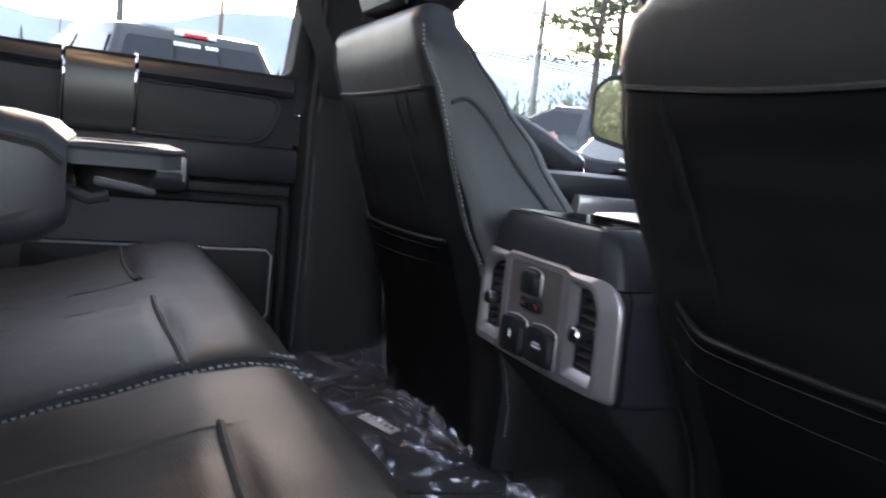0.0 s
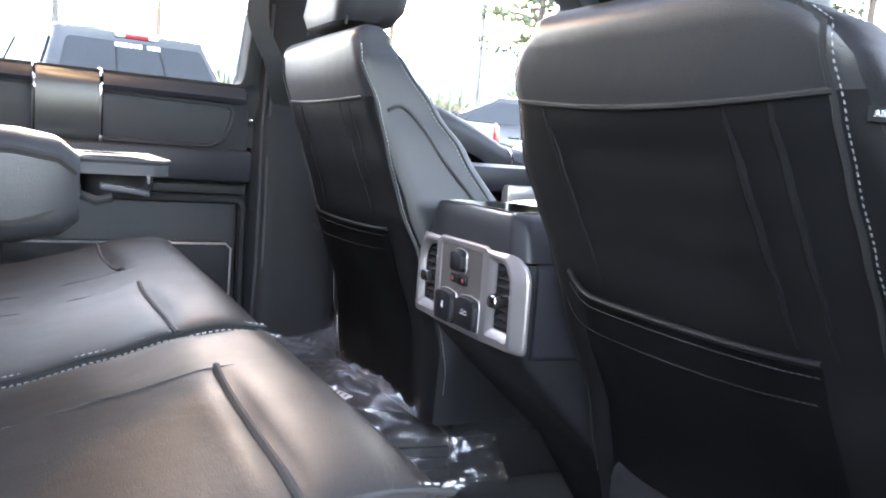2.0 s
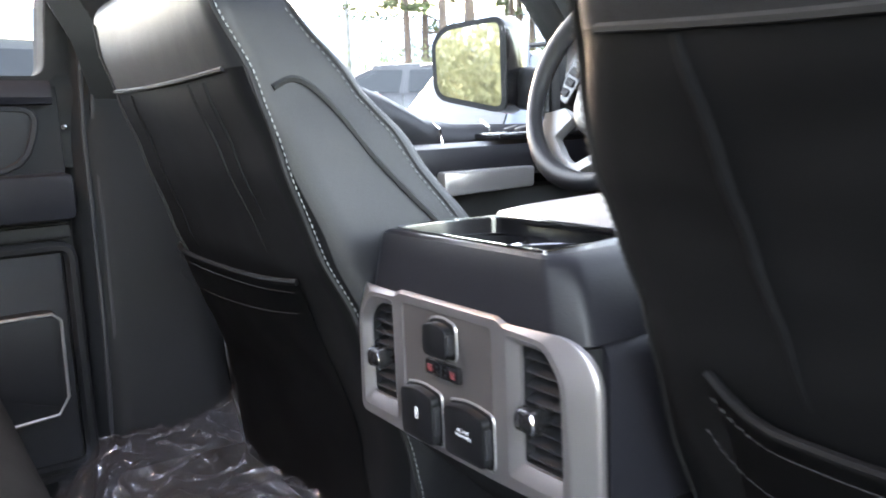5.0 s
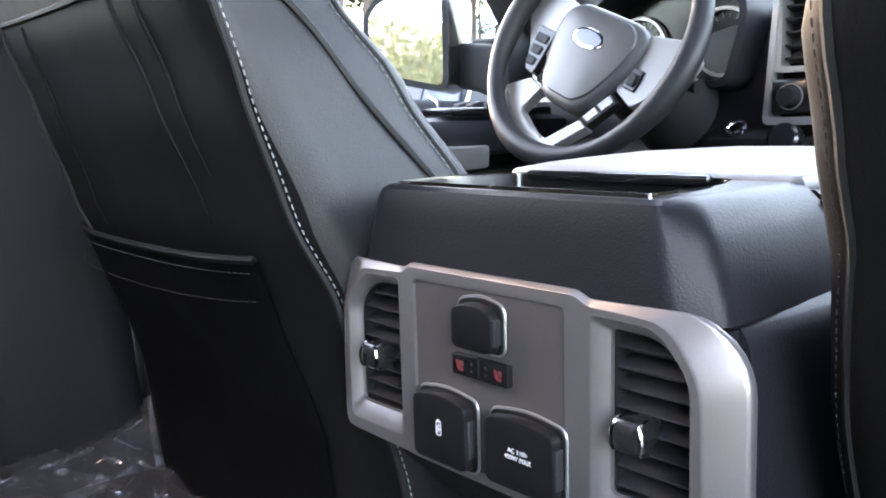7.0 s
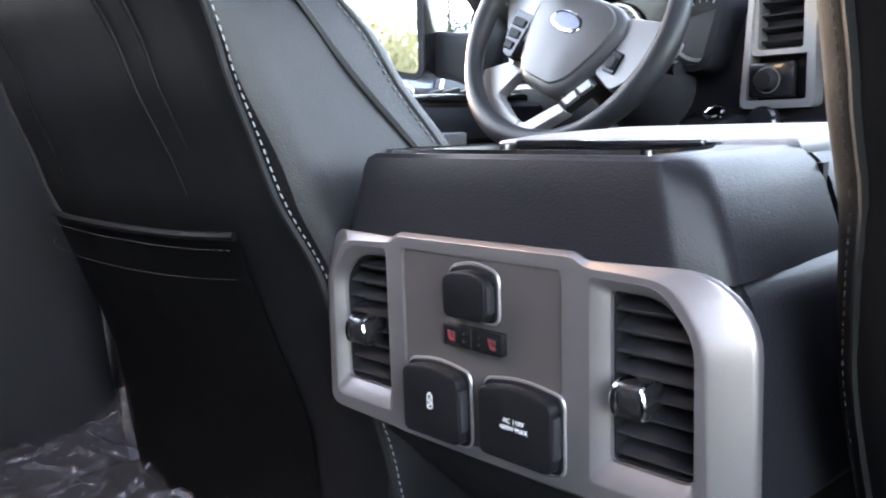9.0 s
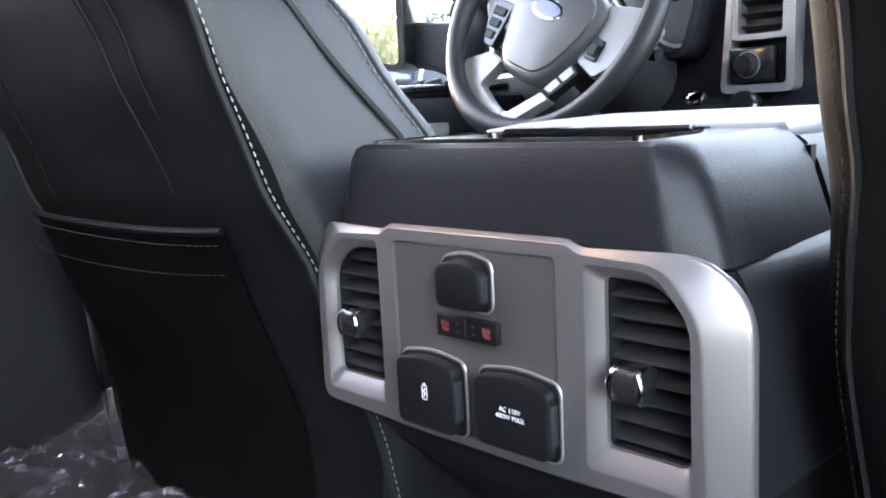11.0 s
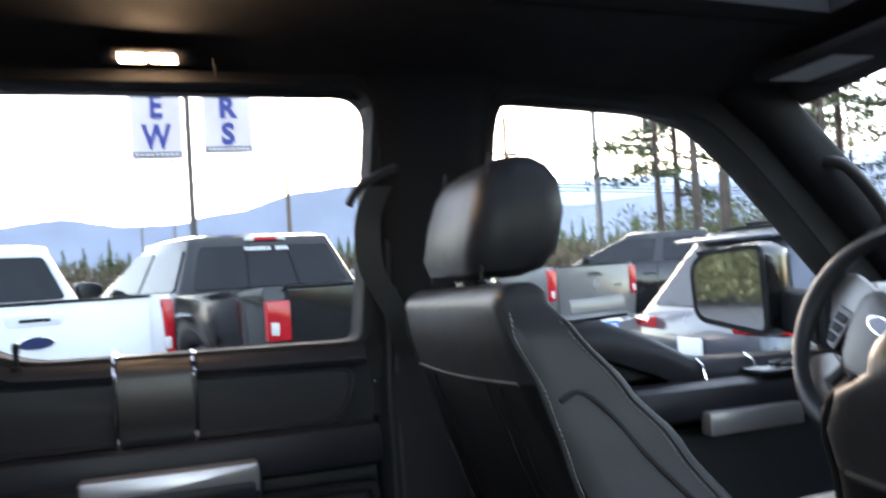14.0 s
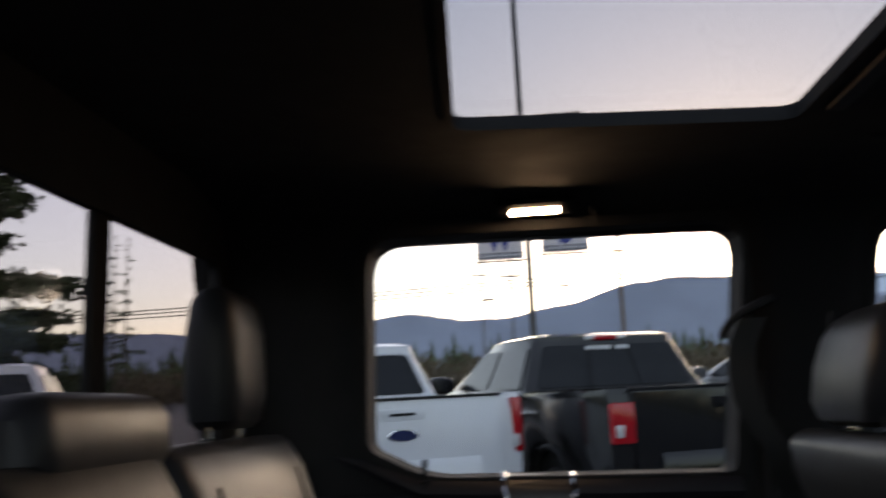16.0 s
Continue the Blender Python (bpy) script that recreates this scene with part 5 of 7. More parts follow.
for i in range(4):
    part("switch", box(bmn(), (0.71 + 0.035 * (i // 2) * 2, 0.76 + 0.035 * (i % 2), 1.267), (0.030, 0.018, 0.012), (0, -12, 0), bev=0.003), PLASTIC_G, fd)
part("pull_handle", prism(bmn(), rounded([(0.485, 1.152), (0.700, 1.156), (0.703, 1.196), (0.485, 1.198)], 0.006, 3), "xz", 0.745, 0.715, edge=0.005), SILVER, fd, "satin silver door pull")
for x in (0.551, 0.674):
    part("chrome_strip", tube(bmn(), [(x, 0.815, 1.208), (x, 0.815, 1.248), (x, 0.822, 1.274), (x, 0.848, 1.288)], 0.003, 8), CHROME, fd, "thin chrome strip")
door_box((0.62, 0.835, 0.98), (0.96, 0.05, 0.34), PLASTIC_G, fd, "lower_panel", 0.02)
door_box((0.955, 0.885, 1.34), (0.10, 0.05, 0.20), PLASTIC, fd, "mirror_sail", 0.02)

# exterior mirror
mr = thing("door_mirror", (0.93, 1.05, 1.3), "dark door mirror in a tall housing with a bright glass", "mirror")
g0, g1 = Vector((0.868, 0.995, 0)), Vector((0.811, 1.202, 0))
gd = (g1 - g0).normalized()
gn = Vector((gd.y, -gd.x, 0)) * 1.0
gn = gn if gn.x > 0 else -gn


def mirror_pt(a, z, f):
    p = g0 + gd * a + gn * f
    return (p.x, p.y, z)


go = rounded([(0.014, 1.315), (0.207, 1.354), (0.210, 1.478), (0.172, 1.506), (0.014, 1.511)], [0.02, 0.03, 0.02, 0.02, 0.02], 4)
part("glass", loft(bmn(), [[mirror_pt(a, z, 0.0) for a, z in go], [mirror_pt(a, z, 0.004) for a, z in go]]), MIRROR, mr, "bright mirror glass")
ho = inset(go, -0.014)
part("housing", loft(bmn(), [[mirror_pt(a, z, -0.006) for a, z in inset(ho, 0.008)], [mirror_pt(a, z, -0.004) for a, z in ho], [mirror_pt(a, z, 0.05) for a, z in inset(ho, -0.006)], [mirror_pt(a, z, 0.11) for a, z in inset(ho, 0.012)], [mirror_pt(a, z, 0.14) for a, z in inset(ho, 0.045)]]), BLACKPAINT, mr)
# the glass sits proud of the housing's rim
part("rim", frame_of(bmn(), ho, inset(go, 0.002), lambda a, z, f: mirror_pt(a, z, f), -0.009, -0.003), PLASTIC, mr)
for o in mr.children:
    if o.name.startswith("glass"):
        o.location = (-gn * 0.010)
part("arm", loft(bmn(), [[(x, y, z) for x, z in rrect(0.10, h, 0.02, 4, 0.95, zc)] for y, zc, h in ((0.89, 1.335, 0.12), (0.96, 1.35, 0.10), (1.02, 1.36, 0.10))]), PLASTIC, mr)

# windscreen pillar with grab handle
ap = tagged(thing("pillar_3", (1.0, 0.8, 1.3), "black windscreen pillar with a grab handle", "pillar"), kind="structure")
rings = []
for x, z, y in ((0.60, 1.835, 0.69), (0.72, 1.755, 0.705), (0.90, 1.605, 0.74), (1.08, 1.45, 0.78), (1.25, 1.30, 0.82)):
    rings.append([(x + u * 0.62, y + v, z + u * 0.78) for u, v in rounded([(-0.045, 0.11), (-0.04, 0.02), (-0.01, 0.0), (0.05, 0.0), (0.06, 0.03), (0.06, 0.11)], [0, 0.02, 0.02, 0.02, 0.01, 0], 3)])
part("cover", loft(bmn(), rings), PLASTIC, ap)
part("grab_handle", tube(bmn(), spline([(0.815, 0.745, 1.672), (0.838, 0.705, 1.664), (0.870, 0.695, 1.632), (0.925, 0.700, 1.572), (0.948, 0.710, 1.540), (0.945, 0.750, 1.515)], 5), 0.013, 10), INSERT, ap, "grey grab handle")
# sun visor
vis = thing("sun_visor", (0.68, 0.40, 1.83), "dark sun visor folded up with a pale label", "visor")
part("board", loft(bmn(), [[(x, y, z) for x, z in rrect(0.17, 0.018, 0.008, 4, 0.66, 1.818)] for y in (0.12, 0.62)]), HEADLINER, vis)
part("label", box(bmn(), (0.645, 0.53, 1.807), (0.085, 0.16, 0.001)), mat("grey label", (0.55, 0.55, 0.55), 0.6), vis, "pale printed label")

# dome lamp
dl = thing("dome_lamp", (-0.48, 0.66, 1.85), "lit warm dome lamp above the rear door", "lamp")
part("bezel", box(bmn(), (-0.483, 0.672, 1.856), (0.14, 0.040, 0.016), (-24, 0, 0), bev=0.006), PLASTIC, dl)
for s in (-1, 1):
    part("lens", box(bmn(), (-0.483 + s * 0.0225, 0.668, 1.847), (0.039, 0.015, 0.008), (-24, 0, 0), bev=0.003), LAMP_GLOW, dl, "glowing warm lens")
part("button", box(bmn(), (-0.483, 0.667, 1.8455), (0.006, 0.014, 0.008), (-24, 0, 0), bev=0.001), PLASTIC, dl)
part("coat_hook", tube(bmn(), [(-0.383, 0.672, 1.848), (-0.383, 0.655, 1.833), (-0.383, 0.662, 1.820)], 0.004, 6), PLASTIC, dl)
lamp = new("lamp_light", bpy.data.lights.new("lamp_light", "AREA"))
lamp.data.shape, lamp.data.size, lamp.data.size_y, lamp.data.energy, lamp.data.color = "RECTANGLE", 0.08, 0.02, 0.015, (1.0, 0.68, 0.40)
lamp.matrix_world = look((-0.483, 0.660, 1.834), (-0.48, 0.15, 1.0))

# ---- dashboard ----
dash = thing("dashboard", (1.05, 0, 0.9), "black dashboard with silver vent surrounds and dials", "dashboard")
prof = [(0.98, 0.92), (0.93, 1.08), (0.90, 1.20), (0.905, 1.36), (0.92, 1.415), (0.97, 1.435), (1.10, 1.425), (1.40, 1.36), (1.40, 0.92)]
part("body", loft(bmn(), [[(x + 0.05 * (abs(y) / 0.84) ** 2, y, z) for x, z in prof] for y in [-0.84 + 1.68 * i / 24 for i in range(25)]]), VINYL, dash)
part("lower_trim", box(bmn(), (0.90, 0.40, 1.14), (0.08, 0.52, 0.16), (0, -12, 0), bev=0.02), PLASTIC, dash)
# instrument hood and dials
hood = rounded([(0.33, 1.305), (0.62, 1.305), (0.62, 1.42), (0.56, 1.475), (0.34, 1.475), (0.295, 1.42)], [0.02, 0.02, 0.05, 0.04, 0.04, 0.05], 5)
part("hood", ring_loft(bmn(), [[(x, u, v) for u, v in inset(hood, d)] for x, d in ((0.93, -0.012), (0.855, -0.004), (0.85, 0.006), (0.93, 0.012))]), VINYL, dash)
part("dial_face", prism(bmn(), inset(hood, 0.006), "yz", 0.93, 0.925), GLOSSBLACK, dash)
for y in (0.372, 0.535):
    part("dial", ring_loft(bmn(), wheel_rings((0.920, y, 1.375), (-1, 0, 0), [(0, 0.058), (0.008, 0.056), (0.008, 0.051), (0, 0.050)], 32)), SILVER, dash)
    for i in range(16):
        a = radians(-40 + 260 * i / 15)
        part("tick", box(bmn(), (0.9235, y + 0.043 * math.cos(a), 1.375 + 0.043 * math.sin(a)), (0.001, 0.0012, 0.008), (math.degrees(a) - 90, 0, 0)), WHITE_INK, dash)
# vents with silver surrounds


def dash_vent(y0, y1, z0, z1, x, surround=True):
    v = part("vent", prism(bmn(), rounded([(y0, z0), (y1, z0), (y1, z1), (y0, z1)], 0.006, 3), "yz", x + 0.035, x + 0.03), PLASTIC, dash, "black air vent")
    o = rounded([(y0 - 0.010, z0 - 0.008), (y1 + 0.010, z0 - 0.008), (y1 + 0.010, z1 + 0.008), (y0 - 0.010, z1 + 0.008)], 0.008, 3)
    i_ = rounded([(y0, z0), (y1, z0), (y1, z1), (y0, z1)], 0.006, 3)
    part("vent_surround", frame_of(bmn(), o, i_, AX["yz"], x + 0.03, x - 0.006), SILVER, v, "satin silver surround")
    k = max(4, int((z1 - z0) / 0.017))
    for i in range(k):
        part("slat", box(bmn(), (x + 0.012, (y0 + y1) / 2, z0 + (z1 - z0) * (i + 0.5) / k), (0.02, y1 - y0 - 0.002, 0.003), (0, 20, 0), bev=0.001), PLASTIC_G, v)


dash_vent(0.189, 0.257, 1.326, 1.44, 0.885)
dash_vent(0.675, 0.745, 1.30, 1.43, 0.885)
part("stack_frame", frame_of(bmn(), rounded([(0.168, 1.240), (0.281, 1.240), (0.276, 1.310), (0.266, 1.455), (0.168, 1.455)], [0.012, 0.012, 0.05, 0.012, 0.012], 3), rounded([(0.180, 1.252), (0.271, 1.252), (0.267, 1.312), (0.258, 1.445), (0.180, 1.445)], [0.006, 0.006, 0.05, 0.01, 0.01], 3), AX["yz"], 0.91, 0.872), SILVER, dash, "satin silver stack frame")
part("switch_panel", box(bmn(), (0.883, 0.2335, 1.2815), (0.02, 0.070, 0.052), bev=0.004), GLOSSBLACK, dash)
part("mode_knob", turned(bmn(), (0.874, 0.238, 1.2815), (-1, 0, 0), [(0, 0.016), (0.016, 0.015), (0.019, 0.013), (0.019, 0.0)], 24), PLASTIC, dash, "round mode knob")
part("knob_ring", ring_loft(bmn(), wheel_rings((0.8725, 0.238, 1.2815), (-1, 0, 0), [(0, 0.0195), (0.002, 0.0195), (0.002, 0.018), (0, 0.018)], 28)), SILVER, dash)
part("start_button", turned(bmn(), (0.866, 0.318, 1.236), (-1, 0, 1.2), [(0, 0.018), (0.004, 0.017), (0.005, 0.013), (0.003, 0.012), (0.003, 0.0)], 24), CHROME, dash, "round start button")
part("start_shelf", box(bmn(), (0.885, 0.318, 1.224), (0.07, 0.11, 0.02), (0, -20, 0), bev=0.006), PLASTIC, dash)
part("centre_screen", box(bmn(), (0.885, 0.0, 1.37), (0.02, 0.28, 0.16), bev=0.006), GLOSSBLACK, dash)
for y in (-0.05, 0.05):
    part("climate_knob", turned(bmn(), (0.885, y, 1.22), (-1, 0, 0), [(0, 0.024), (0.02, 0.022), (0.022, 0.0)], 24), SILVER, dash)
part("radio_knob", turned(bmn(), (0.87, 0.237, 1.215), (-1, 0, 0.3), [(0, 0.026), (0.02, 0.024), (0.024, 0.02), (0.024, 0.0)], 24), GLOSSBLACK, dash)
sel = thing("gear_selector", (0.66, 0.02, 1.10), "black gear selector with a bright cap", "gear lever")
part("stalk", tube(bmn(), [(0.67, 0.02, 1.08), (0.655, 0.02, 1.17)], 0.012, 10), PLASTIC, sel)
part("grip", loft(bmn(), [[(0.65 - 0.02 * t + 0.020 * w * math.cos(a), 0.03 + 0.034 * w * math.sin(a), 1.165 + 0.05 * t) for a in [2 * math.pi * i / 18 for i in range(18)]] for t, w in ((0, 0.6), (0.3, 0.95), (0.7, 1.0), (0.95, 0.75), (1.0, 0.3))]), GLOSSBLACK, sel)

dash.location = (1.05, 0.017, 0.88)

# ---- steering wheel ----
HUBGREY = pebbled("grey hub vinyl", (0.06, 0.06, 0.063), 0.36, 900, 0.15, wrinkle=0.04)
sw = thing("steering_wheel", (0.80, 0.395, 1.26), "black leather steering wheel with silver spokes", "steering wheel")
WC, WN = Vector((0.642, 0.446, 1.347)), Vector((-math.cos(radians(24)), 0, math.sin(radians(24))))
WU, WR = Vector((math.sin(radians(24)), 0, math.cos(radians(24)))), Vector((0, -1, 0))

WTURN = radians(24)


def on_wheel(r, u, n=0.0):
    c_, s_ = 0.945 * math.cos(WTURN), 0.945 * math.sin(WTURN)
    return WC + WR * (r * c_ + u * s_) + WU * (u * c_ - r * s_) + WN * n


def dished(r, u, n=0.0):
    """A place on the hub and spokes, which lie deeper than the rim."""
    return on_wheel(r, u, n - 0.022)


part("rim", tube(bmn(), [on_wheel(0.189 * math.sin(a), 0.189 * math.cos(a)) for a in [2 * math.pi * i / 64 for i in range(64)]], [0.0165 + 0.002 * math.cos(4 * a) for a in [2 * math.pi * i / 64 for i in range(64)]], 14, closed=True), LEATHER, sw)
hub = rounded([(-0.070, 0.058), (-0.098, 0.036), (-0.097, 0.0), (-0.090, -0.028), (-0.064, -0.084), (-0.036, -0.106), (0.036, -0.106), (0.064, -0.084), (0.090, -0.028), (0.097, 0.0), (0.098, 0.036), (0.070, 0.058)], [0.02, 0.02, 0.03, 0.03, 0.02, 0.015, 0.015, 0.02, 0.03, 0.03, 0.02, 0.02], 4)
part("airbag_cover", loft(bmn(), [[dished(a * k, b * k, f) for a, b in hub] for k, f in ((0.96, -0.030), (1.0, 0.0), (0.985, 0.010), (0.93, 0.016), (0.86, 0.018), (0.84, 0.0215), (0.6, 0.026), (0.3, 0.028))]), HUBGREY, sw, "dark grey airbag cover")
part("badge", loft(bmn(), [[dished(0.035 * k * math.cos(a), 0.004 + 0.0165 * k * math.sin(a), f) for a in [2 * math.pi * i / 30 for i in range(30)]] for k, f in ((1.0, 0.018), (1.0, 0.0290), (0.93, 0.0300))]), CHROME, sw, "oval badge with a bright rim")
part("badge_field", loft(bmn(), [[dished(0.030 * k * math.cos(a), 0.004 + 0.0120 * k * math.sin(a), f) for a in [2 * math.pi * i / 30 for i in range(30)]] for k, f in ((1.0, 0.028), (1.0, 0.0308))]), BLUEOVAL, sw)


def spoke(pts, m, lab, n0=-0.012, n1=0.006, nm="spoke", r=0.008, turn=1):
    return part(nm, loft(bmn(), [[dished(a, b, f) for a, b in inset(rounded(pts[::turn], r, 3), q)] for f, q in ((n0, 0.0), (n1 - 0.003, 0.0), (n1, 0.002))]), m, sw, lab)


for s in (-1, 1):
    spoke([(s * 0.084, 0.050), (s * 0.150, 0.062), (s * 0.186, 0.046), (s * 0.182, 0.004), (s * 0.160, -0.020), (s * 0.128, -0.058), (s * 0.082, -0.044)], WHEELSILVER, "satin silver spoke", turn=s)
    # thumb switches
    if s > 0:
        spoke([(0.094, 0.000), (0.118, -0.002), (0.120, -0.036), (0.094, -0.036)], GLOSSBLACK, "glossy switch block", 0.0, 0.009, "switch_block", 0.003)
        spoke([(0.099, -0.010), (0.114, -0.011), (0.115, -0.030), (0.099, -0.030)], PLASTIC_G, "rocker pad", 0.004, 0.013, "pad", 0.003)
    else:
        spoke([(-0.093, -0.004), (-0.142, -0.004), (-0.134, -0.046), (-0.116, -0.080), (-0.090, -0.082)], GLOSSBLACK, "glossy switch block", -0.004, 0.010, "switch_block", 0.006, turn=-1)
        for k in range(3):
            q = -0.016 - 0.020 * k
            spoke([(-0.100, q), (-0.132 + 0.004 * k, q), (-0.130 + 0.005 * k, q - 0.015), (-0.100, q - 0.015)], PLASTIC_G, "switch pad", 0.0, 0.013, "pad", 0.003, turn=-1)
# button column between the airbag cover and the lower spoke
spoke([(0.082, -0.046), (0.102, -0.056), (0.072, -0.112), (0.050, -0.108)], PLASTIC, "dark button column", -0.010, 0.004, "button_column", 0.003)
for k in range(2):
    b0, b1 = 0.06 + 0.44 * k, 0.48 + 0.44 * k
    q0, q1 = Vector((0.083, -0.049)), Vector((0.100, -0.057))
    q2, q3 = Vector((0.071, -0.110)), Vector((0.053, -0.107))
    spoke([tuple(q0.lerp(q3, b0)), tuple(q1.lerp(q2, b0)), tuple(q1.lerp(q2, b1)), tuple(q0.lerp(q3, b1))], WHEELSILVER, "satin silver button", 0.0, 0.008, "button", 0.002)
spoke([(0.052, -0.106), (0.074, -0.112), (0.024, -0.178), (-0.001, -0.184), (-0.001, -0.160), (0.010, -0.158)], WHEELSILVER, "satin silver lower spoke", -0.014, 0.004, r=0.004)
spoke([(-0.060, -0.094), (-0.096, -0.086), (-0.140, -0.116), (-0.126, -0.150), (-0.060, -0.180), (0.001, -0.184), (0.001, -0.160), (-0.026, -0.158), (-0.076, -0.140)], WHEELSILVER, "satin silver lower spoke", -0.014, 0.004, r=0.005, turn=-1)
part("print_mark", box(bmn(), dished(0, -0.040, 0.0262), (0.001, 0.022, 0.003), (0, 25, 0)), PLASTIC, sw)
part("column", tube(bmn(), [WC - WN * 0.02, WC - WN * 0.25], [0.05, 0.075], 20), PLASTIC, sw)
for s in (-1, 1):
    part("stalk", tube(bmn(), [on_wheel(s * 0.05, 0.0, -0.06), on_wheel(s * 0.17, 0.02, -0.065)], [0.008, 0.010], 10), PLASTIC, sw)

# airbag tag on the passenger seat's outer side
tag = Vector((-0.055, -0.670, 1.320))
tag_pose = Matrix(((0.80, 0.0, -0.60, tag.x), (-0.60, 0.0, -0.80, tag.y), (0.0, 1.0, 0.0, tag.z), (0, 0, 0, 1)))
tb = bmn()
bmesh.ops.create_cube(tb, size=1.0, matrix=tag_pose @ Matrix.Diagonal((0.030, 0.0105, 0.002, 1)))
tag_ob = part("airbag_tag", tb, PLASTIC, passenger_seat, "small black airbag tag")
lettering("AIRBAG", tag_pose @ Matrix.Translation((0, 0, 0.0014)), 0.0064, WHITE_INK, "print", tag_ob, 0.0002)

# ---- outdoors ----
INDOORS = set(bpy.data.objects)
bm = bmn()
sheet(bm, [(-900, -900), (900, -900), (900, 900), (-900, 900)], [], lambda u, v: (u, v, 0.0), (0, 0, -0.3))
ground = tagged(part("ground", bm, ASPHALT), "grey asphalt of the car lot", "asphalt", kind="structure")


def patch(bm, q, u0, u1, v0, v1, off, r=0.04, thick=0.02):
    """A rounded pane on the four-cornered face q (bl, br, tr, tl), its edges at the shares u and v."""
    bl, br, tr, tl = [Vector(p) for p in q]
    nrm = (br - bl).cross(tl - bl).normalized()

    def at(u, v):
        return (bl.lerp(br, u)).lerp(tl.lerp(tr, u), v)
    w, h = (br - bl).length, (tl - bl).length
    o = rounded([(u0 * w, v0 * h), (u1 * w, v0 * h), (u1 * w, v1 * h), (u0 * w, v1 * h)], r, 4)
    loft(bm, [[at(a / w, b / h) + nrm * f for a, b in o] for f in (-thick, off)])
    return bm


def car_wheel(parent, x, y, r, width=0.26):
    s = 1 if x > 0 else -1
    w = part("wheel", turned(bmn(), (x - s * width / 2, y, r), (s, 0, 0), [(0, r * 0.55), (0.0, r * 0.93), (0.04, r), (width - 0.04, r), (width, r * 0.93), (width, r * 0.66)], 30), TYRE, parent)
    part("rim", turned(bmn(), (x - s * 0.02, y, r), (s, 0, 0), [(0, r * 0.67), (width / 2 + 0.01, r * 0.66), (width / 2 + 0.012, r * 0.62), (width / 2 - 0.03, r * 0.2), (width / 2 - 0.02, 0)], 24), ALLOY, w)


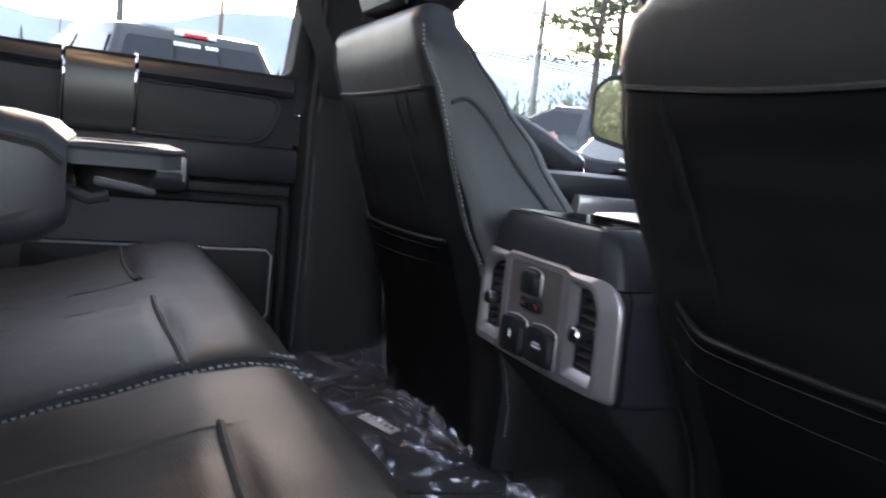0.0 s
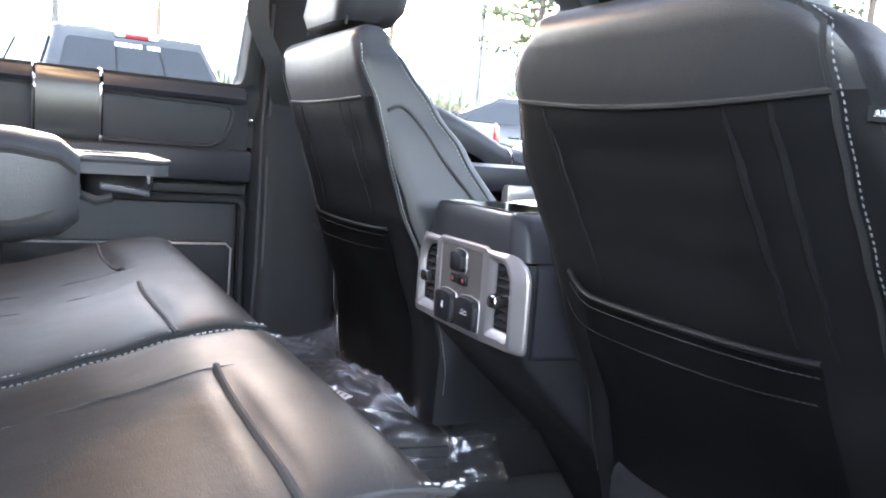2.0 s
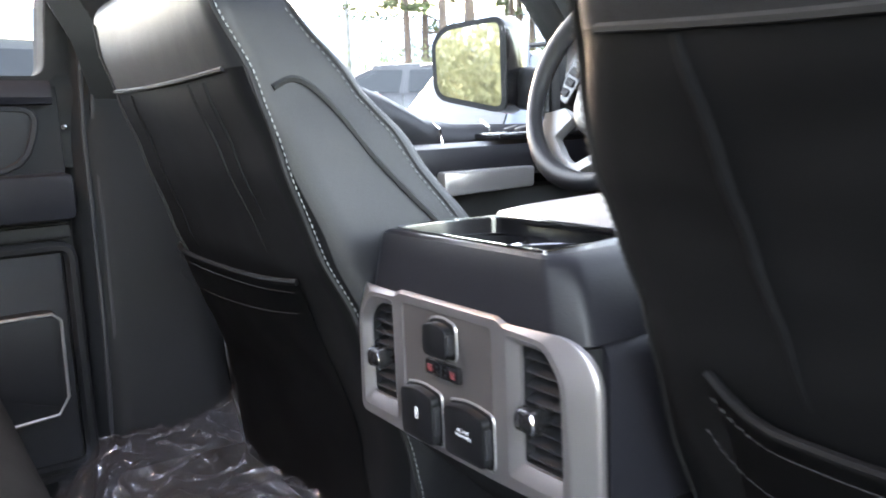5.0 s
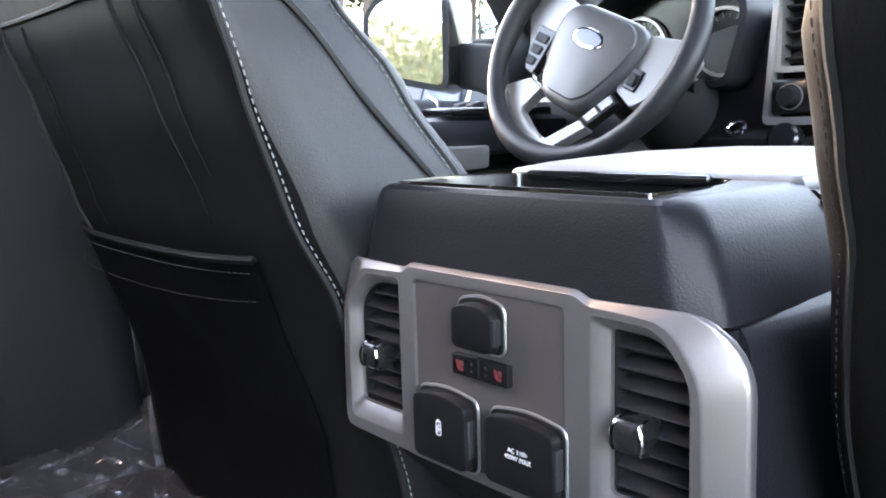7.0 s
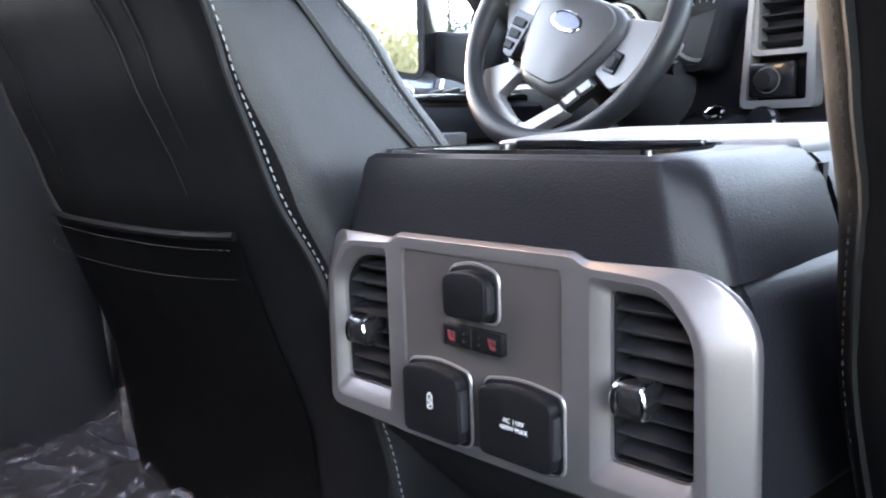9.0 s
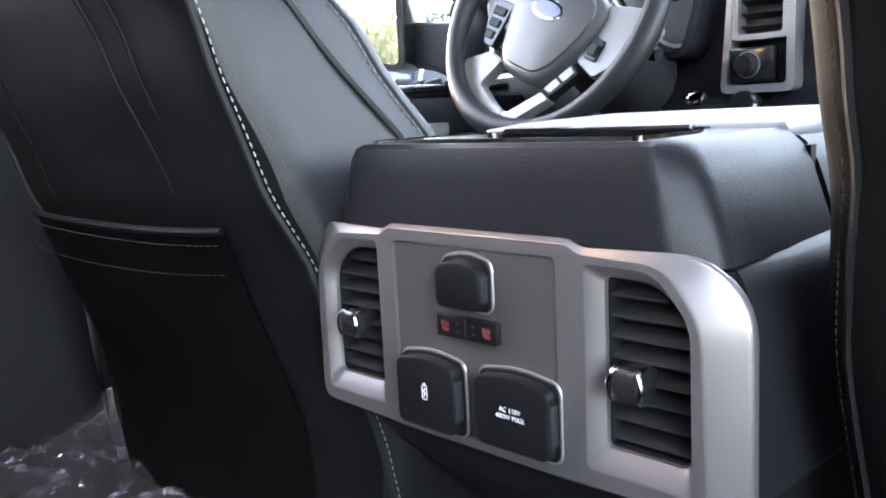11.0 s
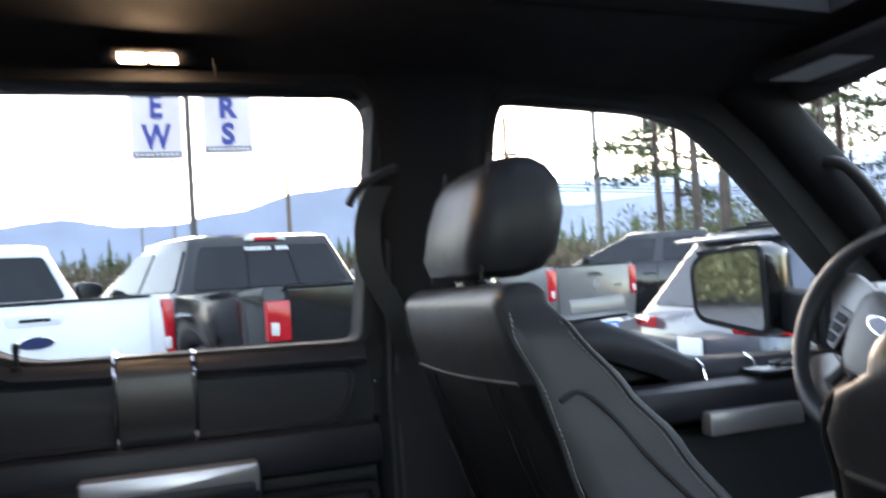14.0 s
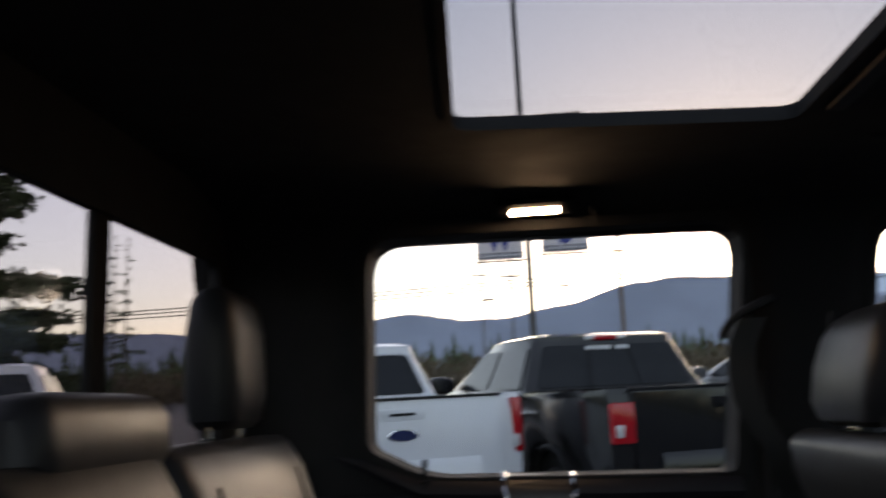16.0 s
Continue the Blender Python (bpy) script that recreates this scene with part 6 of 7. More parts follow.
def pickup(label, paint, place, badge=True, lamp_h=(0.98, 1.40), chrome_bumper=True, lamp_w=0.13, print_=True, sticker=False, group="parked pickups", plate=(0.35, 0.45, 0.62)):
    """A crew cab pickup; the middle of its tail stands at place, its nose along +y."""
    t = thing("pickup_truck", (0, 0, 0), label, "pickup truck", group=group)
    # bed sides, tail end and cab body
    for s in (-1, 1):
        arch = [(1.17 + 0.47 * math.cos(radians(a)), 0.46 + 0.50 * math.sin(radians(a))) for a in range(172, 4, -12)]
        prof_ = [(0.06, 0.62), (0.64, 0.50)] + [p for p in arch if p[1] > 0.5] + [(1.66, 0.50), (1.80, 0.48), (1.80, 1.40), (0.05, 1.44), (0.02, 1.30), (0.02, 0.95)]
        bs = bmn()
        loft(bs, [[(s * x, y, z) for y, z in prof_] for x in (0.80, 0.93, 0.985)] + [[(s * 1.0, y, z - 0.03 * (z > 1.3)) for y, z in inset(prof_, 0.03)]])
        part("bed_side", bs, paint, t)
        part("arch_lip", tube(bmn(), [(s * 0.995, 1.17 + 0.475 * math.cos(radians(a)), 0.46 + 0.505 * math.sin(radians(a))) for a in range(6, 176, 10)], 0.03, 6), PLASTIC, t)
        part("wheel_well", turned(bmn(), (s * 0.70, 1.17, 0.46), (s, 0, 0), [(0, 0.02), (0, 0.47), (0.24, 0.48)], 22), TYRE, t)
        lampo = rounded([(s * 0.99, lamp_h[0]), (s * (0.99 - lamp_w), lamp_h[0]), (s * (0.99 - lamp_w - 0.03), lamp_h[1]), (s * 0.99, lamp_h[1])][::s], 0.02, 3)
        tl = part("tail_lamp", prism(bmn(), lampo, "xz", 0.12, -0.005, edge=0.01), TAIL, t, "red tail lamp")
        part("reverse_lens", box(bmn(), (s * 0.93, -0.006, lamp_h[0] + 0.09), (0.06, 0.012, 0.09), bev=0.004), TAIL_W, tl)
    part("bed_floor", box(bmn(), (0, 0.95, 0.78), (1.62, 1.75, 0.06)), PLASTIC, t)
    part("bed_rail", box(bmn(), (0, 1.78, 1.20), (1.7, 0.03, 0.44)), paint, t)
    gate = part("tailgate", prism(bmn(), rounded([(-0.81, 0.70), (0.81, 0.70), (0.81, 1.425), (-0.81, 1.425)], 0.02, 3), "xz", 0.07, -0.012, edge=0.012), paint, t)
    part("gate_ledge", loft(bmn(), [[(x, y, z) for y, z in ((0.0, 0.98), (-0.012, 0.975), (-0.034, 0.93), (-0.030, 0.78), (0.0, 0.76))] for x in (-0.62, -0.55, 0.55, 0.62)]), paint, gate)
    part("gate_cap", box(bmn(), (0, 0.03, 1.432), (1.62, 0.11, 0.022), bev=0.006), PLASTIC, gate)
    part("gate_handle", prism(bmn(), rounded([(-0.17, 1.27), (0.17, 1.27), (0.20, 1.36), (-0.20, 1.36)], 0.015, 3), "xz", 0.0, -0.016, edge=0.006), paint, gate)
    part("handle_slot", box(bmn(), (0, -0.017, 1.315), (0.20, 0.012, 0.022), bev=0.004), PLASTIC, gate)
    if badge:
        part("badge", loft(bmn(), [[(0.12 * k * math.cos(a), f, 1.16 + 0.048 * k * math.sin(a)) for a in [2 * math.pi * i / 28 for i in range(28)]] for k, f in ((1.0, 0.0), (1.0, -0.020), (0.93, -0.024))]), CHROME, gate, "oval badge")
        part("badge_field", loft(bmn(), [[(0.108 * k * math.cos(a), f, 1.16 + 0.040 * k * math.sin(a)) for a in [2 * math.pi * i / 28 for i in range(28)]] for k, f in ((1.0, -0.02), (1.0, -0.027))]), BLUEOVAL, gate)
    else:
        part("badge", prism(bmn(), rounded([(-0.07, 1.14), (0.0, 1.06), (0.07, 1.14), (0.05, 1.22), (-0.05, 1.22)], 0.02, 3), "xz", 0, -0.022), CHROME, gate, "plain shield badge")
    for i in range(4 if print_ else 0):
        part("badge_print", box(bmn(), (0.42 + 0.055 * i, -0.016, 1.13), (0.035, 0.006, 0.035)), CHROME, gate)
    bmp = CHROME if chrome_bumper else paint
    part("bumper", loft(bmn(), [[(x, y - 0.10 * (1 - (abs(x) / 1.1) ** 2), z) for y, z in ((0.06, 0.66), (-0.10, 0.67), (-0.14, 0.62), (-0.13, 0.50), (-0.08, 0.46), (0.06, 0.46))] for x in (-0.98, -0.8, -0.4, 0, 0.4, 0.8, 0.98)]), bmp, t, "rear bumper")
    part("number_plate", box(bmn(), (0, -0.242, 0.57), (0.30, 0.012, 0.15), bev=0.003), mat("plate enamel", plate, 0.5), t, "number plate with plain bars")
    for i in range(3):
        part("plate_bar", box(bmn(), (-0.08 + 0.08 * i, -0.250, 0.57), (0.05, 0.004, 0.07)), GREYPRINT if plate[0] > 0.2 else WHITE_INK, t)
    # cab
    lo = [(-0.98, 1.82), (0.98, 1.82), (0.99, 3.2), (0.97, 4.55), (-0.97, 4.55), (-0.99, 3.2)]
    body = [[(x * k, y, z) for x, y in rounded(lo, 0.06, 3)] for z, k in ((0.50, 0.94), (0.62, 1.0), (1.05, 1.015), (1.38, 0.985), (1.42, 0.95))]
    part("cab_body", loft(bmn(), body), paint, t)
    hi_ = [[(-0.74, 2.02), (0.74, 2.02), (0.75, 2.9), (0.70, 3.45), (-0.70, 3.45), (-0.75, 2.9)], [(-0.62, 2.12), (0.62, 2.12), (0.63, 2.9), (0.58, 3.30), (-0.58, 3.30), (-0.63, 2.9)]]
    be = [(-0.93, 1.84), (0.93, 1.84), (0.94, 3.2), (0.92, 4.45), (-0.92, 4.45), (-0.94, 3.2)]
    green = [[(x, y, 1.41) for x, y in rounded(be, 0.05, 3)], [(x, y, 1.88) for x, y in rounded(hi_[0], 0.08, 3)], [(x * 0.985, y, 1.925) for x, y in rounded(hi_[0], 0.08, 3)], [(x, y, 1.955) for x, y in rounded(hi_[1], 0.1, 3)]]
    part("roof", loft(bmn(), green), paint, t, "cab roof and pillars")
    q = [(-0.93, 1.84, 1.41), (0.93, 1.84, 1.41), (0.74, 2.02, 1.88), (-0.74, 2.02, 1.88)]
    rwn = part("rear_window", patch(bmn(), q, 0.06, 0.94, 0.06, 0.90, 0.012, 0.06), CARGLASS, t, "dark rear window")
    for u in (0.36, 0.64):
        part("divider", patch(bmn(), q, u - 0.006, u + 0.006, 0.08, 0.88, 0.016, 0.005), PLASTIC, rwn)
    bl_ = part("brake_lamp", box(bmn(), (0, 2.02, 1.905), (0.24, 0.05, 0.045), bev=0.008), TAIL, t, "high red brake lamp")
    for s in (-1, 1):
        part("clear_lens", box(bmn(), (s * 0.165, 2.02, 1.903), (0.09, 0.05, 0.040), bev=0.008), TAIL_W, bl_)
    if sticker:
        for i in range(10):
            if i != 6:
                part("sticker_bar", patch(bmn(), q, 0.352 + 0.030 * i, 0.374 + 0.030 * i, 0.80, 0.875, 0.018, 0.006, 0.004), WHITE_INK, rwn)
    for s in (-1, 1):
        def sq(y0, y1, y2, y3):
            a, b, c, d = (s * 0.938, y0, 1.41), (s * 0.938, y1, 1.41), (s * 0.748, y2, 1.88), (s * 0.748, y3, 1.88)
            return [b, a, d, c] if s < 0 else [a, b, c, d]
        part("side_window", patch(bmn(), sq(1.95, 2.85, 2.80, 2.10), 0.03, 0.97, 0.06, 0.88, 0.012, 0.05), CARGLASS, t, "dark side window")
        part("side_window", patch(bmn(), sq(2.95, 4.15, 3.35, 2.88), 0.03, 0.97, 0.06, 0.88, 0.012, 0.05), CARGLASS, t, "dark side window")
        for y in (2.05, 3.05):
            part("door_handle", box(bmn(), (s * 1.0, y, 1.22), (0.04, 0.2, 0.035), bev=0.01), paint if badge else CHROME, t)
        part("door_gap", box(bmn(), (s * 0.992, 2.92, 1.0), (0.02, 0.012, 0.8)), SEAM, t)
        part("sill_step", box(bmn(), (s * 0.99, 3.0, 0.42), (0.16, 2.2, 0.05), bev=0.02), PLASTIC, t)
        part("mirror", loft(bmn(), [[(s * x, y, z) for y, z in rrect(d, h, 0.03, 4, 4.12, 1.50)] for x, d, h in ((0.97, 0.10, 0.12), (1.06, 0.14, 0.20), (1.22, 0.13, 0.20), (1.25, 0.08, 0.14))]), paint, t)
        car_wheel(t, s * 0.86, 1.17, 0.40)
        car_wheel(t, s * 0.86, 4.95, 0.40)
    wq = [(0.92, 4.45, 1.41), (-0.92, 4.45, 1.41), (-0.70, 3.45, 1.88), (0.70, 3.45, 1.88)]
    part("windscreen", patch(bmn(), wq, 0.06, 0.94, 0.05, 0.92, 0.012, 0.05), CARGLASS, t, "windscreen")
    part("bonnet", loft(bmn(), [[(x, y, z) for x, z in rounded([(-w, 0.55), (w, 0.55), (w, zt - 0.12), (w * 0.85, zt), (-w * 0.85, zt), (-w, zt - 0.12)], 0.05, 3)] for y, w, zt in ((4.40, 0.97, 1.40), (5.0, 0.98, 1.38), (5.7, 0.97, 1.32), (5.88, 0.92, 1.20))]), paint, t)
    part("chassis", box(bmn(), (0, 2.7, 0.52), (1.5, 5.2, 0.22)), PLASTIC, t)
    t.matrix_basis = place
    return t


def suv(label, paint, place, group="parked cars"):
    """A wagon with a roof rack; the middle of its tail stands at place, its nose along +y."""
    t = thing("sport_utility_car", (0, 0, 0), label, "car", group=group)
    lo = [(-0.86, 0.06), (0.86, 0.06), (0.92, 1.0), (0.92, 3.4), (0.84, 4.6), (-0.84, 4.6), (-0.92, 3.4), (-0.92, 1.0)]
    part("body", loft(bmn(), [[(x * k, y + dy * (1 - y / 4.6), z) for x, y in rounded(lo, 0.14, 4)] for z, k, dy in ((0.28, 0.92, 0.05), (0.45, 1.0, 0.0), (0.80, 1.015, 0.0), (1.02, 0.975, 0.05), (1.06, 0.94, 0.08))]), paint, t)
    be = [(-0.84, 0.16), (0.84, 0.16), (0.87, 1.2), (0.84, 3.55), (-0.84, 3.55), (-0.87, 1.2)]
    up_ = [(-0.62, 0.52), (0.62, 0.52), (0.66, 1.4), (0.60, 2.75), (-0.60, 2.75), (-0.66, 1.4)]
    part("roof", loft(bmn(), [[(x, y, 1.05) for x, y in rounded(be, 0.1, 4)], [(x, y, 1.56) for x, y in rounded(up_, 0.1, 4)], [(x * 0.97, y, 1.61) for x, y in rounded(up_, 0.1, 4)], [(x * 0.8, 0.1 + y * 0.95, 1.645) for x, y in rounded(up_, 0.12, 4)]]), paint, t)
    q = [(-0.84, 0.16, 1.05), (0.84, 0.16, 1.05), (0.62, 0.52, 1.56), (-0.62, 0.52, 1.56)]
    part("rear_window", patch(bmn(), q, 0.07, 0.93, 0.05, 0.88, 0.012, 0.08), CARGLASS, t, "dark rear window")
    part("spoiler", box(bmn(), (0, 0.46, 1.60), (1.2, 0.22, 0.03), (8, 0, 0), bev=0.012), paint, t)
    for s in (-1, 1):
        def sq(y0, y1, y2, y3):
            a, b, c, d = (s * 0.872, y0, 1.06), (s * 0.872, y1, 1.06), (s * 0.652, y2, 1.56), (s * 0.652, y3, 1.56)
            return [b, a, d, c] if s < 0 else [a, b, c, d]
        part("side_window", patch(bmn(), sq(0.40, 1.20, 1.20, 0.75), 0.04, 0.97, 0.08, 0.86, 0.014, 0.05), CARGLASS, t, "dark side window")
        part("side_window", patch(bmn(), sq(1.26, 2.15, 2.05, 1.26), 0.03, 0.97, 0.08, 0.86, 0.014, 0.04), CARGLASS, t, "dark side window")
        part("side_window", patch(bmn(), sq(2.22, 3.35, 2.70, 2.12), 0.03, 0.97, 0.08, 0.86, 0.014, 0.04), CARGLASS, t, "dark side window")
        part("window_trim", tube(bmn(), [(s * 0.885, 0.40, 1.075), (s * 0.89, 1.3, 1.07), (s * 0.885, 3.35, 1.07)], 0.011, 6), CHROME, t, "chrome window strip")
        part("rear_trim", tube(bmn(), [(s * 0.885, 0.42, 1.075), (s * 0.80, 0.62, 1.30), (s * 0.71, 0.76, 1.46)], 0.016, 6), CHROME, t)
        part("rack_rail", tube(bmn(), spline([(s * 0.56, 0.75, 1.62), (s * 0.57, 0.95, 1.685), (s * 0.57, 1.8, 1.70), (s * 0.55, 2.5, 1.685), (s * 0.54, 2.7, 1.62)], 4), 0.018, 8), PLASTIC, t, "black roof rail")
        tl = part("tail_lamp", loft(bmn(), [[(s * x, y, z) for y, z in rrect(0.16, 0.085, 0.03, 3, yc_, 0.95)] for x, yc_ in ((0.55, 0.09), (0.78, 0.12), (0.925, 0.24))]), TAIL, t, "red tail lamp")
        part("mirror", box(bmn(), (s * 1.0, 3.12, 1.12), (0.20, 0.10, 0.14), bev=0.03), paint, t)
        car_wheel(t, s * 0.80, 0.98, 0.35, 0.23)
        car_wheel(t, s * 0.80, 3.70, 0.35, 0.23)
    for y in (1.1, 2.1):
        part("rack_bar", tube(bmn(), [(-0.62, y, 1.725), (0.62, y, 1.725)], 0.020, 8), PLASTIC, t, "roof rack bar")
    wq = [(0.84, 3.55, 1.05), (-0.84, 3.55, 1.05), (-0.60, 2.75, 1.56), (0.60, 2.75, 1.56)]
    part("windscreen", patch(bmn(), wq, 0.05, 0.95, 0.05, 0.92, 0.012, 0.06), CARGLASS, t, "windscreen")
    part("number_plate", box(bmn(), (0, 0.03, 0.78), (0.30, 0.02, 0.15), bev=0.003), WHITE_INK, t)
    t.matrix_basis = place
    return t


pickup("white crew cab pickup parked tail towards the camera truck", WHITEPAINT, pose(-1.44, 5.59, 0, 0, 0, 25), lamp_w=0.06, print_=False)
pickup("glossy black crew cab pickup parked at an angle", BLACKPAINT, pose(1.015, 5.69, 0, 0, 0, 20.5), lamp_h=(1.05, 1.34), lamp_w=0.20, badge=False, sticker=True)
pickup("dark grey pickup with a chrome rear bumper", GREYPAINT, pose(5.06, 9.88, 0, 0, 0, 25), badge=False, plate=(0.02, 0.16, 0.62))
pickup("black crew cab pickup seen side on", BLACKPAINT, pose(10.4, 11.3, 0, 0, 0, 58), badge=True)
suv("dark blue-grey wagon with a roof rack on the lane", BLUEGREYPAINT, pose(3.15, 4.85, 0, 0, 0, -90))
suv("dark wagon parked behind the pickups", BLACKPAINT, pose(-3.6, 21.0, 0, 0, 0, 60))
suv("dark wagon parked behind the pickups", BLUEGREYPAINT, pose(3.2, 18.5, 0, 0, 0, 62))
pickup("white pickup parked behind the cab", WHITEPAINT, pose(-5.6, 5.8, 0, 0, 0, 25), print_=False)
suv("red car far across the lot", REDPAINT, pose(17.5, 21.0, 0, 0, 0, 80))
suv("red car far across the lot", REDPAINT, pose(-15.0, 24.0, 0, 0, 0, 80))


# ---- poles, banners, cables ----
def lamp_pole(x, y, top, label, heads=True):
    p = thing("street_lamp", (x, y, 0), label, "lamp post")
    part("pole", tube(bmn(), [(x, y, 0), (x, y, top)], [0.065, 0.050], 12), POLEGREY, p)
    part("footing", turned(bmn(), (x, y, 0), (0, 0, 1), [(0, 0.28), (0.5, 0.28), (0.52, 0.25), (0.52, 0.0)], 18), STEEL, p)
    if heads:
        part("crossarm", tube(bmn(), [(x - 0.35, y, top - 0.03), (x + 0.35, y, top - 0.03)], 0.04, 8), POLEGREY, p)
        for s in (-1, 1):
            part("lamp_head", box(bmn(), (x + s * 0.62, y, top - 0.06), (0.55, 0.42, 0.22), (0, s * 8, 0), bev=0.04), STEEL, p, "grey floodlight head")
    return p


lamp_pole(-0.265, 14.4, 9.2, "tall dark lamp post with two floodlight heads")


def banner(x0, x1, y, z0, z1, text, label):
    b = thing("banner", ((x0 + x1) / 2, y, z0), label, "banner", group="banners on the lamp post")
    w, c = x1 - x0, (x0 + x1) / 2
    bb_ = bmn()
    rows_ = []
    for i in range(13):
        t = i / 12
        rows_.append([(x0 + w * j / 8, y + 0.02 * math.sin(3.2 * t + j * 0.5), z0 + (z1 - z0) * t) for j in range(9)])
    loft(bb_, rows_, closed=False)
    bmesh.ops.solidify(bb_, geom=bb_.faces[:], thickness=0.006)
    part("cloth", bb_, BANNER, b)
    hgt = (1.62 if len(text) == 3 else 1.88) / len(text)
    for i, ch in enumerate(text):
        lettering(ch, pose(c, y - 0.035, z0 + 0.09 + hgt * (len(text) - i - 0.5), 90, 0, 0), hgt * 1.08, NAVY, "print", b, 0.004, bold=0.022, narrow=0.74 if len(text) == 3 else 0.95)
    part("print_band", box(bmn(), (c, y - 0.032, z0 + 0.075), (w * 0.92, 0.006, 0.10)), GREYPRINT, b)
    for i in range(9):
        part("print_bar", box(bmn(), (x0 + w * (0.12 + 0.095 * i), y - 0.037, z0 + 0.075), (w * 0.06, 0.004, 0.05)), BANNER, b)
    for z in (z0 - 0.03, z1 + 0.03):
        part("bracket", tube(bmn(), [(x0 - 0.03, y, z), (x1 + 0.03, y, z)], 0.018, 6), POLEGREY, b)


banner(-1.22, -0.36, 14.4, 3.72, 6.3, "NEW", "white banner on a pole lettered NEW in blue")
banner(-0.02, 0.84, 14.4, 3.80, 6.4, "CARS", "white banner on a pole lettered CARS in blue")

for x, y, top, r, m_ in ((5.25, 46, 10.5, 0.14, TIMBER), (-2.45, 44, 9.0, 0.07, STEEL), (-0.83, 40, 8.2, 0.07, STEEL), (12.0, 30, 7.5, 0.12, TIMBER), (16.0, 30, 8.0, 0.16, STEEL)):
    up_pole = thing("utility_pole", (x, y, 0), "slim weathered pole beside the road", "pole", group="poles along the road")
    part("shaft", tube(bmn(), [(x, y, 0), (x + 0.05, y, top)], [r, r * 0.7], 10), m_, up_pole)
    part("crossarm", box(bmn(), (x, y, top * 0.8), (1.1, 0.09, 0.10), bev=0.01), m_, up_pole)
for k in range(3):
    cab_ = thing("overhead_cable", (0, 46, 8), "thin black cable strung between the road poles", "cable", group="overhead cables")
    top = (7.32, 6.90, 7.12)[k]
    pts = [(-62 + 67 * t, 42 + 4.2 * t, top - 1.20 * (1 - t) - 2.6 * (1 - t) * t + 0.3 * (1 - t)) for t in [i / 24 for i in range(25)]]
    pts += [(5 + 70 * t, 46.2 + 3 * t, top - 3.4 * t + 0.9 * t * t) for t in [i / 20 for i in range(1, 21)]]
    part("strand", tube(bmn(), pts, 0.034, 5), WIRE, cab_)
    if k:
        part("splice_case", box(bmn(), (-6.3 + 4.2 * k, 45.6, 5.45 + 0.55 * k), (0.7, 0.14, 0.14), bev=0.04), WIRE, cab_)


# ---- hills and mountains ----
def ridge(name, label, dist, a0, a1, height, seed, m, step=1.0):
    """A long wooded ridge round the place; height gives degrees above the level at a bearing."""
    b = bmn()
    rows_ = [[], [], [], []]
    k = int((a1 - a0) / step)
    for i in range(k + 1):
        a = a0 + (a1 - a0) * i / k
        h = height(a) + 0.25 * noise.noise(Vector((a * 0.35, seed, 0))) + 0.08 * noise.noise(Vector((a * 1.7, seed, 3)))
        hh = dist * math.tan(radians(max(0.05, h)))
        for r_, (kk, zz) in enumerate(((1.0, -5), (1.08, hh * 0.55), (1.18, hh * 1.18), (1.6, -5))):
            rows_[r_].append((math.sin(radians(a)) * dist * kk, math.cos(radians(a)) * dist * kk, zz))
    loft(b, rows_, closed=False)
    return tagged(part(name, b, m), label, "mountain", kind="structure")


def bumps(*pk):
    return lambda a: sum(h * math.exp(-((a - c) / w) ** 2) for c, h, w in pk)


# the two far ranges wear their haze as colour
ridge("backdrop", "wooded mountain beyond the road, painted blue with haze", 1500, -75, 75, lambda a: 3.7 + bumps((11, 2.6, 9), (-8, 1.0, 4.5), (46, 1.5, 15), (-30, 0.4, 8), (-52, 1.5, 12))(a), 1.0, HILL_FAR, 0.5)
ridge("backdrop", "far mountain range under the sky, painted pale with haze", 2600, 10, 75, lambda a: 5.3 + bumps((28, 0.4, 5), (50, 0.8, 12))(a), 4.0, HILL_HAZED, 0.5)
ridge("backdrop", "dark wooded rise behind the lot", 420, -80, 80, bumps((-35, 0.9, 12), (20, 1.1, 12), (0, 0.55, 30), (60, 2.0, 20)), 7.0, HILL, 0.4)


# ---- trees ----
def crown_clumps(bm, pts, size, rng):
    """Small leaf sprays: two crossed bent blades at each place."""
    for p, d in pts:
        for _ in range(2):
            u = Vector((rng.uniform(-1, 1), rng.uniform(-1, 1), rng.uniform(-0.5, 0.5))).normalized()
            w = (d + u * 0.9).normalized()
            v = w.cross(u)
            if v.length < 1e-3:
                continue
            v = v.normalized() * size * rng.uniform(0.18, 0.34)
            L = w * size * rng.uniform(0.6, 1.2)
            a, b, c, e = p - v * 0.5, p + v * 0.5, p + L * 0.55 + v, p + L
            f_ = p + L * 0.55 - v
            vs = [bm.verts.new(q) for q in (p, c, e, f_)]
            bm.faces.new(vs)


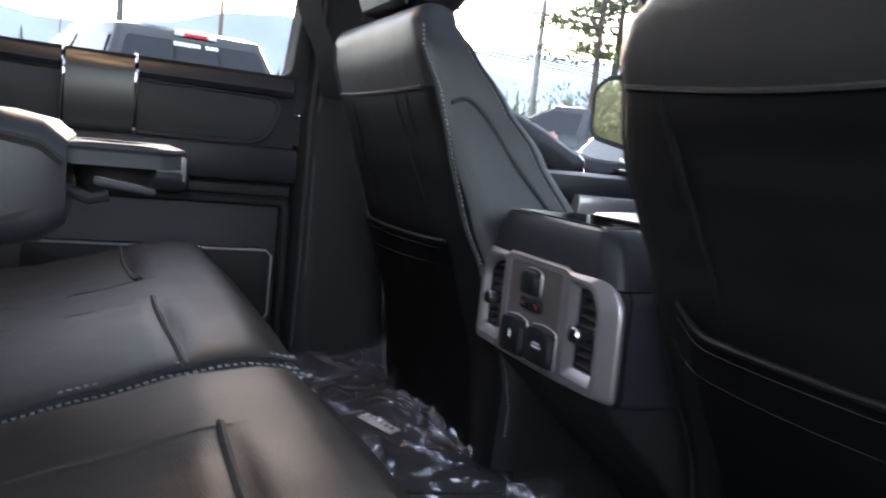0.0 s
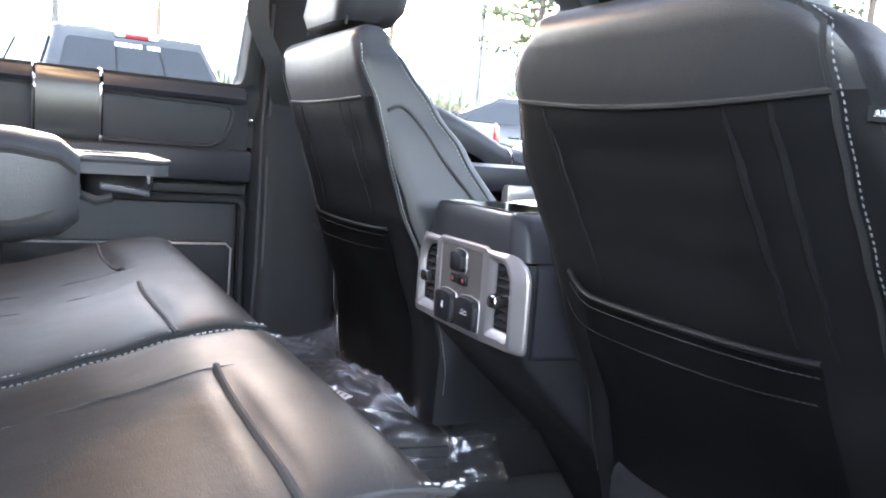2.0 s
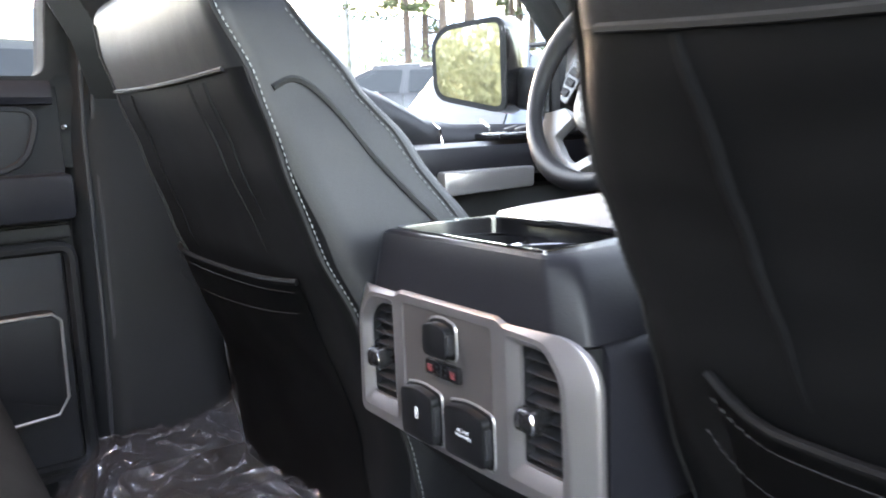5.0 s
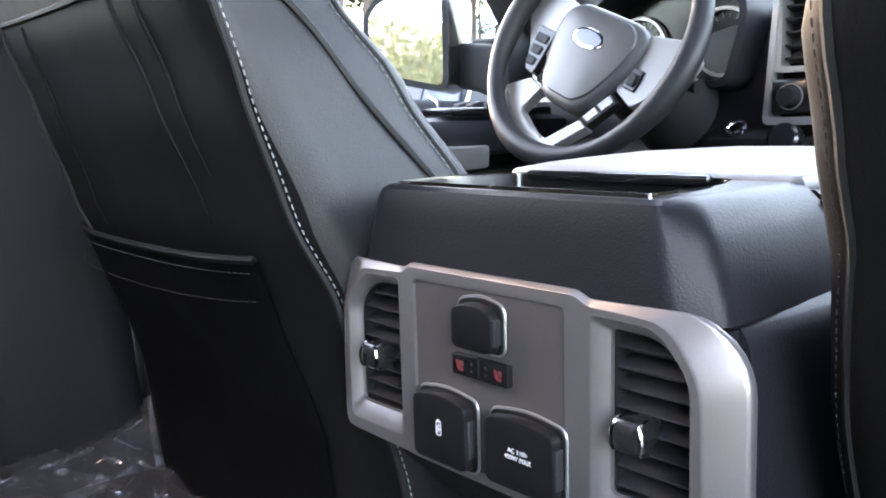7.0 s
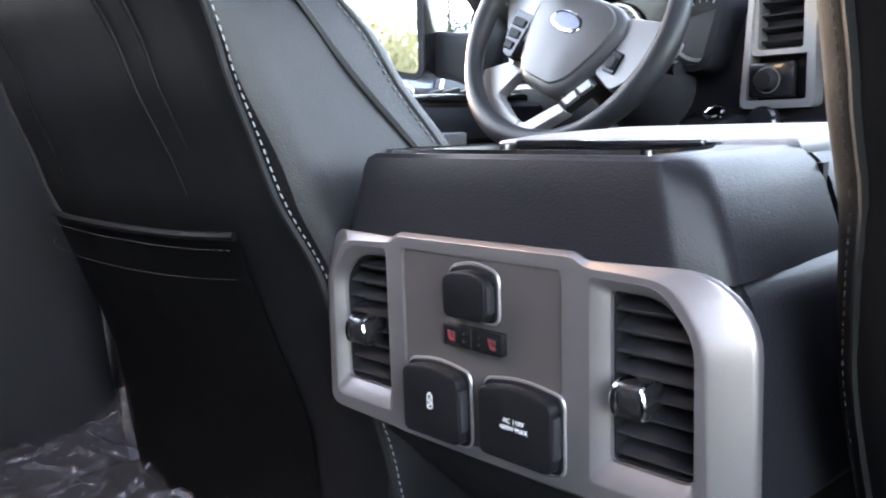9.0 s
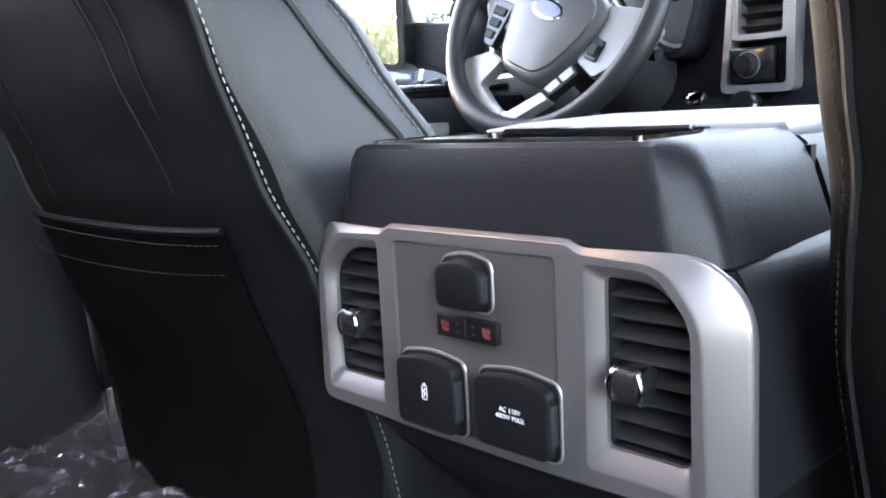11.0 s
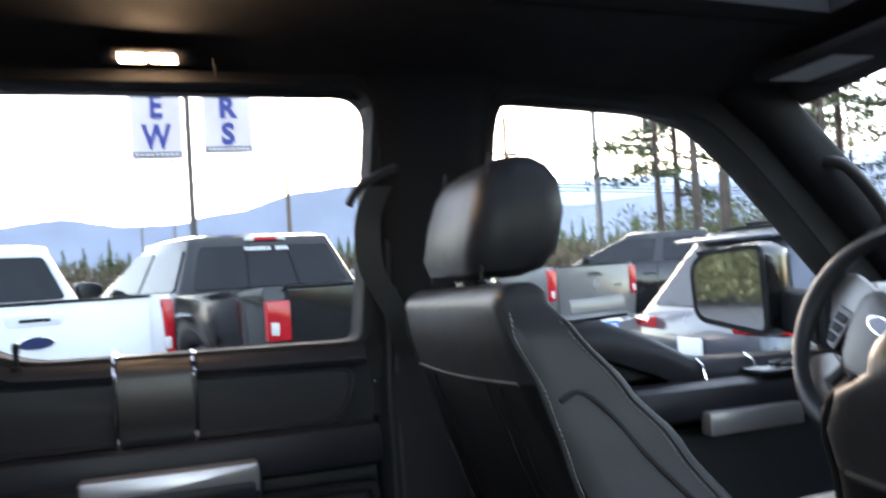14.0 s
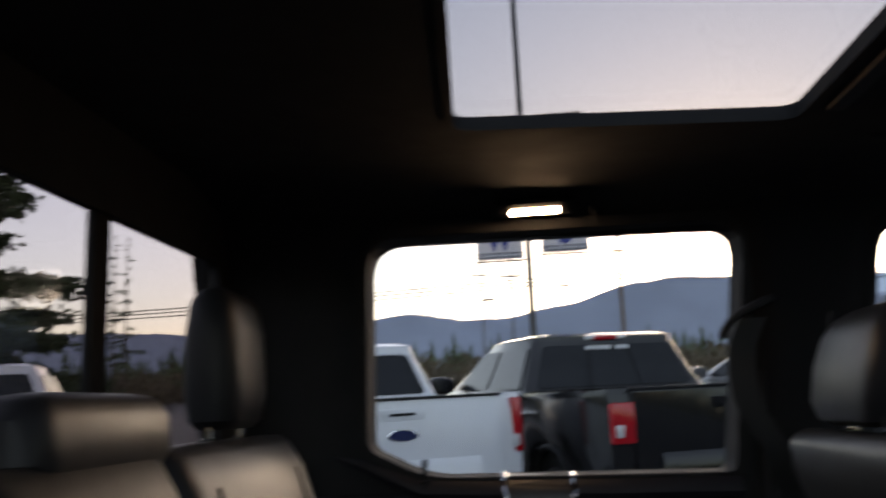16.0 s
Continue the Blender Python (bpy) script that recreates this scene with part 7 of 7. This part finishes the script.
def pine(x, y, h, crown_from, spread, seed, label, dense=1.0):
    """A tall conifer: tapered trunk, drooping limbs and needle sprays."""
    rng = random.Random(seed)
    t = thing("pine_tree", (x, y, 0), label, "tree", group="trees by the road")
    lean = rng.uniform(-0.25, 0.25)
    trunk = [(x + lean * (i / 8) ** 1.5, y, h * i / 8) for i in range(9)]
    tb_ = bmn()
    tube(tb_, trunk, [0.013 * h * (1 - i / 8.6) * 0.55 + 0.02 for i in range(9)], 9)
    sprays = []
    nl = int(40 * dense)
    for i in range(nl):
        t_ = crown_from + (1 - crown_from) * (i + rng.random()) / nl
        z = h * t_
        a = rng.uniform(0, 2 * math.pi)
        L = spread * (1.08 - t_) / (1.08 - crown_from) * rng.uniform(0.45, 1.1)
        base = Vector((x + lean * t_ ** 1.5, y, z))
        d = Vector((math.cos(a), math.sin(a), rng.uniform(-0.15, 0.25)))
        pts_ = [base, base + d * L * 0.5 + Vector((0, 0, -0.02 * L)), base + d * L + Vector((0, 0, -0.18 * L))]
        tube(tb_, pts_, [0.05 * L / spread + 0.015, 0.03, 0.01], 5)
        m_ = max(6, int(L * 46 * dense))
        for k in range(m_):
            s_ = rng.uniform(0.25, 1.05)
            p = pts_[0].lerp(pts_[2], s_) + Vector((rng.uniform(-1, 1), rng.uniform(-1, 1), rng.uniform(-0.5, 0.4))) * (0.10 + 0.16 * L)
            sprays.append((p, (d + Vector((rng.uniform(-1, 1), rng.uniform(-1, 1), rng.uniform(-0.8, 0.4))) * 0.8).normalized()))
    part("trunk", tb_, BARK, t)
    cb = bmn()
    crown_clumps(cb, sprays, 0.16 * (spread / 2.2) ** 0.5, rng)
    crown_clumps(cb, sprays, 0.12 * (spread / 2.2) ** 0.5, rng)
    part("crown", cb, NEEDLES, t, smooth=False)
    return t


for i, (x, y, h, cf, sp_) in enumerate(((13.5, 19.5, 17, 0.35, 2.6), (15.5, 21, 19, 0.4, 2.8), (18.5, 20, 18, 0.3, 2.6), (21, 22, 20, 0.45, 3.0), (23, 19, 18, 0.3, 2.6), (19, 16, 17, 0.5, 2.4), (24, 15, 19, 0.35, 2.8), (27, 18, 20, 0.4, 3.0), (26, 12, 18, 0.4, 2.6), (29, 9, 19, 0.35, 2.8), (30, 14, 20, 0.45, 3.0), (16.5, 25, 18, 0.2, 2.8), (33, 5, 19, 0.4, 2.8), (14.5, 23, 16, 0.25, 2.4), (17.5, 23.5, 17, 0.35, 2.4), (20.5, 25, 18, 0.25, 2.6), (22, 16.5, 18, 0.45, 2.5), (25, 22, 19, 0.3, 2.8), (28, 13.5, 19, 0.3, 2.8))):
    pine(x, y, h, cf, sp_, 100 + i, "tall pine with bare lower trunk at the lot's edge", 1.0)
rng_t = random.Random(77)
for i in range(16):
    x_ = rng_t.uniform(19, 46)
    pine(x_, rng_t.uniform(0.45, 1.0) * x_ + 6, rng_t.uniform(15, 21), rng_t.uniform(0.2, 0.5), rng_t.uniform(2.2, 3.0), 500 + i, "tall pine with bare lower trunk at the lot's edge", 0.8)
pine(-13.4, 17.3, 12, 0.06, 3.4, 300, "full dark conifer behind the parked cars", 2.6)
for i in range(10):
    pine(-55 + 3 * i, 60 + (i * 7) % 11, 10 + (i * 5) % 6, 0.1, 2.0, 400 + i, "small dark conifer across the road", 0.7)


def scrub_belt(name, label, m, seed, n, x0, x1, y0, y1, h0, h1, blade):
    rng = random.Random(seed)
    b = bmn()
    for _ in range(n):
        x, y, h = rng.uniform(x0, x1), rng.uniform(y0, y1), rng.uniform(h0, h1)
        for k in range(7):
            p = Vector((x + rng.gauss(0, h * 0.2), y + rng.gauss(0, h * 0.2), h * rng.uniform(0.05, 0.9)))
            d = Vector((rng.gauss(0, 0.5), rng.gauss(0, 0.5), 1)).normalized()
            u = d.orthogonal().normalized()
            u.rotate(Euler((0, 0, rng.uniform(0, 6.28))))
            L = blade * rng.uniform(0.5, 1.3) * (0.5 + h * 0.25)
            vs = [b.verts.new(q) for q in (p, p + d * L * 0.5 + u * L * 0.25, p + d * L, p + d * L * 0.5 - u * L * 0.22)]
            b.faces.new(vs)
    return tagged(part(name, b, m, smooth=False), label, "trees", kind="stuff")


def far_firs(name, label, seed, n, a0, a1, d0, d1, h0, h1):
    """A far belt of small firs: each a slim stack of ragged drooping sprays."""
    rng = random.Random(seed)
    b = bmn()
    for _ in range(n):
        a, d, h = radians(rng.uniform(a0, a1)), rng.uniform(d0, d1), rng.uniform(h0, h1) * rng.uniform(0.6, 1.0)
        x, y = math.sin(a) * d, math.cos(a) * d
        w0 = h * rng.uniform(0.16, 0.24)
        for k in range(11):
            t = k / 11
            z, w = h * (0.04 + 0.92 * t), w0 * (1 - t) + 0.04 * h * 0.3
            for q in range(4):
                az = rng.uniform(0, 6.28)
                dx, dy = math.cos(az) * w * rng.uniform(0.6, 1.15), math.sin(az) * w * rng.uniform(0.6, 1.15)
                vs = [b.verts.new(p_) for p_ in ((x, y, z + h * 0.11), (x + dx * 0.9 - dy * 0.25, y + dy * 0.9 + dx * 0.25, z - h * 0.02), (x + dx, y + dy, z - h * 0.035), (x + dx * 0.4 + dy * 0.3, y + dy * 0.4 - dx * 0.3, z))]
                b.faces.new(vs)
    return tagged(part(name, b, NEEDLES, smooth=False), label, "trees", kind="stuff")


far_firs("woodland", "dark belt of firs across the road", 5, 3200, -70, 42, 170, 270, 5.0, 13.5)
far_firs("woodland", "tall dark firs behind the open doorway", 15, 300, 95, 252, 55, 90, 7.0, 14.0)
far_firs("woodland", "tall dark firs along the end of the lot", 16, 140, 252, 274, 42, 70, 8.0, 16.0)
scrub_belt("shrubs", "bare brown shrubs along the road", SCRUB, 6, 5200, -90, 70, 90, 140, 1.5, 5.0, 0.6)
scrub_belt("shrubs", "green undergrowth below the tall pines", UNDERGROWTH, 8, 20000, 15.5, 46, 22, 29, 0.6, 4.0, 0.12)
scrub_belt("shrubs", "yellowed bushes behind the parked cars", BUSH, 9, 16000, -40, -24, 6, 24, 0.8, 6.5, 0.14)

# the lot rises gently away from the cab
SLOPE = Matrix.Rotation(radians(1.65), 4, "X")
for ob in [o for o in bpy.data.objects if o not in INDOORS and o.parent is None]:
    ob.matrix_basis = SLOPE @ ob.matrix_basis
